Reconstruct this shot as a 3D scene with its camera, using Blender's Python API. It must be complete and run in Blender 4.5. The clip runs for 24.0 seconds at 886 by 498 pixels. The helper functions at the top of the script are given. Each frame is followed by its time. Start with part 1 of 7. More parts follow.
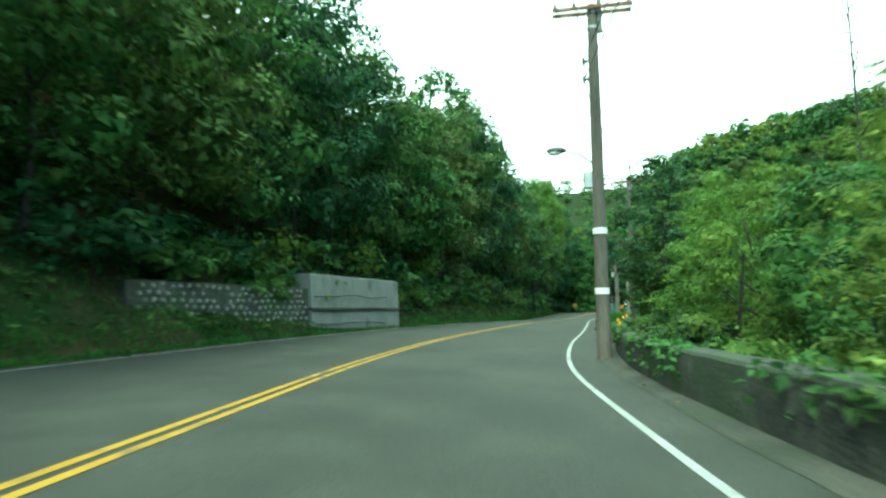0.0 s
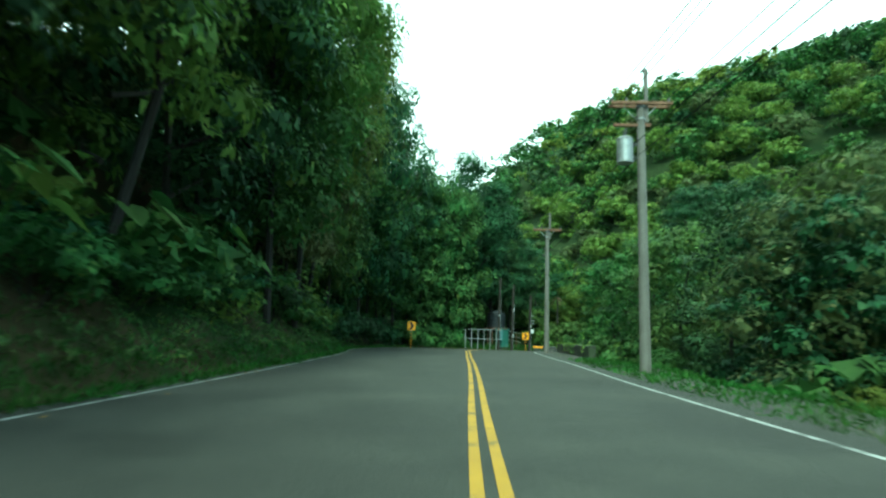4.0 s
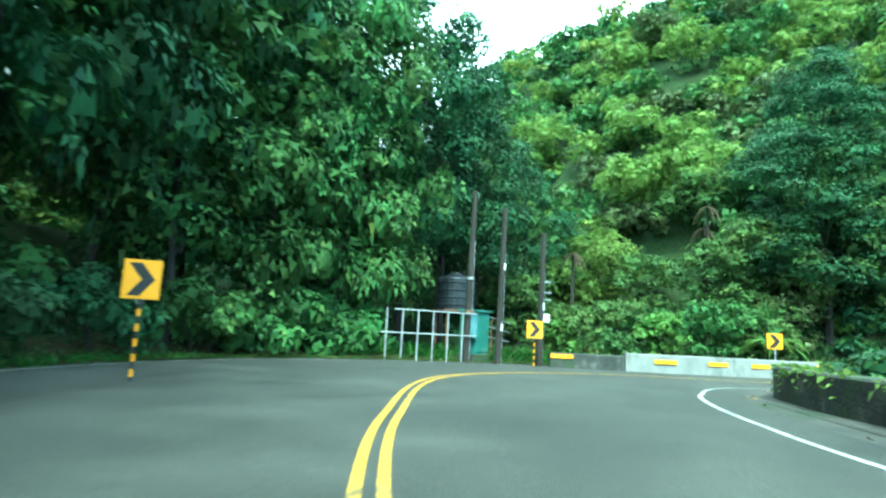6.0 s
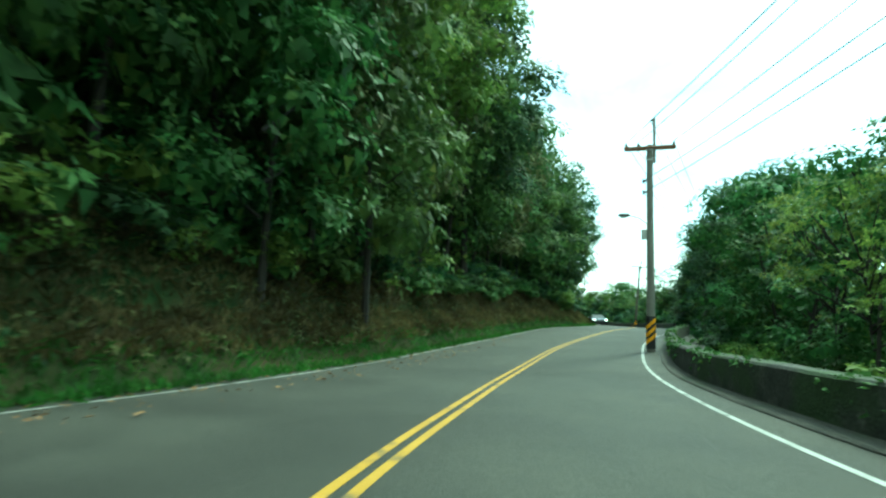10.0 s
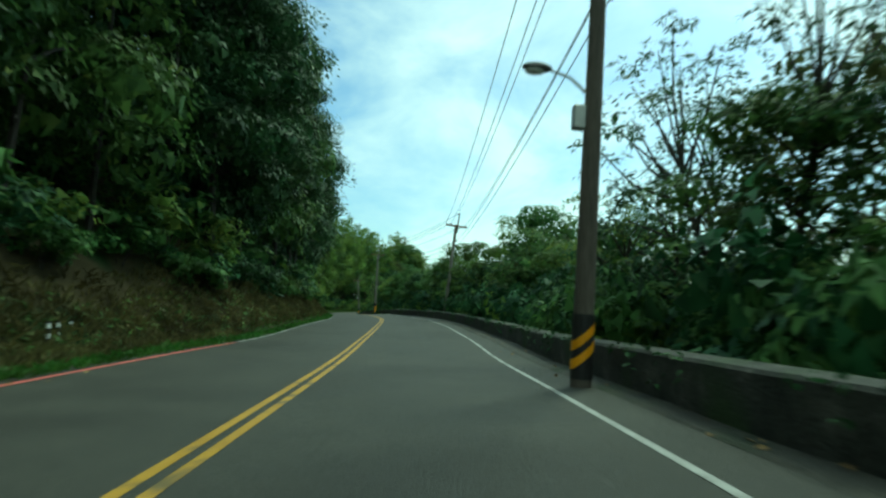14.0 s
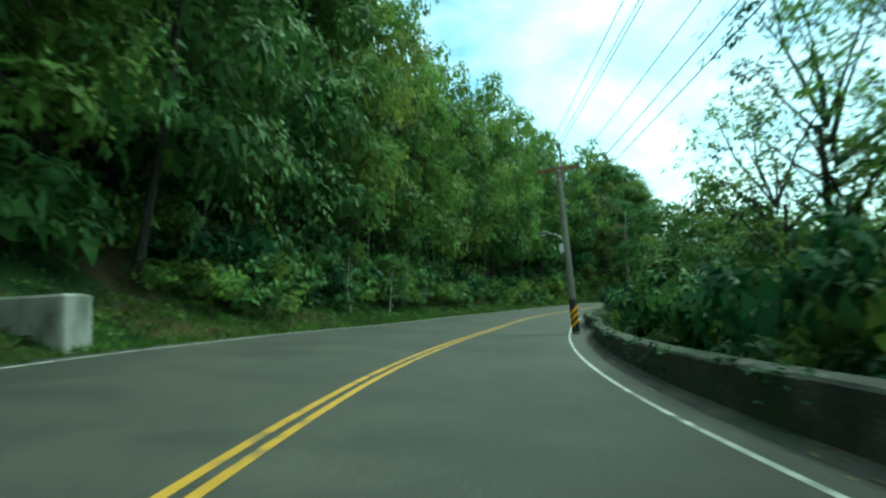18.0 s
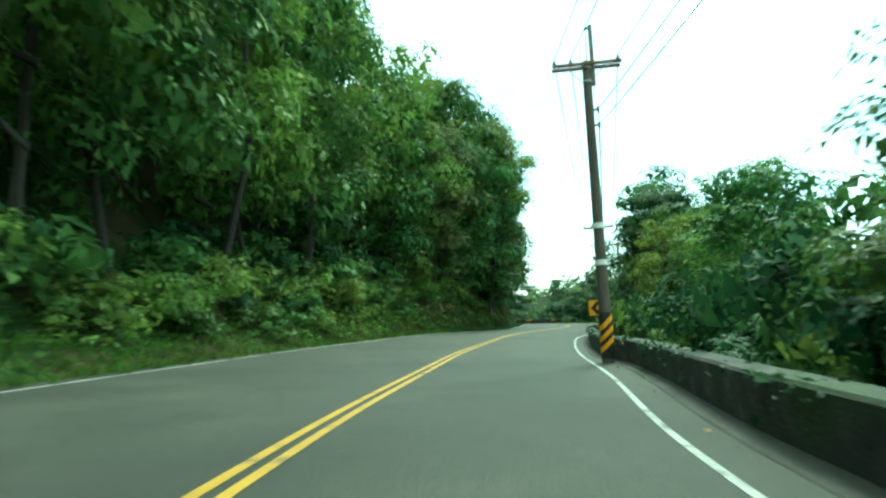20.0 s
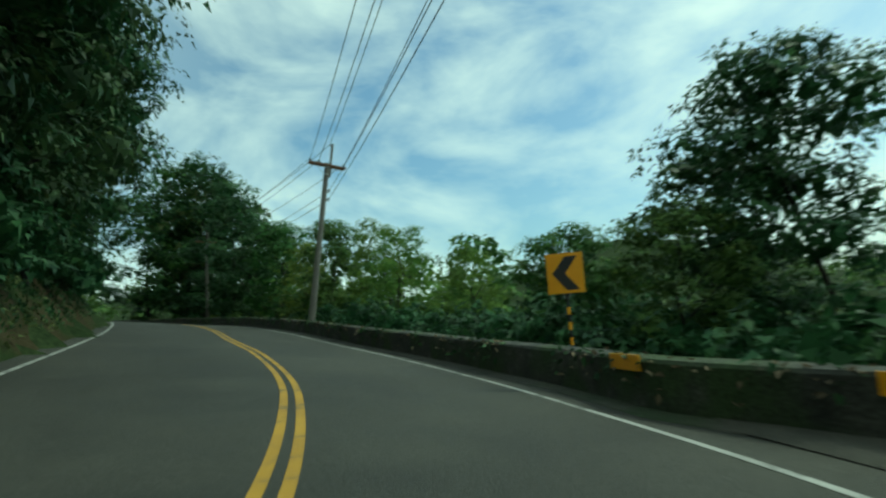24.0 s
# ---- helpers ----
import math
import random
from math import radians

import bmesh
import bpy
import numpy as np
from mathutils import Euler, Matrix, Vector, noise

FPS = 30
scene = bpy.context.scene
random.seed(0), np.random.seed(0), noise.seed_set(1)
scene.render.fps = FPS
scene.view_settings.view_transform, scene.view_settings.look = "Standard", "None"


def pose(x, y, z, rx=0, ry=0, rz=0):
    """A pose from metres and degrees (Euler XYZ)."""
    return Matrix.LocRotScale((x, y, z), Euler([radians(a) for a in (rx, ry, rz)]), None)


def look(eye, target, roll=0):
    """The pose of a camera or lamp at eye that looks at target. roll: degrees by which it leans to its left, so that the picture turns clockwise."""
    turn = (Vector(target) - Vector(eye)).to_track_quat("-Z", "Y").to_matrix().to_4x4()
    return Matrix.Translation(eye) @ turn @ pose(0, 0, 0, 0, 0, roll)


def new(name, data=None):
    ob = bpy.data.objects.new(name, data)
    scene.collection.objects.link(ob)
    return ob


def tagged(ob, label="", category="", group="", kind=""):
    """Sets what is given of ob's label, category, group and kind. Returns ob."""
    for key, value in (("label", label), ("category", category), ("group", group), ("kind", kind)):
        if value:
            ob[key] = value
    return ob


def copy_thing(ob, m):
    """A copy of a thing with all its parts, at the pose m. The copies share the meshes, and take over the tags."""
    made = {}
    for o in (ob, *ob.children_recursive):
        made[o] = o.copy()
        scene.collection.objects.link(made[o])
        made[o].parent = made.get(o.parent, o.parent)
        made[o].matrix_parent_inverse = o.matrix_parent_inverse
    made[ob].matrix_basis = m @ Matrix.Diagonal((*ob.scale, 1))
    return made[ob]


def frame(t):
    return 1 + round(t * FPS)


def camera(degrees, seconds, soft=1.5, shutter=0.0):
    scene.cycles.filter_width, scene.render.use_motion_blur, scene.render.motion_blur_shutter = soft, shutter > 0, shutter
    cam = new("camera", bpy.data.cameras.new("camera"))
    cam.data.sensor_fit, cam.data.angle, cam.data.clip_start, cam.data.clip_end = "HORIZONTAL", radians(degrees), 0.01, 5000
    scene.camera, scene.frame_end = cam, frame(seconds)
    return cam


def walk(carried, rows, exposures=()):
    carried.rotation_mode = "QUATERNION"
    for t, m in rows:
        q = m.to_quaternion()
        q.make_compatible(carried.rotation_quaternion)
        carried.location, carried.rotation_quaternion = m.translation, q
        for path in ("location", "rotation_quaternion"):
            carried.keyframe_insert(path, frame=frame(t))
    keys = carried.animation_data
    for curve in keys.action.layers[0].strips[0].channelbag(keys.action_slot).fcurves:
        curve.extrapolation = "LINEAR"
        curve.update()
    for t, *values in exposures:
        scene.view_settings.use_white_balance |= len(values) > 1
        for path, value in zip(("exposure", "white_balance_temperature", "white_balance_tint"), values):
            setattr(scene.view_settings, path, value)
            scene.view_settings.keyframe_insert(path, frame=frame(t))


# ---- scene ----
cam = camera(75.1, 24.0, soft=2.3, shutter=0.18)
PATH = [
    (0, (0.019, 0.057, 0.910), (0.037, 2.046, 1.123), -0.5),
    (0.5, (1.207, 11.572, 0.897), (1.407, 13.542, 1.175), 0.4),
    (1, (2.960, 22.809, 1.012), (3.319, 24.749, 1.341), -1.2),
    (1.5, (5.355, 34.001, 1.130), (5.848, 35.923, 1.383), -0.4),
    (2, (8.407, 44.900, 1.128), (8.965, 46.801, 1.399), 0.2),
    (2.5, (11.621, 55.489, 1.040), (12.159, 57.393, 1.331), 0.7),
    (3, (14.692, 65.858, 0.956), (15.186, 67.771, 1.264), 1.2),
    (3.5, (17.666, 75.991, 0.931), (18.156, 77.902, 1.257), 1.7),
    (4, (20.787, 85.947, 0.999), (21.316, 87.851, 1.308), 2.0),
    (4.5, (23.665, 95.201, 1.121), (24.175, 97.113, 1.413), 3.6),
    (5, (26.379, 103.535, 1.224), (26.895, 105.447, 1.505), 2.8),
    (5.5, (28.883, 111.815, 1.271), (29.456, 113.709, 1.561), 3.4),
    (6, (31.732, 118.761, 1.308), (32.491, 120.590, 1.590), 3.0),
    (6.5, (35.275, 124.478, 1.320), (36.384, 126.121, 1.587), 1.8),
    (7, (39.417, 128.863, 1.315), (40.917, 130.167, 1.549), 1.5),
    (7.5, (44.391, 131.308, 1.301), (46.215, 132.102, 1.509), 2.2),
    (8, (49.898, 132.164, 1.189), (51.881, 132.272, 1.420), 3.1),
    (8.5, (55.330, 130.763, 1.200), (57.231, 130.177, 1.412), 3.1),
    (9, (60.225, 127.508, 1.230), (61.796, 126.290, 1.450), 1.5),
    (9.5, (64.033, 122.519, 1.156), (65.123, 120.858, 1.385), 2.6),
    (10, (66.456, 116.681, 1.192), (67.063, 114.789, 1.416), 1.9),
    (10.5, (68.231, 109.500, 1.075), (68.471, 107.527, 1.295), 0.5),
    (11, (68.666, 101.833, 0.974), (68.617, 99.849, 1.221), 0.7),
    (11.5, (68.145, 93.555, 1.083), (67.961, 91.583, 1.360), 1.0),
    (12, (67.140, 84.699, 1.255), (66.942, 82.733, 1.560), 1.3),
    (12.5, (66.098, 75.223, 1.456), (65.973, 73.255, 1.790), 1.6),
    (13, (65.113, 64.696, 1.614), (65.103, 62.718, 1.908), 3.3),
    (13.5, (64.832, 54.575, 1.576), (65.000, 52.599, 1.829), 1.7),
    (14, (65.636, 44.197, 1.463), (66.038, 42.248, 1.662), -0.5),
    (14.5, (67.934, 33.430, 1.321), (68.495, 31.527, 1.571), 0.7),
    (15, (71.295, 22.138, 1.292), (71.942, 20.267, 1.574), -0.0),
    (15.5, (75.120, 10.763, 1.418), (75.830, 8.922, 1.745), 0.2),
    (16, (79.321, -0.254, 1.577), (80.158, -2.043, 1.886), 0.8),
    (16.5, (84.432, -11.560, 1.670), (85.387, -13.292, 1.966), 1.2),
    (17, (90.370, -23.157, 1.705), (91.349, -24.879, 1.982), 1.2),
    (17.5, (96.192, -33.880, 1.621), (97.139, -35.625, 1.864), -0.2),
    (18, (101.186, -44.890, 1.311), (102.052, -46.683, 1.497), -3.2),
    (18.5, (105.519, -55.452, 1.003), (106.255, -57.298, 1.222), -3.6),
    (19, (108.927, -66.553, 0.910), (109.493, -68.457, 1.139), -3.2),
    (19.5, (111.111, -77.379, 0.897), (111.498, -79.326, 1.136), -2.8),
    (20, (112.165, -87.800, 0.946), (112.375, -89.773, 1.196), -2.4),
    (20.5, (112.250, -97.707, 0.962), (112.303, -99.690, 1.222), -1.9),
    (21, (111.759, -107.263, 0.859), (111.684, -109.249, 1.076), -1.4),
    (21.5, (110.615, -116.598, 0.890), (110.352, -118.561, 1.164), -1.4),
    (22, (109.108, -125.467, 1.026), (108.727, -127.403, 1.352), 0.4),
    (22.5, (107.193, -134.187, 1.082), (106.893, -136.145, 1.356), 3.6),
    (23, (106.162, -142.224, 1.121), (106.211, -144.209, 1.361), 3.3),
    (23.5, (107.227, -148.745, 1.275), (107.833, -150.634, 1.527), -0.2),
    (24, (109.727, -154.498, 1.406), (110.935, -156.070, 1.670), -4.0),
]
EXPOSURES = [(0, 1.2, 5850, -40), (1, 0.35, 5850, -41), (1.5, 0.35, 5850, -41), (3.5, 0.75, 5600, -41), (5, 1.6, 5300, -42), (6, 2.35, 4900, -34), (7, 2.55, 5000, -26), (8, 2.2, 4950, -30),
             (9, 2.4, 4950, -37), (10, 1.12, 5700, -42), (12.5, 0.1, 6050, -36), (14, -0.1, 5950, -36), (15, -0.25, 5800, -38), (16, -0.3, 5750, -39), (17, -0.05, 5700, -41), (18.5, 0.8, 5750, -41),
             (20.5, 1.1, 6000, -43), (21, 1.08, 5950, -43), (22, 0.4, 5750, -39), (23, -0.65, 6150, -36), (24, -0.3, 6300, -31)]
walk(cam, [(t, look(eye, target, roll)) for t, eye, target, roll in PATH], EXPOSURES)

# ---- light ----
SUN_ELEV, SUN_AZ = radians(52), radians(205)
world = bpy.data.worlds.new("sky")
scene.world = world
world.use_nodes = True
wn, wl = world.node_tree.nodes, world.node_tree.links
wn.clear()
sky = wn.new("ShaderNodeTexSky")
sky.sky_type = "NISHITA"
sky.sun_disc = False
sky.sun_elevation, sky.sun_rotation = SUN_ELEV, SUN_AZ
sky.air_density, sky.dust_density, sky.ozone_density = 1.0, 1.8, 1.6
wtc = wn.new("ShaderNodeTexCoord")
wmap = wn.new("ShaderNodeMapping")
wmap.inputs["Scale"].default_value = (1.0, 1.0, 1.9)
wl.new(wtc.outputs["Generated"], wmap.inputs["Vector"])
cloud = wn.new("ShaderNodeTexNoise")
cloud.inputs["Scale"].default_value = 3.2
cloud.inputs["Detail"].default_value = 7.0
cloud.inputs["Roughness"].default_value = 0.55
cloud.inputs["Distortion"].default_value = 0.4
wl.new(wmap.outputs["Vector"], cloud.inputs["Vector"])
cramp = wn.new("ShaderNodeValToRGB")
cramp.color_ramp.elements[0].position, cramp.color_ramp.elements[1].position = 0.38, 0.76
wl.new(cloud.outputs["Fac"], cramp.inputs["Fac"])
# the north-west half of the sky is closed with cloud, the rest broken
sep = wn.new("ShaderNodeSeparateXYZ")
wl.new(wtc.outputs["Generated"], sep.inputs["Vector"])
nw = wn.new("ShaderNodeMapRange")
nw.inputs["From Min"].default_value, nw.inputs["From Max"].default_value = -0.55, 0.35
wl.new(sep.outputs["Y"], nw.inputs["Value"])
cover = wn.new("ShaderNodeMath")
cover.operation = "MAXIMUM"
wl.new(cramp.outputs["Color"], cover.inputs[0])
wl.new(nw.outputs["Result"], cover.inputs[1])
skymix = wn.new("ShaderNodeMix")
skymix.data_type = "RGBA"
wl.new(cover.outputs["Value"], skymix.inputs["Factor"])
skystr = wn.new("ShaderNodeVectorMath")
skystr.operation = "MULTIPLY"
skystr.inputs[1].default_value = (1.12, 1.25, 1.36)
wl.new(sky.outputs["Color"], skystr.inputs[0])
wl.new(skystr.outputs["Vector"], skymix.inputs["A"])
skymix.inputs["B"].default_value = (10.6, 11.0, 11.2, 1)
wbg = wn.new("ShaderNodeBackground")
wbg.inputs["Strength"].default_value = 0.12
wl.new(skymix.outputs["Result"], wbg.inputs["Color"])
wout = wn.new("ShaderNodeOutputWorld")
wl.new(wbg.outputs["Background"], wout.inputs["Surface"])
sun = bpy.data.lights.new("sun", "SUN")
sun.energy, sun.angle, sun.color = 2.6, radians(14), (1.0, 0.95, 0.86)
sun_ob = new("sun", sun)
sun_ob.matrix_world = look((0, 0, 90), (-math.sin(SUN_AZ) * 90, -math.cos(SUN_AZ) * 90, 90 - 90 * math.tan(SUN_ELEV)))


# ---- materials ----
def rgb(c):
    return (c[0], c[1], c[2], 1)


def material(name, stops, scale=3.0, detail=8.0, rough=(0.7, 0.95), bump=0.3, bump_scale=40.0, fine=0.35, metal=0.0,
             stain=None, stain_scale=0.6, stain_at=(0.55, 0.7), island=0.0, stretch=(1, 1, 1), spec=0.4):
    """Object-space noise through a colour ramp, a second stain layer, grain and bump."""
    m = bpy.data.materials.new(name)
    m.use_nodes = True
    n, l = m.node_tree.nodes, m.node_tree.links
    b = n["Principled BSDF"]
    tc = n.new("ShaderNodeTexCoord")
    mp = n.new("ShaderNodeMapping")
    mp.inputs["Scale"].default_value = stretch
    l.new(tc.outputs["Object"], mp.inputs["Vector"])
    n1 = n.new("ShaderNodeTexNoise")
    n1.inputs["Scale"].default_value, n1.inputs["Detail"].default_value = scale, detail
    n1.inputs["Roughness"].default_value = 0.62
    l.new(mp.outputs["Vector"], n1.inputs["Vector"])
    cr = n.new("ShaderNodeValToRGB")
    while len(cr.color_ramp.elements) < len(stops):
        cr.color_ramp.elements.new(0.5)
    for e, (p, c) in zip(cr.color_ramp.elements, stops):
        e.position, e.color = p, rgb(c)
    l.new(n1.outputs["Fac"], cr.inputs["Fac"])
    out = cr.outputs["Color"]
    if stain:
        n3 = n.new("ShaderNodeTexNoise")
        n3.inputs["Scale"].default_value, n3.inputs["Detail"].default_value = stain_scale, 6.0
        l.new(mp.outputs["Vector"], n3.inputs["Vector"])
        mr = n.new("ShaderNodeMapRange")
        mr.inputs["From Min"].default_value, mr.inputs["From Max"].default_value = stain_at
        l.new(n3.outputs["Fac"], mr.inputs["Value"])
        mx = n.new("ShaderNodeMix")
        mx.data_type = "RGBA"
        l.new(mr.outputs["Result"], mx.inputs["Factor"])
        l.new(out, mx.inputs["A"])
        mx.inputs["B"].default_value = rgb(stain)
        out = mx.outputs["Result"]
    n2 = n.new("ShaderNodeTexNoise")
    n2.inputs["Scale"].default_value, n2.inputs["Detail"].default_value = bump_scale, 4.0
    l.new(mp.outputs["Vector"], n2.inputs["Vector"])
    hsv = n.new("ShaderNodeHueSaturation")
    v = n.new("ShaderNodeMapRange")
    v.inputs["From Min"].default_value, v.inputs["From Max"].default_value = 0.3, 0.7
    v.inputs["To Min"].default_value, v.inputs["To Max"].default_value = 1 - fine, 1 + fine
    l.new(n2.outputs["Fac"], v.inputs["Value"])
    val = v.outputs["Result"]
    if island:
        g = n.new("ShaderNodeNewGeometry")
        oi = n.new("ShaderNodeObjectInfo")
        ad = n.new("ShaderNodeMath")
        ad.operation = "ADD"
        l.new(g.outputs["Random Per Island"], ad.inputs[0])
        l.new(oi.outputs["Random"], ad.inputs[1])
        mr2 = n.new("ShaderNodeMapRange")
        mr2.inputs["From Max"].default_value = 2.0
        mr2.inputs["To Min"].default_value, mr2.inputs["To Max"].default_value = 1 - island, 1 + island
        l.new(ad.outputs["Value"], mr2.inputs["Value"])
        mu = n.new("ShaderNodeMath")
        mu.operation = "MULTIPLY"
        l.new(val, mu.inputs[0])
        l.new(mr2.outputs["Result"], mu.inputs[1])
        val = mu.outputs["Value"]
    l.new(val, hsv.inputs["Value"])
    l.new(out, hsv.inputs["Color"])
    l.new(hsv.outputs["Color"], b.inputs["Base Color"])
    rr = n.new("ShaderNodeMapRange")
    rr.inputs["To Min"].default_value, rr.inputs["To Max"].default_value = rough
    l.new(n1.outputs["Fac"], rr.inputs["Value"])
    l.new(rr.outputs["Result"], b.inputs["Roughness"])
    b.inputs["Metallic"].default_value = metal
    b.inputs["Specular IOR Level"].default_value = spec
    if bump:
        bp = n.new("ShaderNodeBump")
        bp.inputs["Strength"].default_value, bp.inputs["Distance"].default_value = bump, 0.02
        l.new(n2.outputs["Fac"], bp.inputs["Height"])
        l.new(bp.outputs["Normal"], b.inputs["Normal"])
    return m


def leaf_material(name, dark, light, tip, thin=0.3, rough=0.6):
    """Leaves: colour by leaf and by plant, a little light shining through."""
    m = bpy.data.materials.new(name)
    m.use_nodes = True
    n, l = m.node_tree.nodes, m.node_tree.links
    b, outn = n["Principled BSDF"], n["Material Output"]
    g, oi = n.new("ShaderNodeNewGeometry"), n.new("ShaderNodeObjectInfo")
    cr = n.new("ShaderNodeValToRGB")
    cr.color_ramp.elements.new(0.5)
    for e, (p, c) in zip(cr.color_ramp.elements, ((0.0, dark), (0.75, light), (1.0, tip))):
        e.position, e.color = p, rgb(c)
    tc = n.new("ShaderNodeTexCoord")
    n0 = n.new("ShaderNodeTexNoise")
    n0.inputs["Scale"].default_value, n0.inputs["Detail"].default_value = 1.5, 2.0
    l.new(tc.outputs["Object"], n0.inputs["Vector"])
    half = n.new("ShaderNodeMath")
    half.operation = "MULTIPLY_ADD"
    half.inputs[1].default_value = 0.55
    l.new(g.outputs["Random Per Island"], half.inputs[0])
    clump = n.new("ShaderNodeMapRange")
    clump.inputs["From Min"].default_value, clump.inputs["From Max"].default_value = 0.3, 0.7
    clump.inputs["To Max"].default_value = 0.45
    l.new(n0.outputs["Fac"], clump.inputs["Value"])
    l.new(clump.outputs["Result"], half.inputs[2])
    l.new(half.outputs["Value"], cr.inputs["Fac"])
    n1 = n.new("ShaderNodeTexNoise")
    n1.inputs["Scale"].default_value, n1.inputs["Detail"].default_value = 0.9, 3.0
    l.new(tc.outputs["Object"], n1.inputs["Vector"])
    n2 = n.new("ShaderNodeTexNoise")
    n2.inputs["Scale"].default_value, n2.inputs["Detail"].default_value = 0.45, 2.0
    l.new(tc.outputs["Object"], n2.inputs["Vector"])
    both = n.new("ShaderNodeMath")
    both.operation = "ADD"
    l.new(oi.outputs["Random"], both.inputs[0])
    l.new(n2.outputs["Fac"], both.inputs[1])
    hue = n.new("ShaderNodeMapRange")
    hue.inputs["From Min"].default_value, hue.inputs["From Max"].default_value = 0.35, 1.65
    hue.inputs["To Min"].default_value, hue.inputs["To Max"].default_value = 0.465, 0.53
    l.new(both.outputs["Value"], hue.inputs["Value"])
    va = n.new("ShaderNodeMapRange")
    va.inputs["From Min"].default_value, va.inputs["From Max"].default_value = 0.3, 0.7
    va.inputs["To Min"].default_value, va.inputs["To Max"].default_value = 0.5, 1.5
    l.new(n1.outputs["Fac"], va.inputs["Value"])
    hsv = n.new("ShaderNodeHueSaturation")
    l.new(hue.outputs["Result"], hsv.inputs["Hue"])
    l.new(va.outputs["Result"], hsv.inputs["Value"])
    l.new(cr.outputs["Color"], hsv.inputs["Color"])
    l.new(hsv.outputs["Color"], b.inputs["Base Color"])
    b.inputs["Roughness"].default_value = rough
    b.inputs["Specular IOR Level"].default_value = 0.12
    tr = n.new("ShaderNodeBsdfTranslucent")
    l.new(hsv.outputs["Color"], tr.inputs["Color"])
    mx = n.new("ShaderNodeMixShader")
    mx.inputs["Fac"].default_value = thin
    l.new(b.outputs["BSDF"], mx.inputs[1])
    l.new(tr.outputs["BSDF"], mx.inputs[2])
    l.new(mx.outputs["Shader"], outn.inputs["Surface"])
    return m


M = {}
M["asphalt"] = material("asphalt", ((0.3, (0.025, 0.025, 0.021)), (0.5, (0.043, 0.043, 0.036)), (0.7, (0.061, 0.060, 0.050))), 0.55, 12, (0.62, 0.92), 0.9, 60, 0.65,
                        stain=(0.027, 0.027, 0.023), stain_scale=0.22, stain_at=(0.48, 0.72), spec=0.3)
M["shoulder"] = material("gravel shoulder", ((0.3, (0.03, 0.03, 0.026)), (0.7, (0.075, 0.07, 0.058))), 1.2, 9, (0.8, 1), 0.9, 50, 0.5,
                         stain=(0.025, 0.04, 0.015), stain_scale=0.5)
M["white_line"] = material("white road paint", ((0.3, (0.2, 0.2, 0.19)), (0.6, (0.36, 0.36, 0.345))), 1.4, 9, (0.6, 0.8), 0.3, 80, 0.15,
                           stain=(0.09, 0.09, 0.085), stain_scale=2.4, stain_at=(0.55, 0.66))
M["yellow_line"] = material("yellow road paint", ((0.3, (0.3, 0.165, 0.012)), (0.6, (0.4, 0.23, 0.02))), 1.4, 9, (0.6, 0.8), 0.3, 80, 0.15,
                            stain=(0.13, 0.095, 0.035), stain_scale=2.4, stain_at=(0.56, 0.68))
M["red_line"] = material("red road paint", ((0.3, (0.4, 0.08, 0.07)), (0.6, (0.55, 0.14, 0.12))), 1.4, 9, (0.6, 0.8), 0.3, 80, 0.2,
                         stain=(0.12, 0.08, 0.07), stain_scale=1.5)
M["bank"] = material("grassy bank soil", ((0.25, (0.018, 0.016, 0.008)), (0.5, (0.034, 0.029, 0.014)), (0.75, (0.058, 0.046, 0.027))), 0.9, 10,
                     (0.85, 1), 0.5, 22, 0.3, stain=(0.016, 0.03, 0.009), stain_scale=0.35, stain_at=(0.45, 0.6), spec=0.05)
M["ground"] = material("forest floor", ((0.3, (0.012, 0.022, 0.008)), (0.7, (0.032, 0.045, 0.017))), 0.4, 9, (0.9, 1), 0.8, 8, 0.5, spec=0.05)
M["concrete"] = material("pale concrete", ((0.3, (0.145, 0.147, 0.134)), (0.7, (0.255, 0.252, 0.23))), 1.3, 9, (0.75, 0.95), 0.4, 35, 0.15,
                         stain=(0.085, 0.09, 0.075), stain_scale=1.3, stain_at=(0.55, 0.7), stretch=(1, 1, 0.5))
M["old_concrete"] = material("mossy dark concrete", ((0.32, (0.018, 0.021, 0.017)), (0.55, (0.05, 0.05, 0.043)), (0.72, (0.12, 0.117, 0.1))), 2.2, 10, (0.8, 1), 0.9, 25, 0.45,
                             stain=(0.035, 0.055, 0.02), stain_scale=0.8, stain_at=(0.48, 0.62))
M["wood"] = material("weathered pole", ((0.3, (0.06, 0.052, 0.045)), (0.7, (0.13, 0.11, 0.092))), 2.0, 9, (0.8, 0.95), 0.5, 30, 0.25,
                     stretch=(1, 1, 0.12))
M["pole"] = material("grey concrete pole", ((0.3, (0.12, 0.113, 0.1)), (0.7, (0.2, 0.188, 0.168))), 1.5, 8, (0.75, 0.9), 0.3, 40, 0.15,
                     stain=(0.075, 0.068, 0.058), stain_scale=1.5, stretch=(1, 1, 0.3))
M["steel"] = material("dull galvanised steel", ((0.3, (0.3, 0.31, 0.31)), (0.7, (0.45, 0.46, 0.46))), 4, 6, (0.4, 0.6), 0.1, 60, 0.1, metal=0.6)
M["dark_steel"] = material("dark steel", ((0.3, (0.05, 0.055, 0.055)), (0.7, (0.1, 0.1, 0.1))), 4, 6, (0.5, 0.7), 0.1, 60, 0.1, metal=0.4)
M["rust"] = material("rusty brown steel", ((0.3, (0.12, 0.06, 0.035)), (0.7, (0.22, 0.12, 0.07))), 4, 8, (0.7, 0.9), 0.3, 40, 0.3)
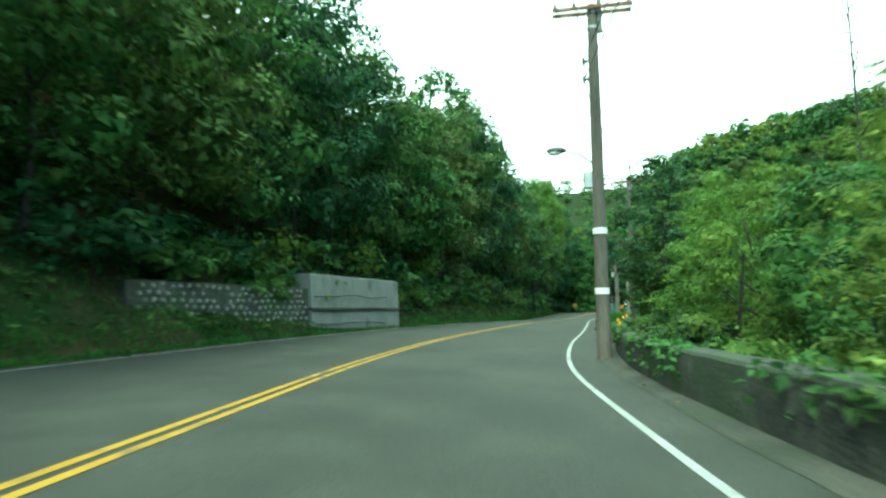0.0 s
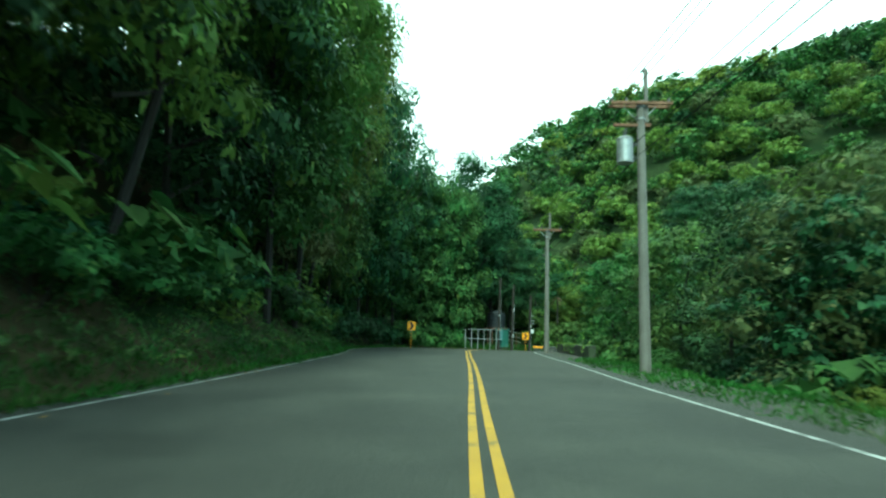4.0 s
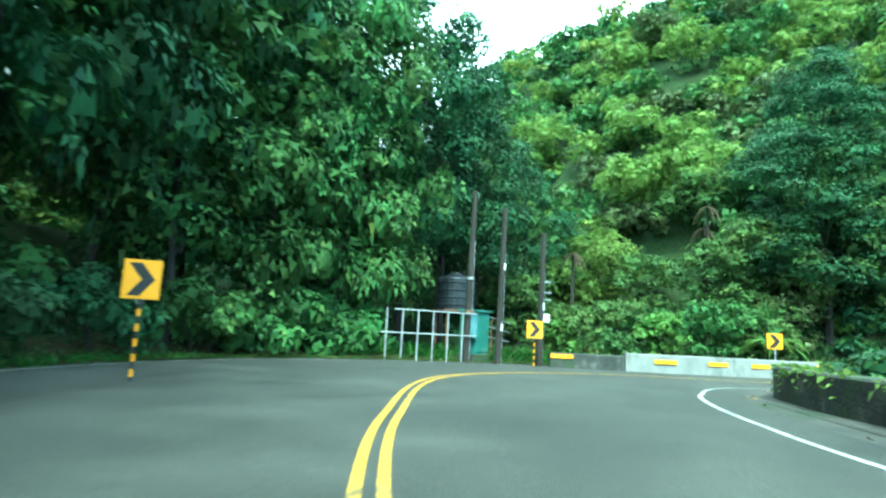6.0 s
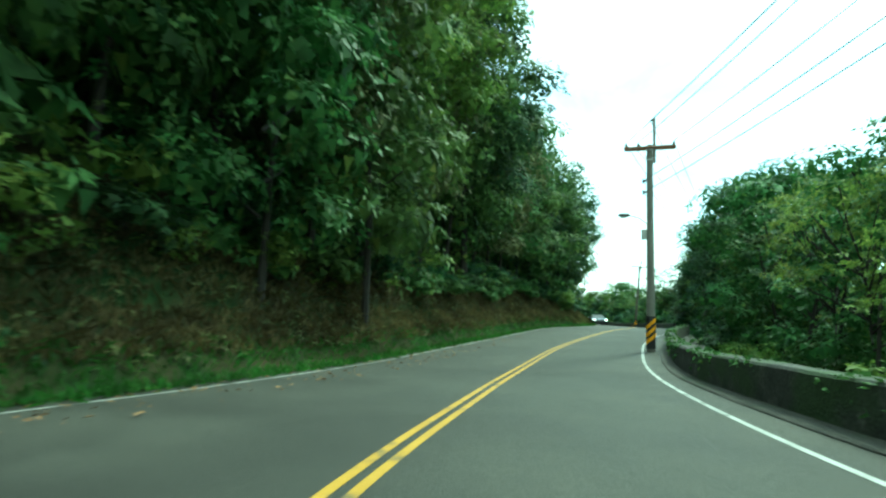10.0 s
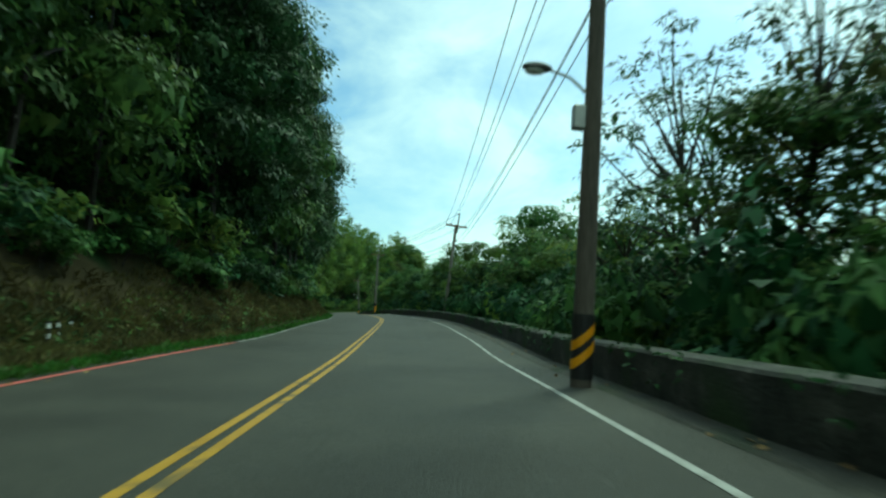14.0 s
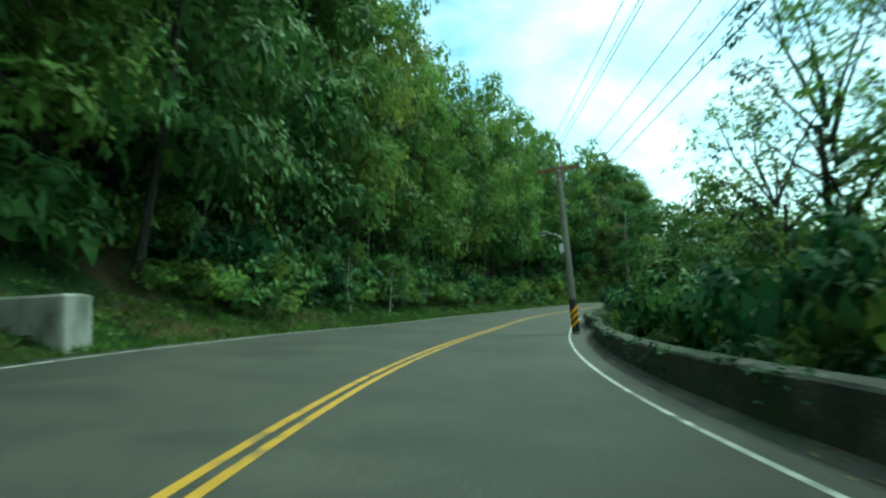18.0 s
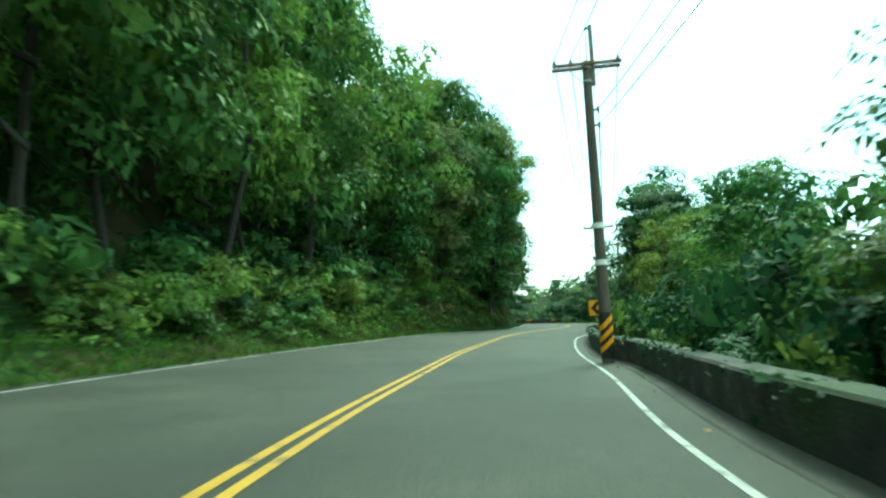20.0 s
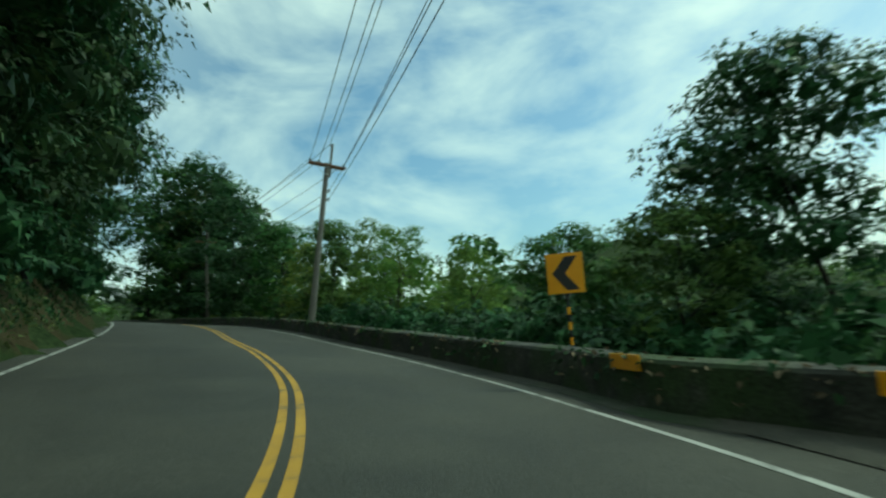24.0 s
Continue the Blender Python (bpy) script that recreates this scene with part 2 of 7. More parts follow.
M["sign_yellow"] = material("sign yellow", ((0.3, (0.7, 0.3, 0.008)), (0.7, (0.78, 0.35, 0.012))), 2, 6, (0.35, 0.5), 0.05, 30, 0.06,
                            stain=(0.5, 0.28, 0.04), stain_scale=2.2, stain_at=(0.66, 0.8))
M["black"] = material("black paint", ((0.3, (0.012, 0.012, 0.013)), (0.7, (0.025, 0.025, 0.026))), 3, 6, (0.4, 0.6), 0.1, 40, 0.1)
M["white"] = material("white paint", ((0.3, (0.65, 0.66, 0.64)), (0.7, (0.76, 0.77, 0.75))), 3, 6, (0.5, 0.7), 0.1, 40, 0.06,
                      stain=(0.4, 0.4, 0.37), stain_scale=2)
M["turquoise"] = material("turquoise painted sheet", ((0.3, (0.035, 0.11, 0.085)), (0.7, (0.06, 0.16, 0.125))), 2, 7, (0.4, 0.6), 0.1, 30, 0.08,
                          stain=(0.12, 0.2, 0.15), stain_scale=1.3)
M["meter_blue"] = material("pale blue painted sheet", ((0.3, (0.1, 0.19, 0.21)), (0.7, (0.15, 0.26, 0.28))), 3, 6, (0.4, 0.6), 0.1, 30, 0.1)
M["dark_wood"] = material("dark tarred pole", ((0.3, (0.012, 0.01, 0.008)), (0.7, (0.034, 0.028, 0.022))), 2.0, 9, (0.8, 0.95), 0.5, 30, 0.3, stretch=(1, 1, 0.25))
M["tank"] = material("black plastic tank", ((0.3, (0.012, 0.015, 0.018)), (0.7, (0.022, 0.026, 0.03))), 2, 6, (0.4, 0.55), 0.1, 30, 0.1)
M["wire"] = material("black cable", ((0.3, (0.015, 0.015, 0.016)), (0.7, (0.03, 0.03, 0.03))), 3, 4, (0.5, 0.6), 0, 40, 0.05)
M["bark"] = material("grey brown bark", ((0.3, (0.013, 0.011, 0.009)), (0.7, (0.036, 0.032, 0.026))), 2.5, 9, (0.85, 1), 0.8, 18, 0.3, stretch=(1, 1, 0.3))
M["pale_bark"] = material("pale grey bark", ((0.3, (0.2, 0.19, 0.16)), (0.7, (0.36, 0.34, 0.3))), 4, 8, (0.8, 0.95), 0.4, 40, 0.2, stretch=(1, 1, 0.3))
M["stone"] = material("river stone", ((0.3, (0.1, 0.1, 0.09)), (0.7, (0.28, 0.27, 0.24))), 5, 8, (0.7, 0.9), 0.4, 30, 0.2, island=0.45)
M["rock"] = material("ochre rock cut", ((0.25, (0.045, 0.036, 0.02)), (0.5, (0.14, 0.095, 0.04)), (0.75, (0.3, 0.19, 0.07))), 0.8, 10, (0.8, 0.95),
                     1.0, 9, 0.35, stain=(0.035, 0.05, 0.02), stain_scale=0.5, stain_at=(0.5, 0.62))
M["lamp_glass"] = material("frosted lamp cover", ((0.3, (0.5, 0.52, 0.5)), (0.7, (0.6, 0.62, 0.6))), 3, 4, (0.3, 0.4), 0, 30, 0.05)
M["leaf_mid"] = leaf_material("broad green leaves", (0.033, 0.069, 0.023), (0.091, 0.164, 0.043), (0.220, 0.273, 0.066))
M["leaf_dark"] = leaf_material("dark glossy leaves", (0.017, 0.042, 0.020), (0.048, 0.097, 0.036), (0.100, 0.159, 0.055), 0.22, 0.55)
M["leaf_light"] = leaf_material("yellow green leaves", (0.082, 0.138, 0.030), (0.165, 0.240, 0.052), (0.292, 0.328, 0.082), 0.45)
M["leaf_olive"] = leaf_material("olive and brown tipped leaves", (0.050, 0.069, 0.030), (0.127, 0.151, 0.055), (0.22, 0.19, 0.085), 0.3)
M["leaf_dry"] = leaf_material("dry brown fronds", (0.1, 0.078, 0.05), (0.19, 0.15, 0.1), (0.28, 0.24, 0.17), 0.3, 0.7)
M["grass"] = leaf_material("verge grass", (0.03, 0.075, 0.012), (0.07, 0.15, 0.025), (0.14, 0.18, 0.05), 0.35, 0.6)
M["dry_grass"] = leaf_material("dry brown grass", (0.05, 0.048, 0.018), (0.105, 0.096, 0.038), (0.18, 0.155, 0.075), 0.3, 0.7)
M["litter"] = leaf_material("fallen leaves", (0.1, 0.07, 0.03), (0.26, 0.18, 0.08), (0.45, 0.38, 0.25), 0.1, 0.8)

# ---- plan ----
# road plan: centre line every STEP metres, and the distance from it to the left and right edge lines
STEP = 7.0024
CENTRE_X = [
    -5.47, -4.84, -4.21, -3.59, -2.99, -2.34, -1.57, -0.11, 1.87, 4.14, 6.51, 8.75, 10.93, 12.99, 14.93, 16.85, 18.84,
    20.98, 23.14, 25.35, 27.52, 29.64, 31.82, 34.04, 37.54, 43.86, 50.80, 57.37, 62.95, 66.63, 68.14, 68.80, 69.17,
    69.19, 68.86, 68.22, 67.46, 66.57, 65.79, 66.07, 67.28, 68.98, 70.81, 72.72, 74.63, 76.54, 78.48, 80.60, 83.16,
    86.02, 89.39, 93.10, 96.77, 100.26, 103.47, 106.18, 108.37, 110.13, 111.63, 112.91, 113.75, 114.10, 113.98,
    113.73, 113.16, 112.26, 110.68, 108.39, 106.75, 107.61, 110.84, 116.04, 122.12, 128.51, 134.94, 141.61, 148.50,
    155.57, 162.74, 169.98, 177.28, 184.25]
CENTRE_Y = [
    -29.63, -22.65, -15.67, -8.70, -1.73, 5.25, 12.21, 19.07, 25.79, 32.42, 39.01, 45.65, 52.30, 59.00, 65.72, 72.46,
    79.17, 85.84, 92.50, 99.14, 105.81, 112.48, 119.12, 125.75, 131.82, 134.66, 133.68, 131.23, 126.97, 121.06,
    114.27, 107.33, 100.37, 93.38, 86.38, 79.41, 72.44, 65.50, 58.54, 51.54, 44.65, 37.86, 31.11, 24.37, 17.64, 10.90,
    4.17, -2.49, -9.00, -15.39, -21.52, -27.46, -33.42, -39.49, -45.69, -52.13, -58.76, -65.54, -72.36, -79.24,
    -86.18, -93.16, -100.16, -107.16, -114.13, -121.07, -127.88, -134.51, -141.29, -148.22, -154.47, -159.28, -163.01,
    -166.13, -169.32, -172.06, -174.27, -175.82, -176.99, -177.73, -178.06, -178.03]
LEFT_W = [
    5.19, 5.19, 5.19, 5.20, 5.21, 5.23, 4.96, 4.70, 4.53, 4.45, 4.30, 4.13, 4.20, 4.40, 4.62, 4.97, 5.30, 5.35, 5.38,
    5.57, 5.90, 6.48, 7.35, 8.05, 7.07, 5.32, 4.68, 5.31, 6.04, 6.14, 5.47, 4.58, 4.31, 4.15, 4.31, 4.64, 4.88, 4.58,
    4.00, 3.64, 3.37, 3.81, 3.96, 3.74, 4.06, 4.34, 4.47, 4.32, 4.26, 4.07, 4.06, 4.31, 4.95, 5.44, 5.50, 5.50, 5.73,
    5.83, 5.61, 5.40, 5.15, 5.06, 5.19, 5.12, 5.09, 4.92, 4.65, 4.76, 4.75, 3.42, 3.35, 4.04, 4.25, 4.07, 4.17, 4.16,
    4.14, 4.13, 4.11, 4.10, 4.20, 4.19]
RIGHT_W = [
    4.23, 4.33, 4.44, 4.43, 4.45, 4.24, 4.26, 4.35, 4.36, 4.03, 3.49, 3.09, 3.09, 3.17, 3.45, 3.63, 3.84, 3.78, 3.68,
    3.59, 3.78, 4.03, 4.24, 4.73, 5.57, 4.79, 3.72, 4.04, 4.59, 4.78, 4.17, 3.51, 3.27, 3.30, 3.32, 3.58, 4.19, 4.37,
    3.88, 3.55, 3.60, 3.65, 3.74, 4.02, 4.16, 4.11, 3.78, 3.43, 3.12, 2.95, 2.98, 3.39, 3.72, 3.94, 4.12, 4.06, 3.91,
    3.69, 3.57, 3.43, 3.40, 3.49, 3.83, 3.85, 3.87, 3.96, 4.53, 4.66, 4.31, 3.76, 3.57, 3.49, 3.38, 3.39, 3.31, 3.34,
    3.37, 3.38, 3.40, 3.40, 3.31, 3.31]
# height of the centre line, and the cross fall of the road towards its right
RISE = [
    -0.07, -0.09, -0.11, -0.13, -0.15, -0.16, -0.17, -0.11, -0.05, 0.02, 0.08, 0.05, 0.02, -0.03, -0.08, -0.10, -0.11,
    -0.04, 0.03, 0.11, 0.18, 0.21, 0.24, 0.26, 0.27, 0.19, 0.11, 0.13, 0.14, 0.07, -0.00, -0.08, -0.13, -0.01, 0.12,
    0.28, 0.43, 0.47, 0.48, 0.44, 0.38, 0.31, 0.24, 0.24, 0.25, 0.32, 0.39, 0.46, 0.52, 0.56, 0.60, 0.55, 0.49, 0.32,
    0.15, 0.01, -0.11, -0.18, -0.23, -0.20, -0.17, -0.17, -0.17, -0.18, -0.19, -0.11, -0.04, 0.02, 0.07, 0.16, 0.25,
    0.44, 0.82, 1.27, 1.74, 2.21, 2.65, 2.99, 3.34, 3.68, 4.02, 4.35]
TILT = [
    0.006, 0.010, 0.013, 0.017, 0.020, 0.022, 0.024, 0.022, 0.018, 0.008, -0.003, -0.009, -0.015, -0.018, -0.020,
    -0.019, -0.018, -0.016, -0.013, -0.014, -0.016, -0.018, -0.020, -0.016, -0.012, -0.013, -0.015, -0.016, -0.018,
    -0.017, -0.016, -0.020, -0.024, -0.023, -0.022, -0.016, -0.011, -0.005, 0.001, 0.012, 0.024, 0.028, 0.031, 0.028,
    0.025, 0.020, 0.015, 0.013, 0.012, 0.014, 0.017, 0.024, 0.030, 0.036, 0.067, 0.093, 0.095, 0.087, 0.079, 0.071,
    0.063, 0.058, 0.056, 0.059, 0.058, 0.051, 0.033, 0.009, 0.012, 0.025, 0.039, 0.085, 0.096, 0.098, 0.101, 0.101,
    0.099, 0.094, 0.088, 0.082, 0.076, 0.072]
FINE = 0.5


def spline(values, step, fine):
    """Cubic through evenly spaced values, sampled every fine metres."""
    v = np.array(values)
    slope = np.gradient(v)
    u = np.arange(0, (len(v) - 1) * step, fine) / step
    i = np.minimum(u.astype(int), len(v) - 2)
    f = u - i
    return ((2 * f**3 - 3 * f * f + 1) * v[i] + (f**3 - 2 * f * f + f) * slope[i]
            + (-2 * f**3 + 3 * f * f) * v[i + 1] + (f**3 - f * f) * slope[i + 1])


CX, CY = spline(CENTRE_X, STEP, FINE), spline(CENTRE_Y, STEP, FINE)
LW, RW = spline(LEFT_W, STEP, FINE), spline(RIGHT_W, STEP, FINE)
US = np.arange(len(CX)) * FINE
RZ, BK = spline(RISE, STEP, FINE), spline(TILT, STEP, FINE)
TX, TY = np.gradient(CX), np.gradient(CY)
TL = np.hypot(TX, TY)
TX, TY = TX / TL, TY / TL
END = US[-1]
HILL = ((0, 0.6), (140, 0.5), (158, 0.45), (168, 0.15), (176, 0.2), (180, 0.38), (185, 0.72), (190, 0.95), (196, 1.1), (208, 1.15), (216, 0.95), (240, 0.4), (260, 0.4),
        (300, 0.45), (350, 0.6), (372, 1.25), (440, 1.3), (460, 0.8), (475, 0.45), (490, 0.3), (600, 0.3))
STEEP = ((0, 0.9), (100, 1.0), (140, 0.9), (162, 0.7), (170, 0.3), (184, 0.5), (195, 0.95), (215, 1.2), (250, 1.2), (300, 1.1), (345, 1.0), (372, 0.8),
         (430, 0.8), (455, 1.1), (475, 1.1), (600, 0.8))
FOOT = ((0, 0.6), (160, 0.6), (168, 1.5), (173, 8.0), (184, 6.5), (189, 1.2), (198, 0.6), (287, 0.6), (291, 2.0), (299, 2.0), (304, 0.6), (600, 0.6))
BANK_H = ((0, 1.2), (30, 1.5), (60, 1.1), (100, 1.5), (150, 1.3), (164, 0.9), (171, 0.4), (186, 0.2), (194, 1.2), (215, 1.4), (245, 1.6),
          (275, 1.4), (300, 1.8), (340, 1.7), (370, 1.0), (440, 0.7), (455, 1.8), (470, 2.6), (490, 2.4), (600, 2.0))


def tab(table, u):
    return np.interp(u, [a for a, _ in table], [b for _, b in table])


def frame_at(u):
    """Centre, right-hand normal and edge distances at u metres along the road."""
    u = np.asarray(u, float)
    c = np.stack([np.interp(u, US, CX), np.interp(u, US, CY)], -1)
    t = np.stack([np.interp(u, US, TX), np.interp(u, US, TY)], -1)
    return c, np.stack([t[..., 1], -t[..., 0]], -1), np.interp(u, US, LW), np.interp(u, US, RW)


def road_z(u, o):
    return np.interp(u, US, RZ) - np.interp(u, US, BK) * (np.asarray(o) - 1.8)


def spot(u, o, z=0.0):
    """World place u metres along the road, o metres to the right of its centre line, z above its surface."""
    c, n, _, _ = frame_at(u)
    return Vector((float(c[0] + n[0] * o), float(c[1] + n[1] * o), float(road_z(u, o) + z)))


def heading(u):
    """Turn about z of a thing whose y axis runs along the road."""
    return math.degrees(math.atan2(-float(np.interp(u, US, TX)), float(np.interp(u, US, TY))))


def side_z(u, o):
    """Height of the land beside the road."""
    u, o = np.asarray(u, float), np.asarray(o, float)
    _, _, lw, rw = frame_at(u)
    d = -o - lw
    foot, bh, slope = tab(FOOT, u), tab(BANK_H, u), tab(HILL, u)
    e = np.maximum(d - foot, 0)
    left = bh * np.clip(e / 1.6, 0, 1) ** 0.8 + tab(STEEP, u) * np.clip(e - 1.4, 0, 8) + slope * np.maximum(e - 6, 0)
    left = 75 * np.tanh(left / 75)
    r = o - rw
    right = -np.clip((r - 2.4) * 0.42, 0, 7.0)
    edge = np.clip(o, -lw, rw)
    return road_z(u, edge) + np.where(d > 0, left, np.where(r > 0, right, 0))


def nearest(x, y):
    """u and o of the nearest point of the centre line, for arrays of places."""
    x, y = np.asarray(x, float).ravel(), np.asarray(y, float).ravel()
    u, o = np.zeros(len(x)), np.zeros(len(x))
    cx, cy, uu, tx, ty = CX[::4], CY[::4], US[::4], TX[::4], TY[::4]
    for a in range(0, len(x), 4000):
        dx, dy = x[a:a + 4000, None] - cx, y[a:a + 4000, None] - cy
        i = (dx * dx + dy * dy).argmin(1)
        k = np.arange(len(i))
        u[a:a + 4000] = uu[i]
        side = dx[k, i] * ty[i] - dy[k, i] * tx[i]
        o[a:a + 4000] = np.where(side > 0, 1, -1) * np.sqrt((dx * dx + dy * dy).min(1))
    return u, o


def beyond_ends(x, y):
    """How far places lie past either end of the built road."""
    x, y = np.ravel(x), np.ravel(y)
    a = -((x - CX[0]) * TX[0] + (y - CY[0]) * TY[0])
    b = (x - CX[-1]) * TX[-1] + (y - CY[-1]) * TY[-1]
    return np.maximum(a, 0), np.maximum(b, 0)


# ---- builders ----
def mesh_of(name, verts, faces, mat, smooth=False):
    me = bpy.data.meshes.new(name)
    me.from_pydata([tuple(v) for v in verts], [], faces)
    me.materials.append(mat)
    if smooth:
        me.polygons.foreach_set("use_smooth", [True] * len(me.polygons))
    me.update()
    return me


def fast_mesh(name, verts, faces, mat):
    """Mesh from arrays: verts (n, 3) and faces (m, 3 or 4)."""
    me = bpy.data.meshes.new(name)
    k = faces.shape[1]
    me.vertices.add(len(verts))
    me.vertices.foreach_set("co", np.ascontiguousarray(verts, dtype=np.float32).ravel())
    me.loops.add(faces.size)
    me.loops.foreach_set("vertex_index", np.ascontiguousarray(faces, dtype=np.int32).ravel())
    me.polygons.add(len(faces))
    me.polygons.foreach_set("loop_start", np.arange(0, faces.size, k, dtype=np.int32))
    me.materials.append(mat)
    me.update(calc_edges=True)
    me.validate()
    return me


def structure(name, me, label, category):
    return tagged(new(name, me), label, category, kind="structure")


def part(name, bm, mat, parent, label=""):
    """Links a bmesh as one mesh under a thing or a part."""
    me = bpy.data.meshes.new(name)
    bm.to_mesh(me)
    bm.free()
    me.materials.append(mat)
    ob = new(name, me)
    ob.parent = parent
    return tagged(ob, label) if label else ob


def thing(name, place, label, category, group="", turn=0.0, lean=(0, 0)):
    ob = new(name)
    ob.empty_display_size = 0.2
    ob.matrix_world = pose(place[0], place[1], place[2], lean[0], lean[1], turn)
    return tagged(ob, label, category, group)


def box(bm, x0, y0, z0, x1, y1, z1, bevel=0.0, m=None):
    r = bmesh.ops.create_cube(bm, size=1.0, matrix=Matrix.Translation(((x0 + x1) / 2, (y0 + y1) / 2, (z0 + z1) / 2)) @ Matrix.Diagonal((x1 - x0, y1 - y0, z1 - z0, 1)))
    if bevel:
        e = list({e for v in r["verts"] for e in v.link_edges})
        r = bmesh.ops.bevel(bm, geom=e, offset=bevel, segments=1, affect="EDGES")
    if m is not None:
        bmesh.ops.transform(bm, matrix=m, verts=r["verts"])
    return bm


def rod(bm, a, b, r0, r1=None, seg=10):
    """A tapered round bar from a to b."""
    a, b = Vector(a), Vector(b)
    d = b - a
    m = Matrix.Translation((a + b) / 2) @ d.to_track_quat("Z", "Y").to_matrix().to_4x4()
    bmesh.ops.create_cone(bm, cap_ends=True, segments=seg, radius1=r0, radius2=r0 if r1 is None else r1, depth=d.length, matrix=m)
    return bm


def lathe(profile, seg=24):
    """A solid turned about z from (radius, height) pairs."""
    bm = bmesh.new()
    rings = [[bm.verts.new((r * math.cos(a), r * math.sin(a), z)) for a in np.linspace(0, 2 * math.pi, seg, endpoint=False)] for r, z in profile]
    for p, q in zip(rings, rings[1:]):
        for i in range(seg):
            bm.faces.new((p[i], p[(i + 1) % seg], q[(i + 1) % seg], q[i]))
    bm.faces.new(rings[0][::-1])
    bm.faces.new(rings[-1])
    return bm


def ribbon(name, us, sections, mat, zfun, lift=0.0):
    """A sheet along the road; sections: list of functions of u giving o."""
    us = np.asarray(us, float)
    c, n, _, _ = frame_at(us)
    cols = []
    for f in sections:
        o = f(us)
        cols.append(np.stack([c[:, 0] + n[:, 0] * o, c[:, 1] + n[:, 1] * o, zfun(us, o) + lift], -1))
    v = np.stack(cols, 1)
    k = len(sections)
    i, j = np.meshgrid(np.arange(len(us) - 1), np.arange(k - 1), indexing="ij")
    a = (i * k + j).ravel()
    faces = np.stack([a, a + 1, a + k + 1, a + k], -1)
    return fast_mesh(name, v.reshape(-1, 3), faces, mat)


def strip(name, u0, u1, o_of, width, mat, lift, label, category):
    us = np.arange(u0, u1 + 0.01, 0.5)
    me = ribbon(name, us, [lambda u: o_of(u) - width / 2, lambda u: o_of(u) + width / 2], mat, road_z, lift)
    return structure(name, me, label, category)

# ---- ground and road ----
def spread(lo, hi, step, far):
    """Grid lines: even between lo and hi, then ever wider out to far."""
    mid = list(np.arange(lo, hi + 0.1, step))
    out, gap = [], step
    while (out[-1] if out else hi) < far:
        gap *= 1.35
        out.append((out[-1] if out else hi) + gap)
    low, gap = [], step
    while (low[-1] if low else lo) > -far:
        gap *= 1.35
        low.append((low[-1] if low else lo) - gap)
    return np.array(low[::-1] + mid + out)


HILLS = ((232, -518, 52, 90), (48, -425, 20, 60), (95, 420, 60, 110), (420, -330, 30, 120), (-40, -640, 26, 160))


def land_z(x, y):
    """Height of the whole land away from the road's own strips, and u, o of the nearest road point."""
    u, o = nearest(x, y)
    z = side_z(u, o)
    away = np.clip((np.abs(o) - 90) / 120, 0, 1)
    z = z * (1 - 0.55 * away)
    back, ahead = beyond_ends(x, y)
    z = np.where(u < 1, z * np.exp(-back / 18), np.where(u > END - 2.5, z * np.exp(-ahead / 40), z))
    for hx, hy, h, r in HILLS:
        z = z + h * np.exp(-((np.ravel(x) - hx) ** 2 + (np.ravel(y) - hy) ** 2) / r**2) * np.clip((np.abs(o) - 30) / 60, 0, 1)
    return z, u, o


gx, gy = spread(-70, 200, 3.0, 2600), spread(-260, 260, 3.0, 2600)
GX, GY = np.meshgrid(gx, gy, indexing="ij")
gz, gu, go = land_z(GX, GY)
_, _, glw, grw = frame_at(gu)
near_road = np.clip(1 - np.maximum(-go - glw - 5, go - grw - 5) / 4, 0, 1)
gz = gz - 0.15 - 0.75 * near_road
rough_z = np.array([noise.noise(Vector((a * 0.06, b * 0.06, 0))) for a, b in zip(GX.ravel(), GY.ravel())])
gz = gz + rough_z * np.clip(np.abs(go) - 12, 0, 10) * 0.15
ni, nj = len(gx), len(gy)
ii, jj = np.meshgrid(np.arange(ni - 1), np.arange(nj - 1), indexing="ij")
aa = (ii * nj + jj).ravel()
gfaces = np.stack([aa, aa + nj, aa + nj + 1, aa + 1], -1)
structure("ground", fast_mesh("ground", np.stack([GX.ravel(), GY.ravel(), gz], -1), gfaces, M["ground"]),
          "leaf-strewn forest floor of a wooded mountain valley", "ground")

lw_of = lambda u: -np.interp(u, US, LW)
rw_of = lambda u: np.interp(u, US, RW)
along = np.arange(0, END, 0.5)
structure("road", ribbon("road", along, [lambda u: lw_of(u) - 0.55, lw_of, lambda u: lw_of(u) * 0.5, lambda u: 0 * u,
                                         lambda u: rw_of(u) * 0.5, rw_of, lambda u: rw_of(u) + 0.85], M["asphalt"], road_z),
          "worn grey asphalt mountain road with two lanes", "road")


def bank_col(d, k):
    """One long line of the left bank, d metres beyond the road's edge."""
    return lambda u: lw_of(u) - 0.45 - d


def bank_z(u, o):
    z = side_z(u, o)
    _, _, lw, _ = frame_at(u)
    d = -o - lw
    n = np.array([noise.noise(Vector((a * 0.55, b * 0.9, 2.0))) + 0.5 * noise.noise(Vector((a * 1.7, b * 2.3, 7.0))) for a, b in zip(u, d)])
    return z + n * np.clip((d - 0.5) / 1.2, 0, 1) * 0.28 + 0.02


structure("bank", ribbon("bank", np.arange(0, END, 0.7), [bank_col(d, k) for k, d in enumerate((0, 0.25, 0.5, 0.8, 1.1, 1.5, 1.9, 2.4, 3.2, 4.4, 6.0, 8.5))],
                         M["bank"], bank_z), "steep roadside bank of soil, moss and weeds", "bank")


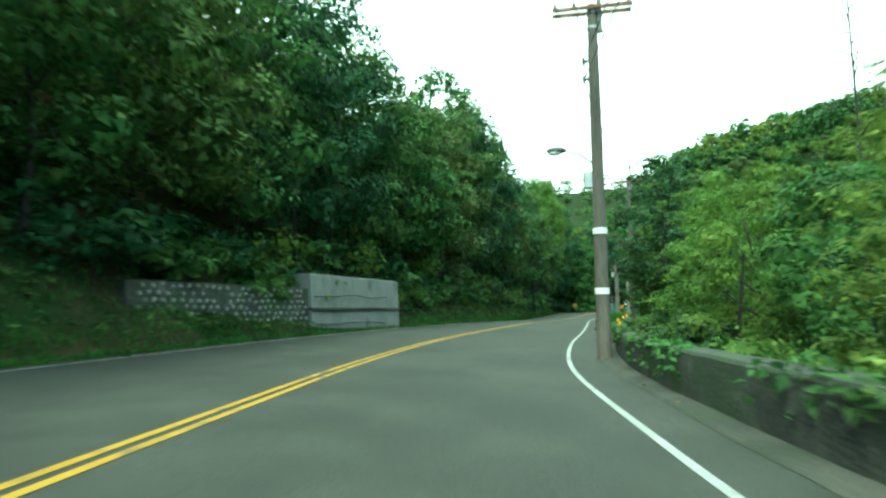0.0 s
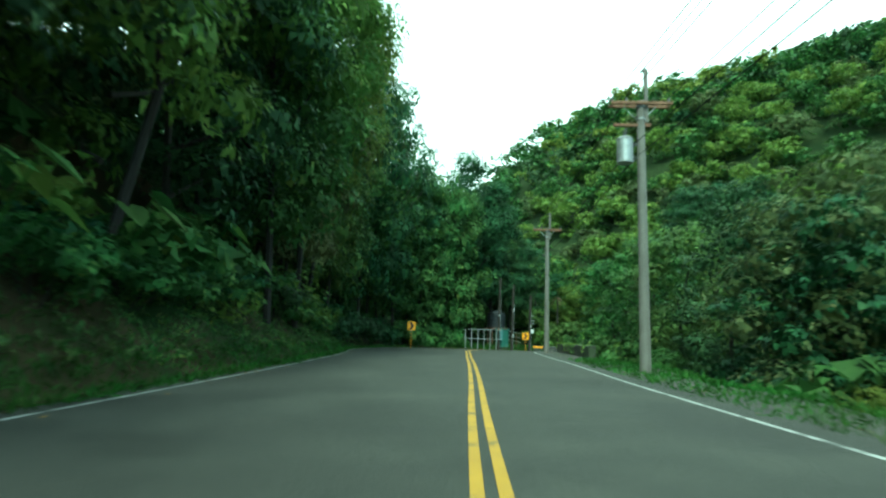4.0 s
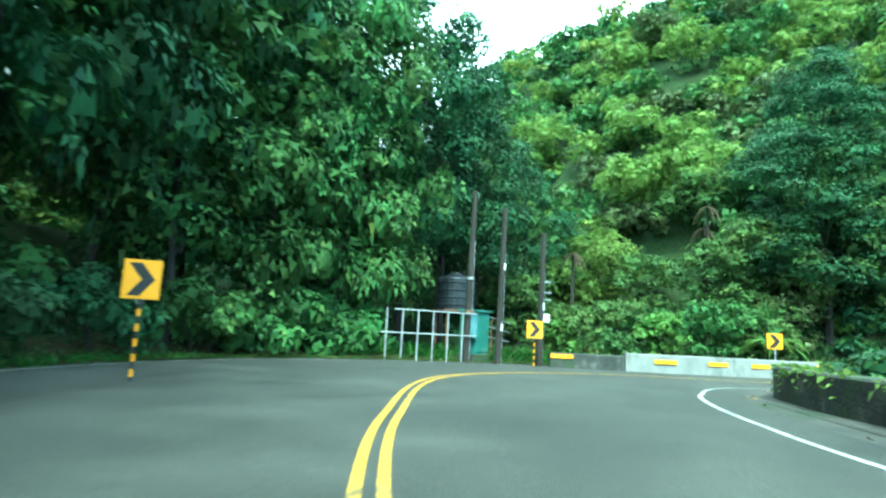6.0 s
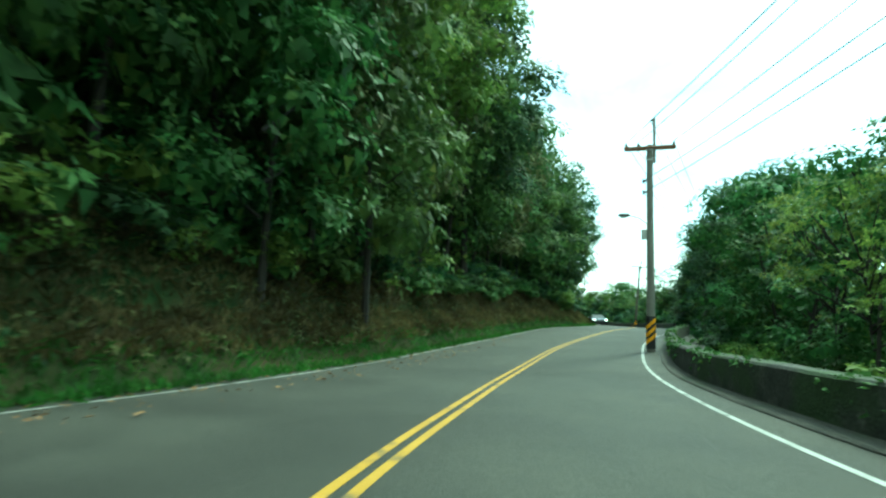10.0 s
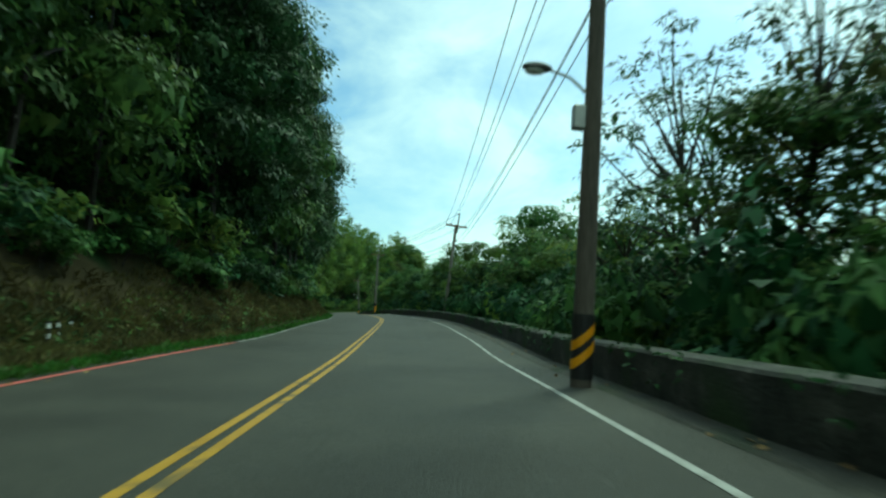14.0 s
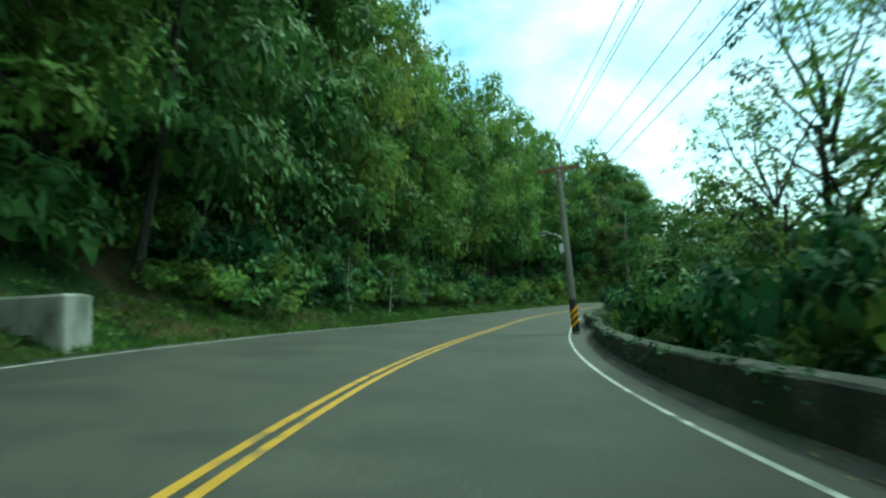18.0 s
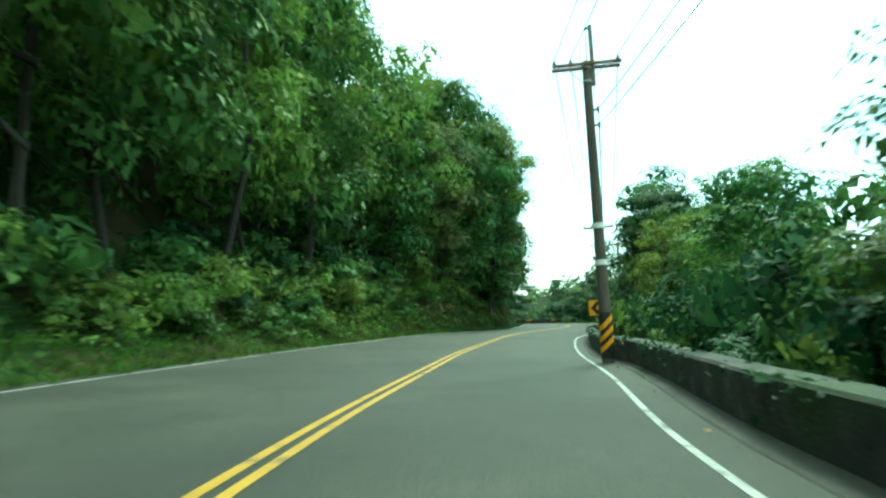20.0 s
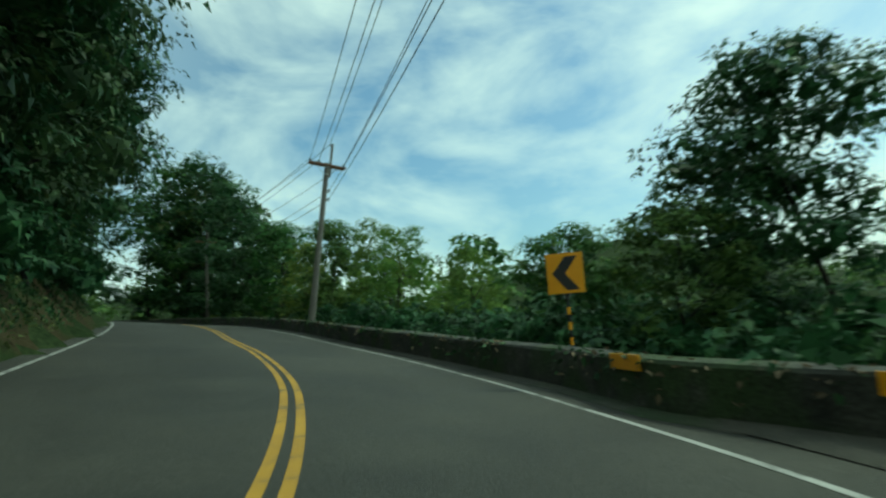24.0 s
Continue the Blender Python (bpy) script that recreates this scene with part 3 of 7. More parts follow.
def verge_z(u, o):
    z = side_z(u, o)
    _, _, _, rw = frame_at(u)
    r = o - rw
    n = np.array([noise.noise(Vector((a * 0.5, b * 0.9, 9.0))) for a, b in zip(u, r)])
    return z + n * np.clip((r - 0.8) / 1.5, 0, 1) * 0.12 + np.interp(r, (0.7, 0.82, 1.6), (-0.03, 0.02, 0.05))


structure("verge", ribbon("verge", np.arange(0, END, 0.7), [lambda u, d=d: rw_of(u) + 0.7 + d for d in (0, 0.12, 0.28, 0.5, 0.9, 1.8, 2.5, 3.4, 4.6, 6.0)],
                          M["shoulder"], verge_z), "narrow shoulder of grit, moss and fallen leaves", "verge")

# edge lines and the double centre line
strip("left_edge_line", 0, 286, lw_of, 0.1, M["white_line"], 0.006, "worn white edge line along the bank side", "road marking")
strip("red_edge_line", 286.2, 299, lw_of, 0.13, M["red_line"], 0.006, "faded red edge line along the bank side", "road marking")
strip("left_edge_line", 299.2, END - 1, lw_of, 0.1, M["white_line"], 0.006, "worn white edge line along the bank side", "road marking")
strip("right_edge_line", 0, END - 1, rw_of, 0.092, M["white_line"], 0.006, "white edge line along the valley side", "road marking")
for off in (-0.098, 0.098):
    strip("centre_line", 0, END - 1, lambda u, off=off: 0 * u + off, 0.1, M["yellow_line"], 0.006, "one line of the worn double yellow centre line", "road marking")

# ---- utility poles, lamps and cables ----
def utility_pole(u, o, height, lean=(0, 0), arms=1, lamp=0.0, stripes=0, mat="pole", transformer=False, rise=0.0, z0=None, bands=(), coil=0.0):
    """A pole with cross-arm, insulators and, where it has them, street lamp, warning stripes and transformer. Returns the wire ends."""
    place = spot(u, o)
    if z0 is not None:
        place.z = z0
    label = {"pole": "grey concrete utility pole beside the road", "wood": "brown wooden utility pole beside the road"}[mat]
    if stripes:
        label = label.replace("beside the road", "with warning stripes")
    if lamp:
        label += " and a street lamp"
    p = thing("utility_pole", place, label, "utility pole", "utility poles along the road", heading(u), lean)
    top = height - 0.75
    bm = rod(bmesh.new(), (0, 0, -0.6), (0, 0, top + 0.12), 0.17, 0.115, 14)
    part("shaft", bm, M[mat], p)
    ends = []
    if arms:
        bm = box(bmesh.new(), -0.95, 0.11, top - 0.045, 0.95, 0.19, top + 0.045, 0.008)
        box(bm, -0.95, -0.19, top - 0.045, 0.95, -0.11, top + 0.045, 0.008)
        part("crossarm", bm, M["rust"], p)
        for s in (-0.5, 0.5):
            part("brace", rod(bmesh.new(), (s, 0.12, top - 0.02), (0, 0.12, top - 0.55), 0.014, None, 6), M["steel"], p)
        for x in (-0.88, -0.42, 0.88):
            bm = rod(bmesh.new(), (x, 0, top + 0.03), (x, 0, top + 0.1), 0.02, None, 8)
            rod(bm, (x, 0, top + 0.1), (x, 0, top + 0.17), 0.06, 0.045, 8)
            rod(bm, (x, 0, top + 0.17), (x, 0, top + 0.24), 0.045, 0.02, 8)
            part("insulator", bm, M["dark_steel"], p)
            ends.append((x, 0, top + 0.24))
        bm = box(bmesh.new(), 0.12, -0.055, top - 0.6, 0.225, 0.055, height + 0.45, 0.01)
        part("top_post", bm, M["pole"], p, "narrow grey post bolted to the pole's head")
        for z in (top - 0.5, top - 0.1):
            part("clamp", rod(bmesh.new(), (0, 0, z), (0, 0, z + 0.05), 0.135, None, 12), M["steel"], p)
        bm = rod(bmesh.new(), (0.12, 0, height + 0.36), (0.02, 0, height + 0.36), 0.03, 0.045, 8)
        part("insulator", bm, M["dark_steel"], p)
        ends.append((0.04, 0, height + 0.36))
    side = -1 if u < 250 else 1
    for z in (top - 1.3, top - 1.75):
        bm = box(bmesh.new(), min(side * 0.1, side * 0.26), -0.03, z - 0.03, max(side * 0.1, side * 0.26), 0.03, z + 0.03, 0.005)
        rod(bm, (side * 0.24, 0, z - 0.09), (side * 0.24, 0, z + 0.09), 0.035, None, 8)
        part("bracket", bm, M["dark_steel"], p)
        ends.append((side * 0.24, 0, z))
    if lamp:
        bm = rod(bmesh.new(), (-0.1, 0, lamp - 0.35), (-0.4, 0, lamp - 0.1), 0.026, None, 8)
        rod(bm, (-0.4, 0, lamp - 0.1), (-0.75, 0, lamp), 0.026, 0.022, 8)
        part("lamp_arm", bm, M["steel"], p)
        bm = bmesh.new()
        bmesh.ops.create_uvsphere(bm, u_segments=14, v_segments=8, radius=1, matrix=Matrix.Translation((-0.95, 0, lamp + 0.02)) @ Matrix.Diagonal((0.25, 0.12, 0.085, 1)))
        part("lamp_head", bm, M["dark_steel"], p, "flattened dark lamp head")
        bm = bmesh.new()
        bmesh.ops.create_uvsphere(bm, u_segments=12, v_segments=6, radius=1, matrix=Matrix.Translation((-0.99, 0, lamp - 0.04)) @ Matrix.Diagonal((0.17, 0.1, 0.06, 1)))
        part("lamp_cover", bm, M["lamp_glass"], p)
        bm = box(bmesh.new(), -0.33, -0.09, lamp - 0.95, -0.13, 0.09, lamp - 0.55, 0.02)
        part("control_box", bm, M["steel"], p)
    if stripes:
        for k in range(int(stripes * 0.22 / 0.28)):
            z = 0.3 + k * 0.28
            bm = bmesh.new()
            n = 16
            turns = np.linspace(0, 2 * math.pi, n, endpoint=False)
            lo = [bm.verts.new((0.178 * math.cos(a), 0.178 * math.sin(a), z + 0.12 + 0.165 * math.cos(a))) for a in turns]
            hi = [bm.verts.new(v.co + Vector((0, 0, 0.15))) for v in lo]
            for i in range(n):
                bm.faces.new((lo[i], lo[(i + 1) % n], hi[(i + 1) % n], hi[i]))
            part("yellow_stripe", bm, M["sign_yellow"], p)
        part("black_sleeve", rod(bmesh.new(), (0, 0, 0.12), (0, 0, 0.45 + stripes * 0.22), 0.174, 0.171, 16), M["black"], p)
    if transformer:
        bm = rod(bmesh.new(), (-0.5, 0, top - 1.9), (-0.5, 0, top - 1.15), 0.25, None, 16)
        rod(bm, (-0.5, 0, top - 1.15), (-0.5, 0, top - 1.08), 0.27, 0.2, 16)
        t = part("transformer", bm, M["steel"], p, "grey drum transformer")
        for y in (-0.12, 0.12):
            part("bushing", rod(bmesh.new(), (-0.5, y, top - 1.08), (-0.5, y, top - 0.8), 0.035, 0.025, 8), M["dark_steel"], t)
        bm = box(bmesh.new(), -0.85, -0.05, top - 0.72, 0.3, 0.05, top - 0.63, 0.008)
        part("crossarm", bm, M["rust"], p)
    for z in bands:
        part("band", rod(bmesh.new(), (0, 0, z), (0, 0, z + 0.14), 0.168, None, 14), M["white"], p, "pale band round the pole")
    if coil:
        bm = bmesh.new()
        for k in range(3):
            pts = [Vector((0.22 + 0.03 * k, 0.16 * math.cos(a), coil + 0.42 * math.sin(a))) for a in np.linspace(0, 2 * math.pi, 15)]
            for a, b in zip(pts, pts[1:]):
                rod(bm, a, b, 0.016, None, 5)
        part("cable_coil", bm, M["wire"], p, "coil of spare black cable")
        part("splice_box", rod(bmesh.new(), (0.24, 0, coil + 0.1), (0.24, 0, coil + 0.62), 0.075, 0.06, 10), M["dark_steel"], p)
    return [p.matrix_world @ Vector(e) for e in ends]


def cable(a, b, sag, r=0.015, label="thin black overhead cable slung between utility poles"):
    bm = bmesh.new()
    n = 14
    rings = []
    for k in range(n + 1):
        f = k / n
        c = a.lerp(b, f) - Vector((0, 0, sag * 4 * f * (1 - f)))
        side = (b - a).cross(Vector((0, 0, 1))).normalized()
        rings.append([bm.verts.new(c + side * r * math.cos(q) + Vector((0, 0, r * math.sin(q)))) for q in (0.5, 2.6, 4.7)])
    for p, q in zip(rings, rings[1:]):
        for i in range(3):
            bm.faces.new((p[i], p[(i + 1) % 3], q[(i + 1) % 3], q[i]))
    me = bpy.data.meshes.new("overhead_cable")
    bm.to_mesh(me)
    bm.free()
    me.materials.append(M["wire"])
    return tagged(new("overhead_cable", me), label, "cable", "overhead cables")


LINE = [
    utility_pole(16, 5.2, 9.0),
    utility_pole(44.3, 5.1, 9.2, lamp=4.95, mat="wood", bands=(1.5, 2.9)),
    utility_pole(73.5, 6.3, 10.6, lean=(0, 0), mat="wood"),
    utility_pole(104, 6.6, 9.2),
    utility_pole(136.4, 5.0, 9.0, transformer=True),
    utility_pole(157.8, 5.2, 9.0, mat="pole"),
    utility_pole(196, 7.5, 8.8),
    utility_pole(231.1, 3.6, 8.6, lamp=5.2, stripes=4),
    utility_pole(262, 6.0, 8.8, lamp=0, lean=(0, 1)),
    utility_pole(289.0, 4.2, 8.9, lean=(0, 4.6), lamp=5.0, stripes=3, mat="wood"),
    utility_pole(330.3, 5.5, 9.0, lean=(0, 8)),
    utility_pole(361.5, 4.55, 9.2, stripes=5, lean=(0, 3), coil=4.4),
    utility_pole(403.4, 3.9, 8.2, stripes=5, lamp=4.6, lean=(0, -2)),
    utility_pole(437.8, 4.3, 9.0, mat="wood", stripes=4, bands=(2.6, 3.6)),
    utility_pole(462.1, 5.0, 7.6, stripes=6, mat="wood"),
    utility_pole(483.5, 8.1, 9.2, lamp=5.75, stripes=9),
    utility_pole(517, 4.2, 9.3, lean=(0, 8)),
    utility_pole(545, 7.0, 8.8),
]
for a, b in zip(LINE, LINE[1:]):
    for p, q in zip(a, b):
        cable(p, q, 0.012 * (p - q).length)


# ---- chevron signs ----
def chevron_sign(place, turn, pointing=1, post=1.05, size=0.62, label="", striped=True):
    """A square yellow chevron board on a striped post; it faces its own -y."""
    s = thing("chevron_sign", place, label or "yellow and black chevron bend sign on a striped post", "road sign", "chevron signs round the bends", turn)
    z = post
    bm = box(bmesh.new(), -size / 2, -0.012, z, size / 2, 0.012, z + size * 1.12, 0.004)
    board = part("board", bm, M["sign_yellow"], s)
    bm = bmesh.new()
    w, h, k = size, size * 1.12, pointing
    pts = [(-0.36, 0.42), (-0.02, 0.42), (0.36, 0), (-0.02, -0.42), (-0.36, -0.42), (0.0, 0)]
    lo = [bm.verts.new((k * x * w, -0.016, z + h / 2 + y * h)) for x, y in pts]
    f1, f2 = [lo[i] for i in (0, 1, 2, 5)], [lo[i] for i in (5, 2, 3, 4)]
    bm.faces.new(f1 if k < 0 else f1[::-1])
    bm.faces.new(f2 if k < 0 else f2[::-1])
    part("chevron", bm, M["black"], board)
    part("post", rod(bmesh.new(), (0, 0.035, -0.35), (0, 0.035, z + size * 0.9), 0.028, None, 10), M["black"] if striped else M["steel"], s)
    if striped:
        for n in range(int(post / 0.26)):
            part("yellow_stripe", rod(bmesh.new(), (0, 0.035, 0.06 + n * 0.26), (0, 0.035, 0.19 + n * 0.26), 0.0295, None, 10), M["sign_yellow"], s)
    for dx in (-0.1, 0.1):
        part("bracket", rod(bmesh.new(), (dx, 0.02, z + 0.06), (0, 0.03, z - 0.12), 0.01, None, 6), M["steel"], s)
    return s


def facing(place, eye):
    """Turn of a sign so that its face looks at eye."""
    return math.degrees(math.atan2(eye[1] - place[1], eye[0] - place[0])) + 90


def sign_at(x, y, z, eye, pointing, post, **more):
    return chevron_sign((x, y, z), facing((x, y), eye), pointing, post, **more)


sign_at(30.76, 130.2, 0.19, (27, 108), 1, 1.4)
sign_at(44.13, 138.68, 0.07, (33, 120), 1, 1.15)
sign_at(55.76, 137.14, 0.03, (40, 126), 1, 1.25, striped=False)
sign_at(67.13, 132.36, 0.18, (48, 131), 1, 1.12)
sign_at(71.0, 121.63, 0.15, (58, 129), 1, 1.12)
sign_at(108.04, -115.55, -0.16, (112, -99), -1, 1.1)
sign_at(114.13, -163.63, 0.61, (107, -147), -1, 1.2)


# ---- plants ----
rng = np.random.default_rng(7)


def icosphere(level):
    b = bmesh.new()
    bmesh.ops.create_icosphere(b, subdivisions=level, radius=1)
    b.verts.ensure_lookup_table()
    v, f = np.array([v.co[:] for v in b.verts]), np.array([[v.index for v in f.verts] for f in b.faces])
    b.free()
    return v, f


ICO_V, ICO_F = icosphere(2)


def unit(v):
    return v / np.maximum(np.linalg.norm(v, axis=-1, keepdims=True), 1e-6)


def leaf_arrays(base, out, length, width, droop, r):
    """Folded leaves of four points, or plain ones of three, growing from base along out."""
    n = len(base)
    d = unit(out * 0.7 + r.normal(size=(n, 3)) * 0.42 - np.array([0, 0, droop]))
    side = unit(np.cross(d, np.array([0, 0, 1.0]) + r.normal(size=(n, 3)) * 0.35))
    ln = (length * r.uniform(0.55, 1.35, n))[:, None]
    w = ln * width
    a = np.arange(n)
    up = np.cross(side, d)
    p1 = base + d * ln * 0.42 + side * w + up * w * 0.35
    p3 = base + d * ln * 0.42 - side * w + up * w * 0.35
    p2 = base + d * ln - np.array([0, 0, 1.0]) * ln * 0.18
    v = np.stack([base, p1, p2, p3], 1).reshape(-1, 3)
    a = a * 4
    f = np.concatenate([np.stack([a, a + 1, a + 2], -1), np.stack([a, a + 2, a + 3], -1)])
    return v, f


def blob_leaves(blobs, per, length, width, droop, r, core=0.45, top=1.05, squash=0.5):
    """Tufts of leaves laid like shingles over rounded lumps (x, y, z, radius), with a looser layer of leaves inside them."""
    vs, fs, k = [], [], 0
    sq, up = np.array([1.0, 1.0, squash]), np.array([0, 0, 1.0])
    for x, y, z, rad in blobs:
        n = int(per * (rad / 0.9) ** 2 * r.uniform(0.8, 1.2)) + 6
        tufts = max(5, n // 11)
        axis = unit(r.normal(size=(tufts, 3)) + up * top)
        hub = np.array([x, y, z]) + axis * rad * sq * r.uniform(0.72, 1.15, (tufts, 1))
        own = r.integers(0, tufts, n)
        out = axis[own]
        face = unit(out * np.array([0.8, 0.8, 0.6]) + up * 0.75 + r.normal(size=(n, 3)) * 0.3)
        along = unit(np.cross(face, r.normal(size=(n, 3))))
        base = hub[own] + along * rad * 0.26 * r.uniform(0, 1, (n, 1)) - up * rad * 0.05
        way = unit(along + out * np.array([0.45, 0.45, 0.2]) - up * droop * 0.9)
        v, f = shingle_leaves(base, way, face, length, width, r)
        vs.append(v)
        fs.append(f + k)
        k += len(v)
        if core:
            m = max(6, n // 4)
            out = unit(r.normal(size=(m, 3)))
            way = unit(np.cross(out, r.normal(size=(m, 3))))
            size = min(length * 1.45, 0.55)
            base = np.array([x, y, z - rad * 0.06]) + out * rad * sq * r.uniform(0.5, 0.74, (m, 1)) - way * size * 0.5
            v, f = shingle_leaves(base, way, out, size, 0.5, r)
            vs.append(v)
            fs.append(f + k)
            k += len(v)
    return np.concatenate(vs), np.concatenate(fs)


def shingle_leaves(base, way, face, length, width, r):
    """Leaves of three points that grow from base along way and lie in the plane that face is square to."""
    n = len(base)
    side = unit(np.cross(way, face))
    ln = (length * r.uniform(0.6, 1.35, n))[:, None]
    w = ln * width
    v = np.stack([base + side * w, base + way * ln - np.array([0, 0, 0.12]) * ln, base - side * w], 1).reshape(-1, 3)
    a = np.arange(n) * 3
    return v, np.stack([a, a + 1, a + 2], -1)


def limb(bm, a, b, r0, r1, r, bend=0.15):
    """A bent branch in two pieces."""
    a, b = Vector(a), Vector(b)
    pts = [a]
    for f in (0.5,):
        pts.append(a.lerp(b, f) + Vector(r.normal(size=3) * bend * (b - a).length * 0.3))
    pts.append(b)
    for k, (p, q) in enumerate(zip(pts, pts[1:])):
        rod(bm, p, q, r0 + (r1 - r0) * k / 2, r0 + (r1 - r0) * (k + 1) / 2, 6)


CROWNS, FINE_CROWNS = {}, {}


def tree_proto(seed, height, radius, lumps, per, leaf_mat, length=0.3, width=0.3, droop=0.35, bare=0.1, core=0.45, label="", sparse=False, trunk=0.1):
    r = np.random.default_rng(seed)
    t = thing("tree", (0, 0, 0), label, "tree", "roadside trees")
    bm = bmesh.new()
    topz = height * 0.62
    limb(bm, (0, 0, -0.8), (r.normal() * 0.3, r.normal() * 0.3, topz), trunk, trunk * 0.55, r, 0.1)
    blobs = []
    for k in range(lumps):
        a, f = k * 2.4 + r.uniform(-0.4, 0.4), (k + 0.5) / lumps
        z = height * (bare + (1 - bare) * (0.08 + 0.86 * f)) + r.normal() * 0.25
        w = radius * math.sin(math.pi * (0.18 + 0.74 * f)) ** 0.7 * r.uniform(0.45, 0.95)
        rad = radius * r.uniform(0.26, 0.5) * (0.68 if sparse else 1)
        blobs.append((w * math.cos(a), w * math.sin(a), z, rad))
        if k % 5 == 0 or (sparse and k % 2 == 0):
            limb(bm, (0, 0, min(topz, z * 0.75)), (w * 0.85 * math.cos(a), w * 0.85 * math.sin(a), z), trunk * 0.42, trunk * 0.14, r)
    part("trunk", bm, M["bark"], t)
    v, f = blob_leaves(blobs, per * 1.35, length * 0.52, width * 1.25, droop, r, core)
    ob = new("crown", fast_mesh("crown", v, f, M[leaf_mat]))
    ob.parent = t
    CROWNS[label] = (*blob_leaves(blobs, per * 0.13, length * 1.35, width * 1.35, droop, r, 0.6 if core else 0), leaf_mat)
    FINE_CROWNS[label] = (*blob_leaves(blobs, per * 0.27, length * 0.92, width * 1.35, droop, r, 0.6 if core else 0), leaf_mat)
    return t


def bush_proto(seed, radius, height, lumps, per, leaf_mat, length=0.26, width=0.28, droop=0.4, label="", name="bush"):
    r = np.random.default_rng(seed)
    blobs = []
    for k in range(lumps):
        a = r.uniform(0, 2 * math.pi)
        w = radius * math.sqrt(r.uniform(0, 1)) * 0.75
        rad = radius * r.uniform(0.3, 0.5)
        blobs.append((w * math.cos(a), w * math.sin(a), height * r.uniform(0.2, 0.85) * (1 - 0.4 * w / radius), rad))
    v, f = blob_leaves(blobs, per * 2.6, length * 0.47, width * 1.25, droop, r, 0.45)
    CROWNS[label] = (*blob_leaves(blobs, per * 0.36, length * 0.8, width * 1.25, droop, r, 0.55), leaf_mat)
    FINE_CROWNS[label] = (*blob_leaves(blobs, per * 0.62, length * 0.6, width * 1.25, droop, r, 0.5), leaf_mat)
    b = thing(name, (0, 0, 0), label, "bush", "roadside bushes")
    foliage = new("foliage", fast_mesh("foliage", v, f, M[leaf_mat]))
    foliage.parent = b
    bm = bmesh.new()
    for x, y, z, rad in blobs[:6]:
        rod(bm, (x * 0.12, y * 0.12, -0.3), (x * 0.8, y * 0.8, z), 0.022, 0.008, 5)
    part("stem", bm, M["bark"], b)
    return b


class Planter:
    """Puts the first plant of a kind in its place and copies it for the rest."""

    def __init__(self, protos):
        self.protos = [[p, False] for p in protos]

    def put(self, kind, x, y, z, scale, turn, tall=1.0, lean=(0, 0)):
        p = self.protos[kind % len(self.protos)]
        m = pose(x, y, z, lean[0], lean[1], turn) @ Matrix.Diagonal((scale, scale, scale * tall, 1))
        if not p[1]:
            p[0].matrix_world = m
            p[1] = True
        else:
            c = copy_thing(p[0], pose(0, 0, 0))
            c.matrix_basis = m

    def heap(self, kind, x, y, z, scale, turn, tall=1.0, fine=False):
        """Adds the crown of a plant to the joined woods behind the first row."""
        name = self.protos[kind % len(self.protos)][0]["label"]
        v, f, mat = (FINE_CROWNS if fine else CROWNS)[name]
        a = math.radians(turn)
        w = v * np.array([scale, scale, scale * tall])
        w = np.stack([w[:, 0] * math.cos(a) - w[:, 1] * math.sin(a) + x, w[:, 0] * math.sin(a) + w[:, 1] * math.cos(a) + y, w[:, 2] + z], -1)
        HEAPS.setdefault(mat, []).append((w, f))


HEAPS = {}


trees = Planter([
    tree_proto(11, 9.0, 2.9, 30, 130, "leaf_mid", label="broad-leaved tree with a dense mid-green crown on the bank"),
    tree_proto(12, 9.5, 2.7, 30, 140, "leaf_dark", 0.26, 0.26, 0.5, label="tall tree with dark glossy drooping leaves"),
    tree_proto(13, 8.0, 3.1, 28, 125, "leaf_mid", 0.29, 0.3, 0.3, label="spreading tree with large green leaves and hanging twigs"),
    tree_proto(14, 8.5, 2.6, 28, 150, "leaf_light", 0.26, 0.26, 0.2, label="tree with a yellow-green sunlit crown"),
    tree_proto(15, 8.5, 2.8, 28, 130, "leaf_olive", 0.28, 0.24, 0.4, label="tree with olive leaves and brown tips"),
    tree_proto(16, 9.0, 2.6, 36, 125, "leaf_dark", 0.22, 0.22, 0.4, 0.4, 0.0, "airy tree with thin branches and small dark leaves", True, 0.1),
    tree_proto(17, 8.0, 2.6, 32, 115, "leaf_light", 0.26, 0.2, 0.15, 0.4, 0.0, "feathery tree with open branches and light leaves", True, 0.09),
    tree_proto(18, 15.0, 4.0, 34, 150, "leaf_light", 0.3, 0.28, 0.3, 0.36, label="tall spreading tree with a high crown leaning out over the road", trunk=0.14),
    tree_proto(19, 15.0, 4.0, 34, 150, "leaf_dark", 0.3, 0.28, 0.35, 0.22, label="tall dark broad-leaved tree leaning out over the bank", trunk=0.2),
])
bushes = Planter([
    bush_proto(21, 1.6, 1.9, 9, 130, "leaf_mid", label="tangled green bush spilling over the bank"),
    bush_proto(22, 1.5, 1.7, 9, 130, "leaf_dark", label="dark-leaved bush under the trees"),
    bush_proto(23, 1.7, 1.6, 9, 130, "leaf_light", 0.22, 0.24, 0.2, label="light green bush at the edge of the road"),
    bush_proto(24, 1.4, 2.0, 8, 100, "leaf_mid", 0.42, 0.2, 0.7, label="bush with long hanging leaves on the bank"),
])


def clear_of_road(x, y, gap):
    u, o = nearest([x], [y])
    _, _, lw, rw = frame_at(u[0])
    return o[0] < -lw - gap or o[0] > rw + gap


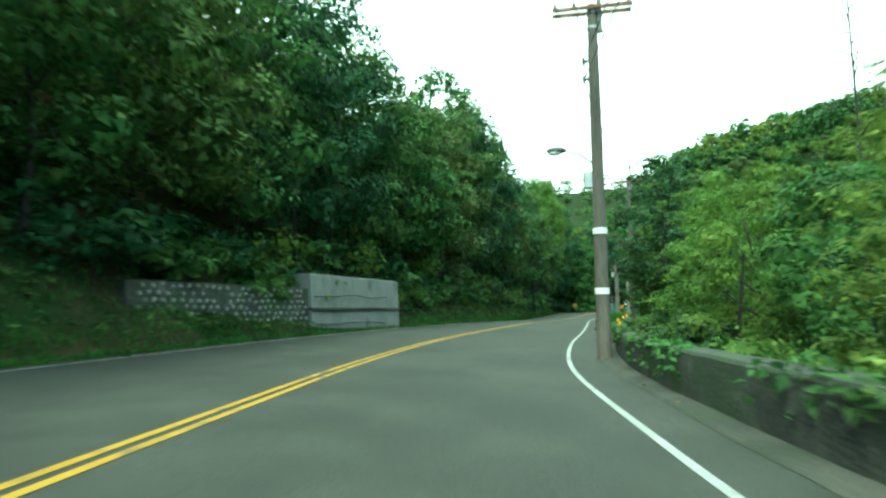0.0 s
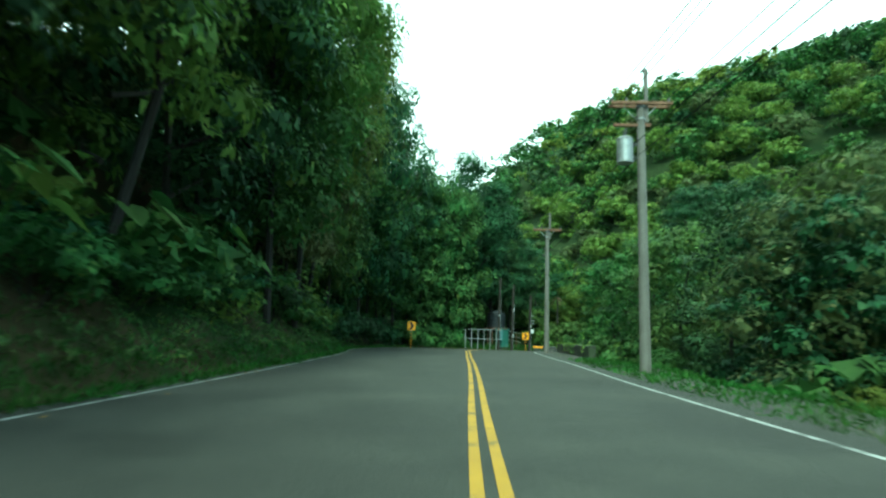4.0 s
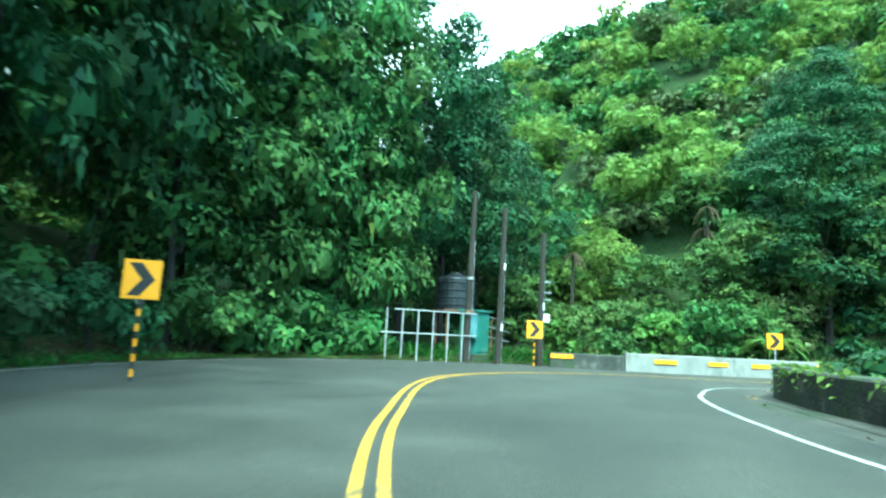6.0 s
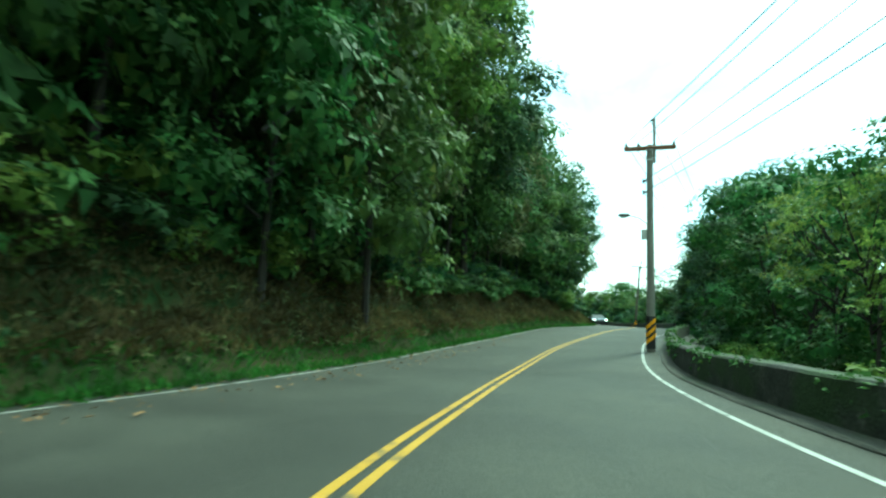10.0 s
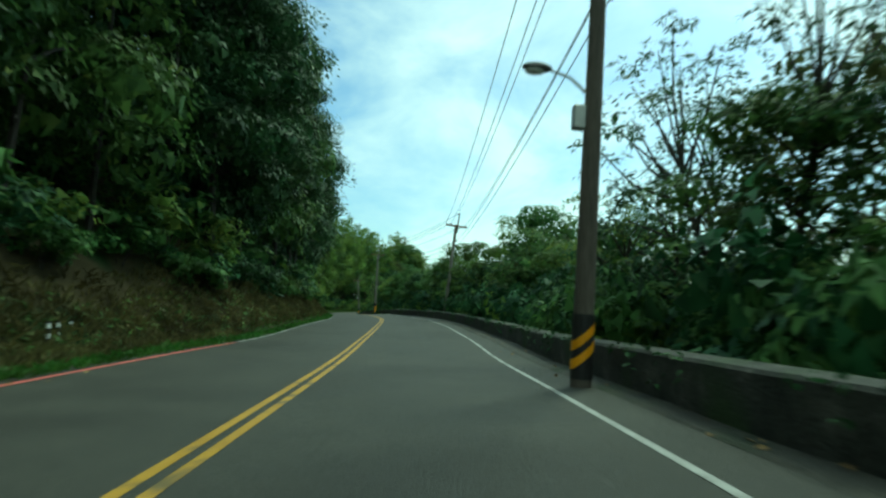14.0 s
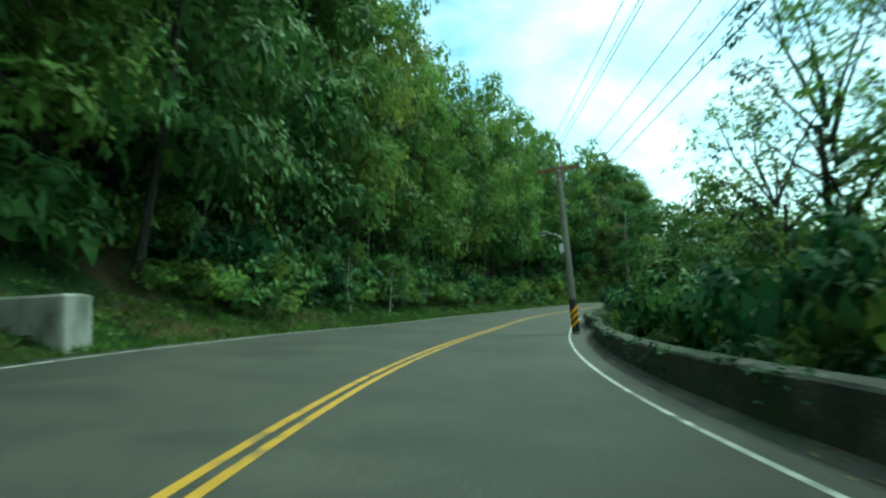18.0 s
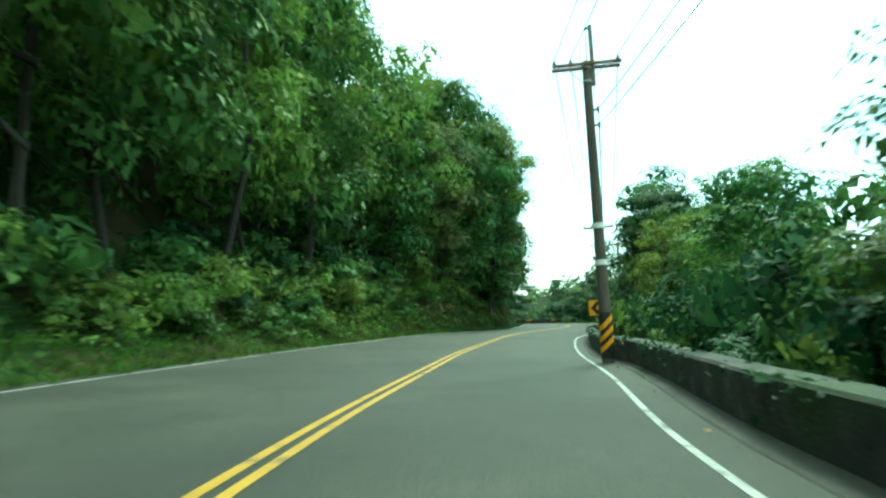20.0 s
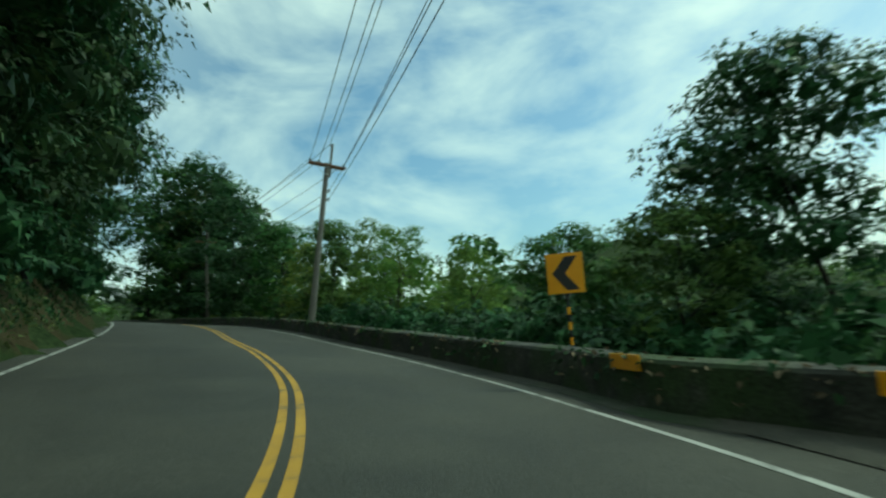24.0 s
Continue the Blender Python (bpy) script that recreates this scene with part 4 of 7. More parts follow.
POLE_SPOTS = ((44.3, 5.1), (136.4, 5.0), (157.8, 5.2), (231.1, 3.6), (289.0, 4.2), (361.5, 4.55), (403.4, 3.9), (437.8, 4.3), (462.1, 5.0), (483.5, 8.1))


SIGN_SPOTS = ((67.1, 132.4), (71.0, 121.6), (114.1, -163.6), (108.0, -115.6))


def in_clearing(planter, x, y, u, o, kind):
    """The low ground behind the barrier, and the hollow under the high crowns after it."""
    return (45.5 < x < 62 and 137 < y < 149) or (186 < u < 199 and -9.0 < o < 0 and kind < 5 and planter is trees)


def put_plant(planter, u, o, kind, scale, tall=1.0, sink=0.1, gap=1.2, joined=False, fine=False):
    c, n, _, _ = frame_at(u)
    x, y = float(c[0] + n[0] * o), float(c[1] + n[1] * o)
    if not clear_of_road(x, y, gap):
        return
    if planter is bushes and o > 0 and any(abs(u - a) < 3 and o < b + 2.6 for a, b in POLE_SPOTS):
        return
    if planter is bushes and any(math.hypot(x - a, y - b) < 2.4 for a, b in SIGN_SPOTS):
        return
    un, on = nearest([x], [y])
    z = float(side_z(un, on)[0]) - sink
    turn = float(rng.uniform(0, 360))
    if in_clearing(planter, x, y, float(un[0]), float(on[0]), kind):
        return
    if joined:
        planter.heap(kind, x, y, z, scale, turn, tall, fine)
        return
    planter.put(kind, x, y, z, scale, turn, tall, (float(rng.normal() * 3), float(rng.normal() * 3)))


# bank side: a close row over the bank, more rows behind
LEFT_H = ((0, 1.4), (40, 1.3), (60, 1.6), (85, 1.9), (105, 1.6), (125, 1.8), (150, 1.9), (166, 1.7), (172, 1.1), (190, 1.2), (208, 1.6), (220, 2.1), (240, 1.9), (250, 1.7), (262, 1.5),
          (275, 1.5), (285, 1.7), (305, 1.9), (325, 1.8), (340, 1.75), (360, 2.1), (380, 2.1), (395, 2.3), (410, 2.4), (428, 2.4), (446, 2.2), (462, 2.0), (476, 1.8), (490, 1.5), (530, 2.0), (567, 2.2))
u = 24.0
while u < END - 4:
    _, _, lw, _ = frame_at(u)
    s = float(tab(LEFT_H, u)) * rng.uniform(0.85, 1.15)
    open_bend = 170 < u < 190
    foot = float(lw) + float(tab(FOOT, u))
    mix = rng.choice([0, 1, 2, 3, 4], p=[0.2, 0.7, 0.1, 0.0, 0.0] if 262 < u < 350 else [0.36, 0.04, 0.26, 0.22, 0.12] if 203 < u <= 262 else [0.34, 0.3, 0.2, 0.08, 0.08] if u < 370 else [0.3, 0.08, 0.14, 0.42, 0.06] if u < 425 else [0.12, 0.0, 0.12, 0.72, 0.04] if u < 480 else [0.4, 0.5, 0.1, 0.0, 0.0])
    wide, tall = s**0.45, s**0.55
    under = (lambda k: 1) if u > 486 else (lambda k: 2 if k == 1 else k) if 425 < u < 478 else (lambda k: k)
    push = 1.6 if 188 < u < 203 else 0.45 if 203 <= u < 258 else 0.0
    put_plant(trees, u, -(foot + rng.uniform(2.4, 3.4) + (2.0 if open_bend else 0)), int(mix), wide, tall)
    put_plant(trees, u + 1.6, -(foot + rng.uniform(5.2, 6.6)), 3 if 425 < u < 470 else int(rng.integers(0, 5)), wide, tall, joined=True, fine=True)
    if not open_bend and not 380 < u < 390:
        put_plant(bushes, u + rng.uniform(0, 1), -(foot + push + rng.uniform(1.5, 2.1)), under(int(rng.integers(0, 4))), rng.uniform(0.75, 1.15), sink=0.1, gap=0.9)
        put_plant(bushes, u + rng.uniform(1.5, 2.5), -(foot + push + rng.uniform(1.7, 2.4)), under(int(rng.integers(0, 4))), rng.uniform(0.8, 1.3), sink=0.0, gap=0.9, joined=True, fine=True)
        put_plant(bushes, u + rng.uniform(0.5, 2.5), -(foot + push + rng.uniform(2.4, 3.2)), under(int(rng.integers(0, 4))), rng.uniform(1.0, 1.5), sink=0.0, gap=0.9, joined=True)
    if 425 < u < 458 or 205 < u < 250:
        put_plant(bushes, u + 0.7, -(foot + rng.uniform(0.9, 1.4) + (0.9 if u < 300 else 0)), int(rng.choice([0, 2, 3])), rng.uniform(0.7, 1.0), 0.9, 0.25, 0.8, True, True)
    u += rng.uniform(3.3, 4.1)

# valley side
RIGHT_H = ((0, 0.75), (40, 0.8), (60, 0.9), (85, 0.75), (100, 0.5), (125, 0.6), (140, 0.95), (158, 1.0), (164, 0.3), (192, 0.3), (198, 0.6),
           (215, 0.9), (240, 1.0), (248, 1.4), (274, 1.35), (281, 0.75), (300, 0.7), (312, 1.0), (328, 1.05), (340, 0.95), (350, 0.9), (368, 0.9), (378, 0.8), (395, 0.8),
           (415, 0.8), (430, 0.8), (445, 0.92), (458, 1.0), (466, 1.1), (474, 1.1), (480, 0.8), (486, 0.5), (503, 0.5), (510, 0.7), (530, 0.95), (541, 1.2), (550, 2.1), (567, 2.4))
u = 34.0
while u < END - 4:
    _, _, _, rw = frame_at(u)
    h = float(tab(RIGHT_H, u))
    if h > 0.35:
        airy = 205 < u < 240 or 276 < u < 296
        kinds = [5, 6, 0, 3] if airy else [1, 1, 0] if u > 532 else [0, 3, 2] if u > 425 else [1, 1, 0, 4] if 105 < u < 160 else [0, 1, 3, 2, 0]
        put_plant(trees, u, float(rw) + rng.uniform(4.8, 6.8), int(rng.choice(kinds)), h * rng.uniform(0.85, 1.15), sink=0.3, gap=3.4)
        put_plant(trees, u + 2, float(rw) + rng.uniform(9.5, 13.0), int(rng.integers(0, 5)), h * 1.1 * rng.uniform(0.8, 1.15), gap=6.0, joined=True)
    put_plant(bushes, u + 1, float(rw) + rng.uniform(3.2, 4.2), int(rng.integers(0, 4)), rng.uniform(0.8, 1.2), sink=0.1, gap=2.6)
    put_plant(bushes, u + 2.5, float(rw) + rng.uniform(3.4, 5.2), int(rng.integers(0, 4)), rng.uniform(0.9, 1.4), sink=0.2, gap=2.6, joined=True)
    u += rng.uniform(4.6, 5.6)


# single trees that stand out of the rows: u, o, kind, width, height
for u, o, kind, wide, tall in ((384, 8.2, 6, 1.0, 1.05), (388, 8.8, 5, 1.05, 1.0), (392, 9.0, 6, 1.0, 1.0), (471, -6.3, 2, 1.25, 1.5), (475, -6.5, 4, 1.3, 1.5), (479, -6.2, 2, 1.1, 1.4), (477.5, 7.9, 1, 1.0, 1.2), (479.5, 8.9, 8, 0.8, 0.8), (277, 8.4, 8, 0.82, 0.8), (222.5, 7.9, 6, 0.8, 0.95), (227, 8.4, 6, 0.85, 1.05), (224, 9.8, 6, 0.9, 1.05), (219.5, 7.6, 6, 0.7, 0.8), (271.5, 8.8, 7, 0.85, 0.85), (499.5, -5.8, 8, 1.1, 0.9), (504.5, -5.2, 8, 1.25, 0.85),
                               (466, 8.4, 0, 1.05, 1.2), (470, 8.2, 1, 1.1, 1.25), (474, 8.6, 0, 1.1, 1.2), (310, -6.6, 1, 1.3, 1.5), (315, -6.9, 0, 1.3, 1.5), (320, -7.1, 1, 1.3, 1.5),
                               (493, -5.6, 1, 1.1, 1.2), (496, -6.0, 1, 1.3, 1.3), (499, -6.2, 1, 1.3, 1.3), (502, -6.2, 1, 1.2, 1.3), (506, -5.9, 1, 1.2, 1.2), (510, -5.9, 1, 1.25, 1.2), (514, -5.9, 1, 1.25, 1.2), (519, -6.0, 1, 1.2, 1.2), (524, -6.6, 1, 1.2, 1.2),
                               (274, 9.5, 8, 0.85, 1.0), (279, 9.4, 8, 0.78, 0.85), (270, 9.2, 8, 0.8, 0.95), (510, -7.6, 8, 1.1, 0.95), (515, -7.3, 8, 1.1, 0.95), (520, -7.6, 8, 1.1, 0.9), (526, -8.2, 8, 1.05, 0.9), (503, -8.6, 8, 1.0, 0.95), (468, 9.0, 7, 0.75, 0.8), (472.5, 9.4, 7, 0.72, 0.75), (470, 11.5, 8, 0.85, 0.85), (464, 9.5, 8, 0.8, 0.85),
                               (254, 7.6, 1, 1.0, 1.25), (258, 7.9, 1, 1.05, 1.2), (262.5, 8.2, 0, 1.0, 1.2), (267, 7.8, 1, 1.05, 1.2), (271, 8.4, 1, 1.0, 1.1), (275, 8.6, 0, 0.9, 1.1),
                               (290, 8.3, 5, 0.95, 1.15), (294, 9.5, 5, 1.1, 1.05), (299, 9.0, 6, 0.9, 0.95), (288, 9.6, 5, 1.05, 1.2), (291.5, 10.5, 4, 0.95, 1.15), (296, 11.0, 5, 1.1, 1.1),
                               (485, 11.0, 1, 0.75, 0.75), (489, 12.5, 0, 0.9, 0.9), (494, 12.0, 1, 0.7, 0.8),
                               (168, -13.0, 5, 1.1, 1.15), (171, -14.5, 5, 1.2, 1.2), (221, -6.6, 2, 1.25, 1.3), (226, -5.9, 0, 1.4, 1.4), (463, -7.4, 4, 1.15, 1.4), (467, -7.0, 0, 1.1, 1.4), (457, -8.0, 0, 1.3, 1.3), (483, -6.4, 2, 1.1, 1.2)):
    put_plant(trees, u, o, kind, wide, tall, 0.3, 1.0)
# close undergrowth where the valley side is a solid dark wall of leaves
for a, b, n in ((246, 279, 34), (460, 484, 26)):
    for k in range(n):
        u = rng.uniform(a, b)
        _, _, _, rw = frame_at(u)
        put_plant(trees, u, float(rw) + rng.uniform(5.0, 8.5), int(rng.choice([0, 1, 1])), rng.uniform(0.8, 1.1), rng.uniform(0.9, 1.15), 0.3, 3.2, True, True)
        put_plant(bushes, u + 0.7, float(rw) + rng.uniform(3.6, 5.0), 1, rng.uniform(1.0, 1.5), 1.2, 0.1, 2.8, True, True)
for k in range(270):
    u = rng.uniform(279, 462)
    _, _, _, rw = frame_at(u)
    put_plant(bushes, u, float(rw) + rng.uniform(3.0, 5.2), int(rng.choice([0, 1, 1, 2])), rng.uniform(0.95, 1.35), 1.6, 0.1, 2.4, True, True)
for k in range(26):
    u = rng.uniform(490, 528)
    _, _, lw, _ = frame_at(u)
    put_plant(bushes, u, -(float(lw) + rng.uniform(1.6, 4.0)), int(rng.choice([0, 1, 1])), rng.uniform(1.0, 1.5), 1.2, 0.1, 0.9, True, True)
# tall trees closing the straight before the hairpin
for x, y, kind, wide, tall in ((41.5, 148.0, 8, 1.15, 1.3), (44.6, 149.6, 8, 1.05, 1.2), (47.2, 150.6, 8, 0.95, 1.0), (31.0, 138.5, 1, 1.3, 2.1), (33.8, 141.0, 0, 1.15, 1.8), (36.6, 142.6, 2, 1.15, 2.0), (38.6, 143.6, 0, 1.1, 1.8),
                               (30.5, 144.0, 2, 1.4, 2.2), (35.0, 147.0, 0, 1.2, 1.6), (39.0, 148.5, 5, 1.2, 1.5), (27.0, 134.0, 1, 1.4, 2.0), (28.4, 139.5, 0, 1.4, 2.1), (24.0, 129.0, 0, 1.3, 1.9)):
    trees.put(kind, x, y, float(land_z([x], [y])[0][0]) - 0.4, wide, x * 61 % 360, tall)
for x, y, kind, wide, tall, lift in ((106.0, -170.0, 0, 0.6, 0.7, 0), (99.7, -158.6, 1, 1.1, 1.2, 0), (97.5, -160.0, 0, 1.0, 1.0, 0), (101.6, -160.4, 1, 1.0, 0.95, 0), (105.0, -163.6, 1, 0.8, 1.0, 0), (96.7, -158.6, 1, 0.8, 0.9, 0), (97.0, -161.8, 1, 1.0, 0.9, 0), (95.8, -157.0, 1, 0.8, 0.75, 0), (103.6, -162.5, 6, 0.85, 1.05, 0), (102.4, -163.6, 5, 0.85, 1.0, 0),
                                     (106.8, -164.6, 1, 0.55, 0.8, 0), (108.3, -167.0, 0, 0.5, 0.8, 0), (114.3, -150.0, 2, 0.85, 0.75, 2.0), (116.5, -152.5, 3, 0.8, 0.6, 0),
                                     (13.4, 33.0, 1, 1.1, 0.85, 2.6), (15.0, 36.5, 0, 1.0, 1.0, 0)):
    trees.put(kind, x, y, float(land_z([x], [y])[0][0]) - 0.5 + lift, wide, x * 61 % 360, tall)
own_x = np.random.default_rng(55)
for k in range(15):
    x, y = 93.5 + k * 0.9, -153.0 - k * 0.62
    trees.heap(1, x + own_x.uniform(-0.5, 0.5), y - 3.2, float(land_z([x], [y - 3.2])[0][0]) - 0.2, own_x.uniform(0.4, 0.5), k * 50, 1.0, True)
    bushes.put(1, x, y, float(land_z([x], [y])[0][0]) - 0.2, 1.05 + 0.3 * (k % 3), k * 77 % 360, 1.35)
for k in range(16):
    x, y = rng.uniform(101, 114), rng.uniform(-175, -167.5)
    trees.heap(int(rng.choice([0, 1, 1])), x, y, float(land_z([x], [y])[0][0]) - 0.3, rng.uniform(0.45, 0.65), rng.uniform(0, 360), 0.85, True)
for k in range(40):
    u = rng.uniform(487, 530)
    _, _, _, rw = frame_at(u)
    put_plant(bushes, u, float(rw) + rng.uniform(3.6, 6.5), int(rng.choice([1, 1, 1])), rng.uniform(1.0, 1.4), 1.2, 0.1, 3.0, True, True)
# leaves hanging over the top of the rock cut
own_r = np.random.default_rng(83)
for k in range(34):
    u = own_r.uniform(458, 484)
    _, _, lw, _ = frame_at(u)
    p = spot(u, -float(lw) - 1.75 - 0.07 * max(u - 474, 0) - own_r.uniform(0, 0.7), 1.55 + own_r.uniform(0, 0.7))
    bushes.heap(int(own_r.choice([0, 0, 4])), p.x, p.y, p.z, own_r.uniform(0.5, 0.75), own_r.uniform(0, 360), 0.9, True)
# high crowns over the road, and dark thickets
own = np.random.default_rng(91)
for u, o, wide, tall in ((473.5, -6.7, 1.05, 1.1), (477.5, -6.5, 0.95, 1.15), (228, -7.6, 1.1, 1.2), (234.5, -7.3, 1.15, 1.3), (141.5, -8.0, 1.15, 1.45), (146.5, -8.4, 1.15, 1.5), (152.0, -9.6, 1.1, 1.4)):
    put_plant(trees, u, o, 7, wide, tall, 0.3, 1.0)
for u, o, wide, tall in ((241, -7.3, 1.2, 1.3), (306, -7.0, 1.1, 1.1), (312, -6.9, 1.1, 1.05), (318, -6.9, 1.0, 1.05), (325, -7.1, 1.0, 0.95)):
    put_plant(trees, u, o, 8, wide, tall, 0.3, 1.0)
for k in range(26):
    put_plant(bushes, own.uniform(198, 212), -own.uniform(8.6, 12.5), int(own.choice([0, 1, 1])), own.uniform(0.9, 1.4), 1.15, 0.15, 1.6, True, True)
for k in range(44):
    u = own.uniform(388, 430)
    _, _, lw, _ = frame_at(u)
    put_plant(bushes, u, -(float(lw) + float(tab(FOOT, u)) + own.uniform(2.0, 4.0)), int(own.choice([0, 1, 2, 3])), own.uniform(1.1, 1.5), 1.5, 0.1, 1.2, True, True)
for k in range(30):
    u = own.uniform(300, 352)
    _, _, _, rw = frame_at(u)
    put_plant(trees, u, float(rw) + own.uniform(5.0, 8.0), 1, own.uniform(0.5, 0.72), 1.0, 0.3, 3.4, True, True)
for k in range(60):
    u = own.uniform(500, 548)
    _, _, lw, _ = frame_at(u)
    put_plant(bushes, u, -(float(lw) + own.uniform(1.3, 3.4)), 1, own.uniform(0.9, 1.4), 1.25, 0.1, 0.8, True, True)
for k in range(46):
    u = own.uniform(491, 520)
    _, _, _, rw = frame_at(u)
    put_plant(bushes, u, float(rw) + own.uniform(2.3, 4.6), 1, own.uniform(0.8, 1.15), 1.0, 0.1, 1.8, True, True)
for k in range(12):
    u, d = own.uniform(129, 137), own.uniform(4.8, 8.5)
    _, _, _, rw = frame_at(u)
    put_plant(trees, u, float(rw) + d, 1, own.uniform(0.55, 0.72), 1.05, 0.3, 3.4, True, True)
    put_plant(bushes, u, float(rw) + d - 0.8, 1, own.uniform(1.0, 1.4), 1.2, 0.1, 2.6, True, True)
for u, o, wide, tall in ((186, -10.4, 0.9, 0.8), (189.5, -9.2, 1.0, 0.8), (193, -9.0, 1.0, 0.85), (196.5, -9.0, 0.95, 0.85), (191, -13.0, 1.0, 0.95), (195, -13.0, 1.0, 0.95), (200.5, -10.8, 1.2, 1.2), (204, -10.2, 1.1, 1.3)):
    put_plant(trees, u, o, 8 if u < 199 else 0, wide, tall, 0.3, 2.0)
for k in range(30):
    f = own.uniform(0, 1)
    x, y = 92 + 14 * f - own.uniform(2, 6), -156 - 9.6 * f - own.uniform(3, 7)
    trees.heap(1, x, y, float(land_z([x], [y])[0][0]) - 0.2, own.uniform(0.6, 0.75), own.uniform(0, 360), 1.0, True)
for k in range(24):
    f = own.uniform(0, 1)
    x, y = 93.5 + 12 * f, -154.2 - 8.2 * f - own.uniform(0, 1.6)
    bushes.heap(1, x, y, float(land_z([x], [y])[0][0]) - 0.2, own.uniform(1.0, 1.4), own.uniform(0, 360), 1.35, True)
for k in range(44):
    f = own.uniform(-0.1, 1)
    x, y = 95 + 11 * f + own.uniform(-1, 1), -155.2 - 8.6 * f - own.uniform(0, 2.5)
    bushes.heap(1, x, y, float(land_z([x], [y])[0][0]) + own.uniform(-0.2, 1.5), own.uniform(1.2, 1.6), own.uniform(0, 360), 1.4, True)
for k in range(16):
    x, y = own.uniform(114.5, 120), own.uniform(-178, -169)
    trees.heap(int(own.choice([0, 1])), x, y, float(land_z([x], [y])[0][0]) - 0.3, own.uniform(0.42, 0.55), own.uniform(0, 360), 1.0, True)
for k in range(34):
    u = own.uniform(492, 526)
    _, _, lw, _ = frame_at(u)
    put_plant(trees, u, -(float(lw) + own.uniform(2.2, 7.5)), 1, own.uniform(0.8, 1.1), own.uniform(0.9, 1.2), 0.3, 1.4, True, True)
# ferns and shrubs on the forest floor of the slopes near the road
for k in range(240):
    u = rng.uniform(26, 486)
    _, _, lw, _ = frame_at(u)
    put_plant(bushes, u, -(float(lw) + float(tab(FOOT, u)) * (0.35 if 172 < u < 189 else 1) + rng.uniform(2.6, 8.5)), int(rng.choice([0, 1, 1, 3])), rng.uniform(0.8, 1.35), 1.0, 0.15, 1.6, True, k % 2 == 0)
for k in range(270):
    u = rng.uniform(26, 520)
    _, _, lw, _ = frame_at(u)
    if not 170 < u < 189 and not 380 < u < 390:
        put_plant(bushes, u, -(float(lw) + float(tab(FOOT, u)) + (0.4 if 203 < u < 258 else 0) + rng.uniform(1.3, 2.4)), int(rng.choice([0, 1, 2, 3])), rng.uniform(0.65, 1.05), 1.0, 0.15, 0.9, True, True)
# dark kind only, its leaf colour standing in for the shade under the trees
for k in range(110):
    put_plant(bushes, rng.uniform(180, 200), -rng.uniform(7.6, 17), int(rng.choice([1, 1, 1])), rng.uniform(0.9, 1.5), 1.1, 0.15, 1.4, True, True)
for k in range(34):
    x, y = rng.uniform(24, 40), rng.uniform(134, 149)
    if y > 126 + 0.85 * (x - 20) + 2:
        trees.heap(int(rng.choice([0, 1, 2])), x, y, float(land_z([x], [y])[0][0]) + rng.uniform(0, 7.5), rng.uniform(0.9, 1.2), rng.uniform(0, 360), 1.05, True)
for k in range(46):
    u = rng.uniform(288, 348)
    _, _, _, rw = frame_at(u)
    put_plant(bushes, u, float(rw) + rng.uniform(3.4, 6.0), 1, rng.uniform(1.4, 1.8), 1.5, 0.1, 2.6, True, True)
for x, y, s in ((32.0, 138.6, 1.3), (34.2, 140.2, 1.4), (36.2, 141.6, 1.5), (38.0, 142.8, 1.3), (29.5, 136.0, 1.3), (27.5, 132.5, 1.3), (25.5, 129.0, 1.3)):
    bushes.put(int(x) % 2, x, y, float(land_z([x], [y])[0][0]) - 0.1, s, y * 77 % 360, 1.3)
# shrubs and low trees on the slope behind the barrier of the hairpin
for k in range(46):
    x, back = rng.uniform(43, 60), rng.uniform(1.6, 9.0)
    y = 138.9 - (x - 44) * 0.21 + back
    z = float(land_z([x], [y])[0][0])
    s = rng.uniform(0.9, 1.3)
    kind, turn = int(rng.choice([0, 1, 0, 3])), rng.uniform(0, 360)
    if x > 47.5 and back < 5:
        bushes.put(kind, x, y, z - 0.2, s * 0.6, turn, 0.8)


def dome(x, y, z, radius, r, lumps=9):
    """Lumps of a broad rounded crown whose foot is at z."""
    out = [(x, y, z + radius * 0.55, radius * 0.62)]
    for k in range(lumps):
        a, f = k * 2.4 + r.uniform(-0.3, 0.3), (k + 0.5) / lumps
        w = radius * math.sqrt(f) * 0.82
        out.append((x + w * math.cos(a), y + w * math.sin(a), z + radius * (1.05 - 0.8 * f * f) * r.uniform(0.85, 1.12), radius * r.uniform(0.34, 0.5)))
    return out


def mound(x, y, top, radius, mat, label, per=120, leaf=0.17):
    """A rounded shrub or small vine-hung tree whose head is at height top."""
    r = np.random.default_rng(int(x * 10 + y))
    z = float(land_z([x], [y])[0][0])
    foot = top - 1.4 * radius
    blobs = dome(0, 0, foot - z, radius, r, 12)
    while foot - z > 0.2:
        foot -= 0.9 * radius
        blobs += dome(0, 0, foot - z, radius * 0.95, r, 8)
    t = thing("bush" if top - z < 5 else "tree", (x, y, z), label, "bush" if top - z < 5 else "tree", "shrubs behind the barrier")
    bm = bmesh.new()
    limb(bm, (0, 0, -0.5), (0.2, 0.1, (top - z) * 0.7), 0.09, 0.04, r)
    part("stem" if top - z < 5 else "trunk", bm, M["bark"], t)
    v, f = blob_leaves(blobs, per, leaf, 0.36, 0.35, r, 0.6, 0.85)
    ob = new("foliage" if top - z < 5 else "crown", fast_mesh("crown", v, f, M[mat]))
    ob.parent = t


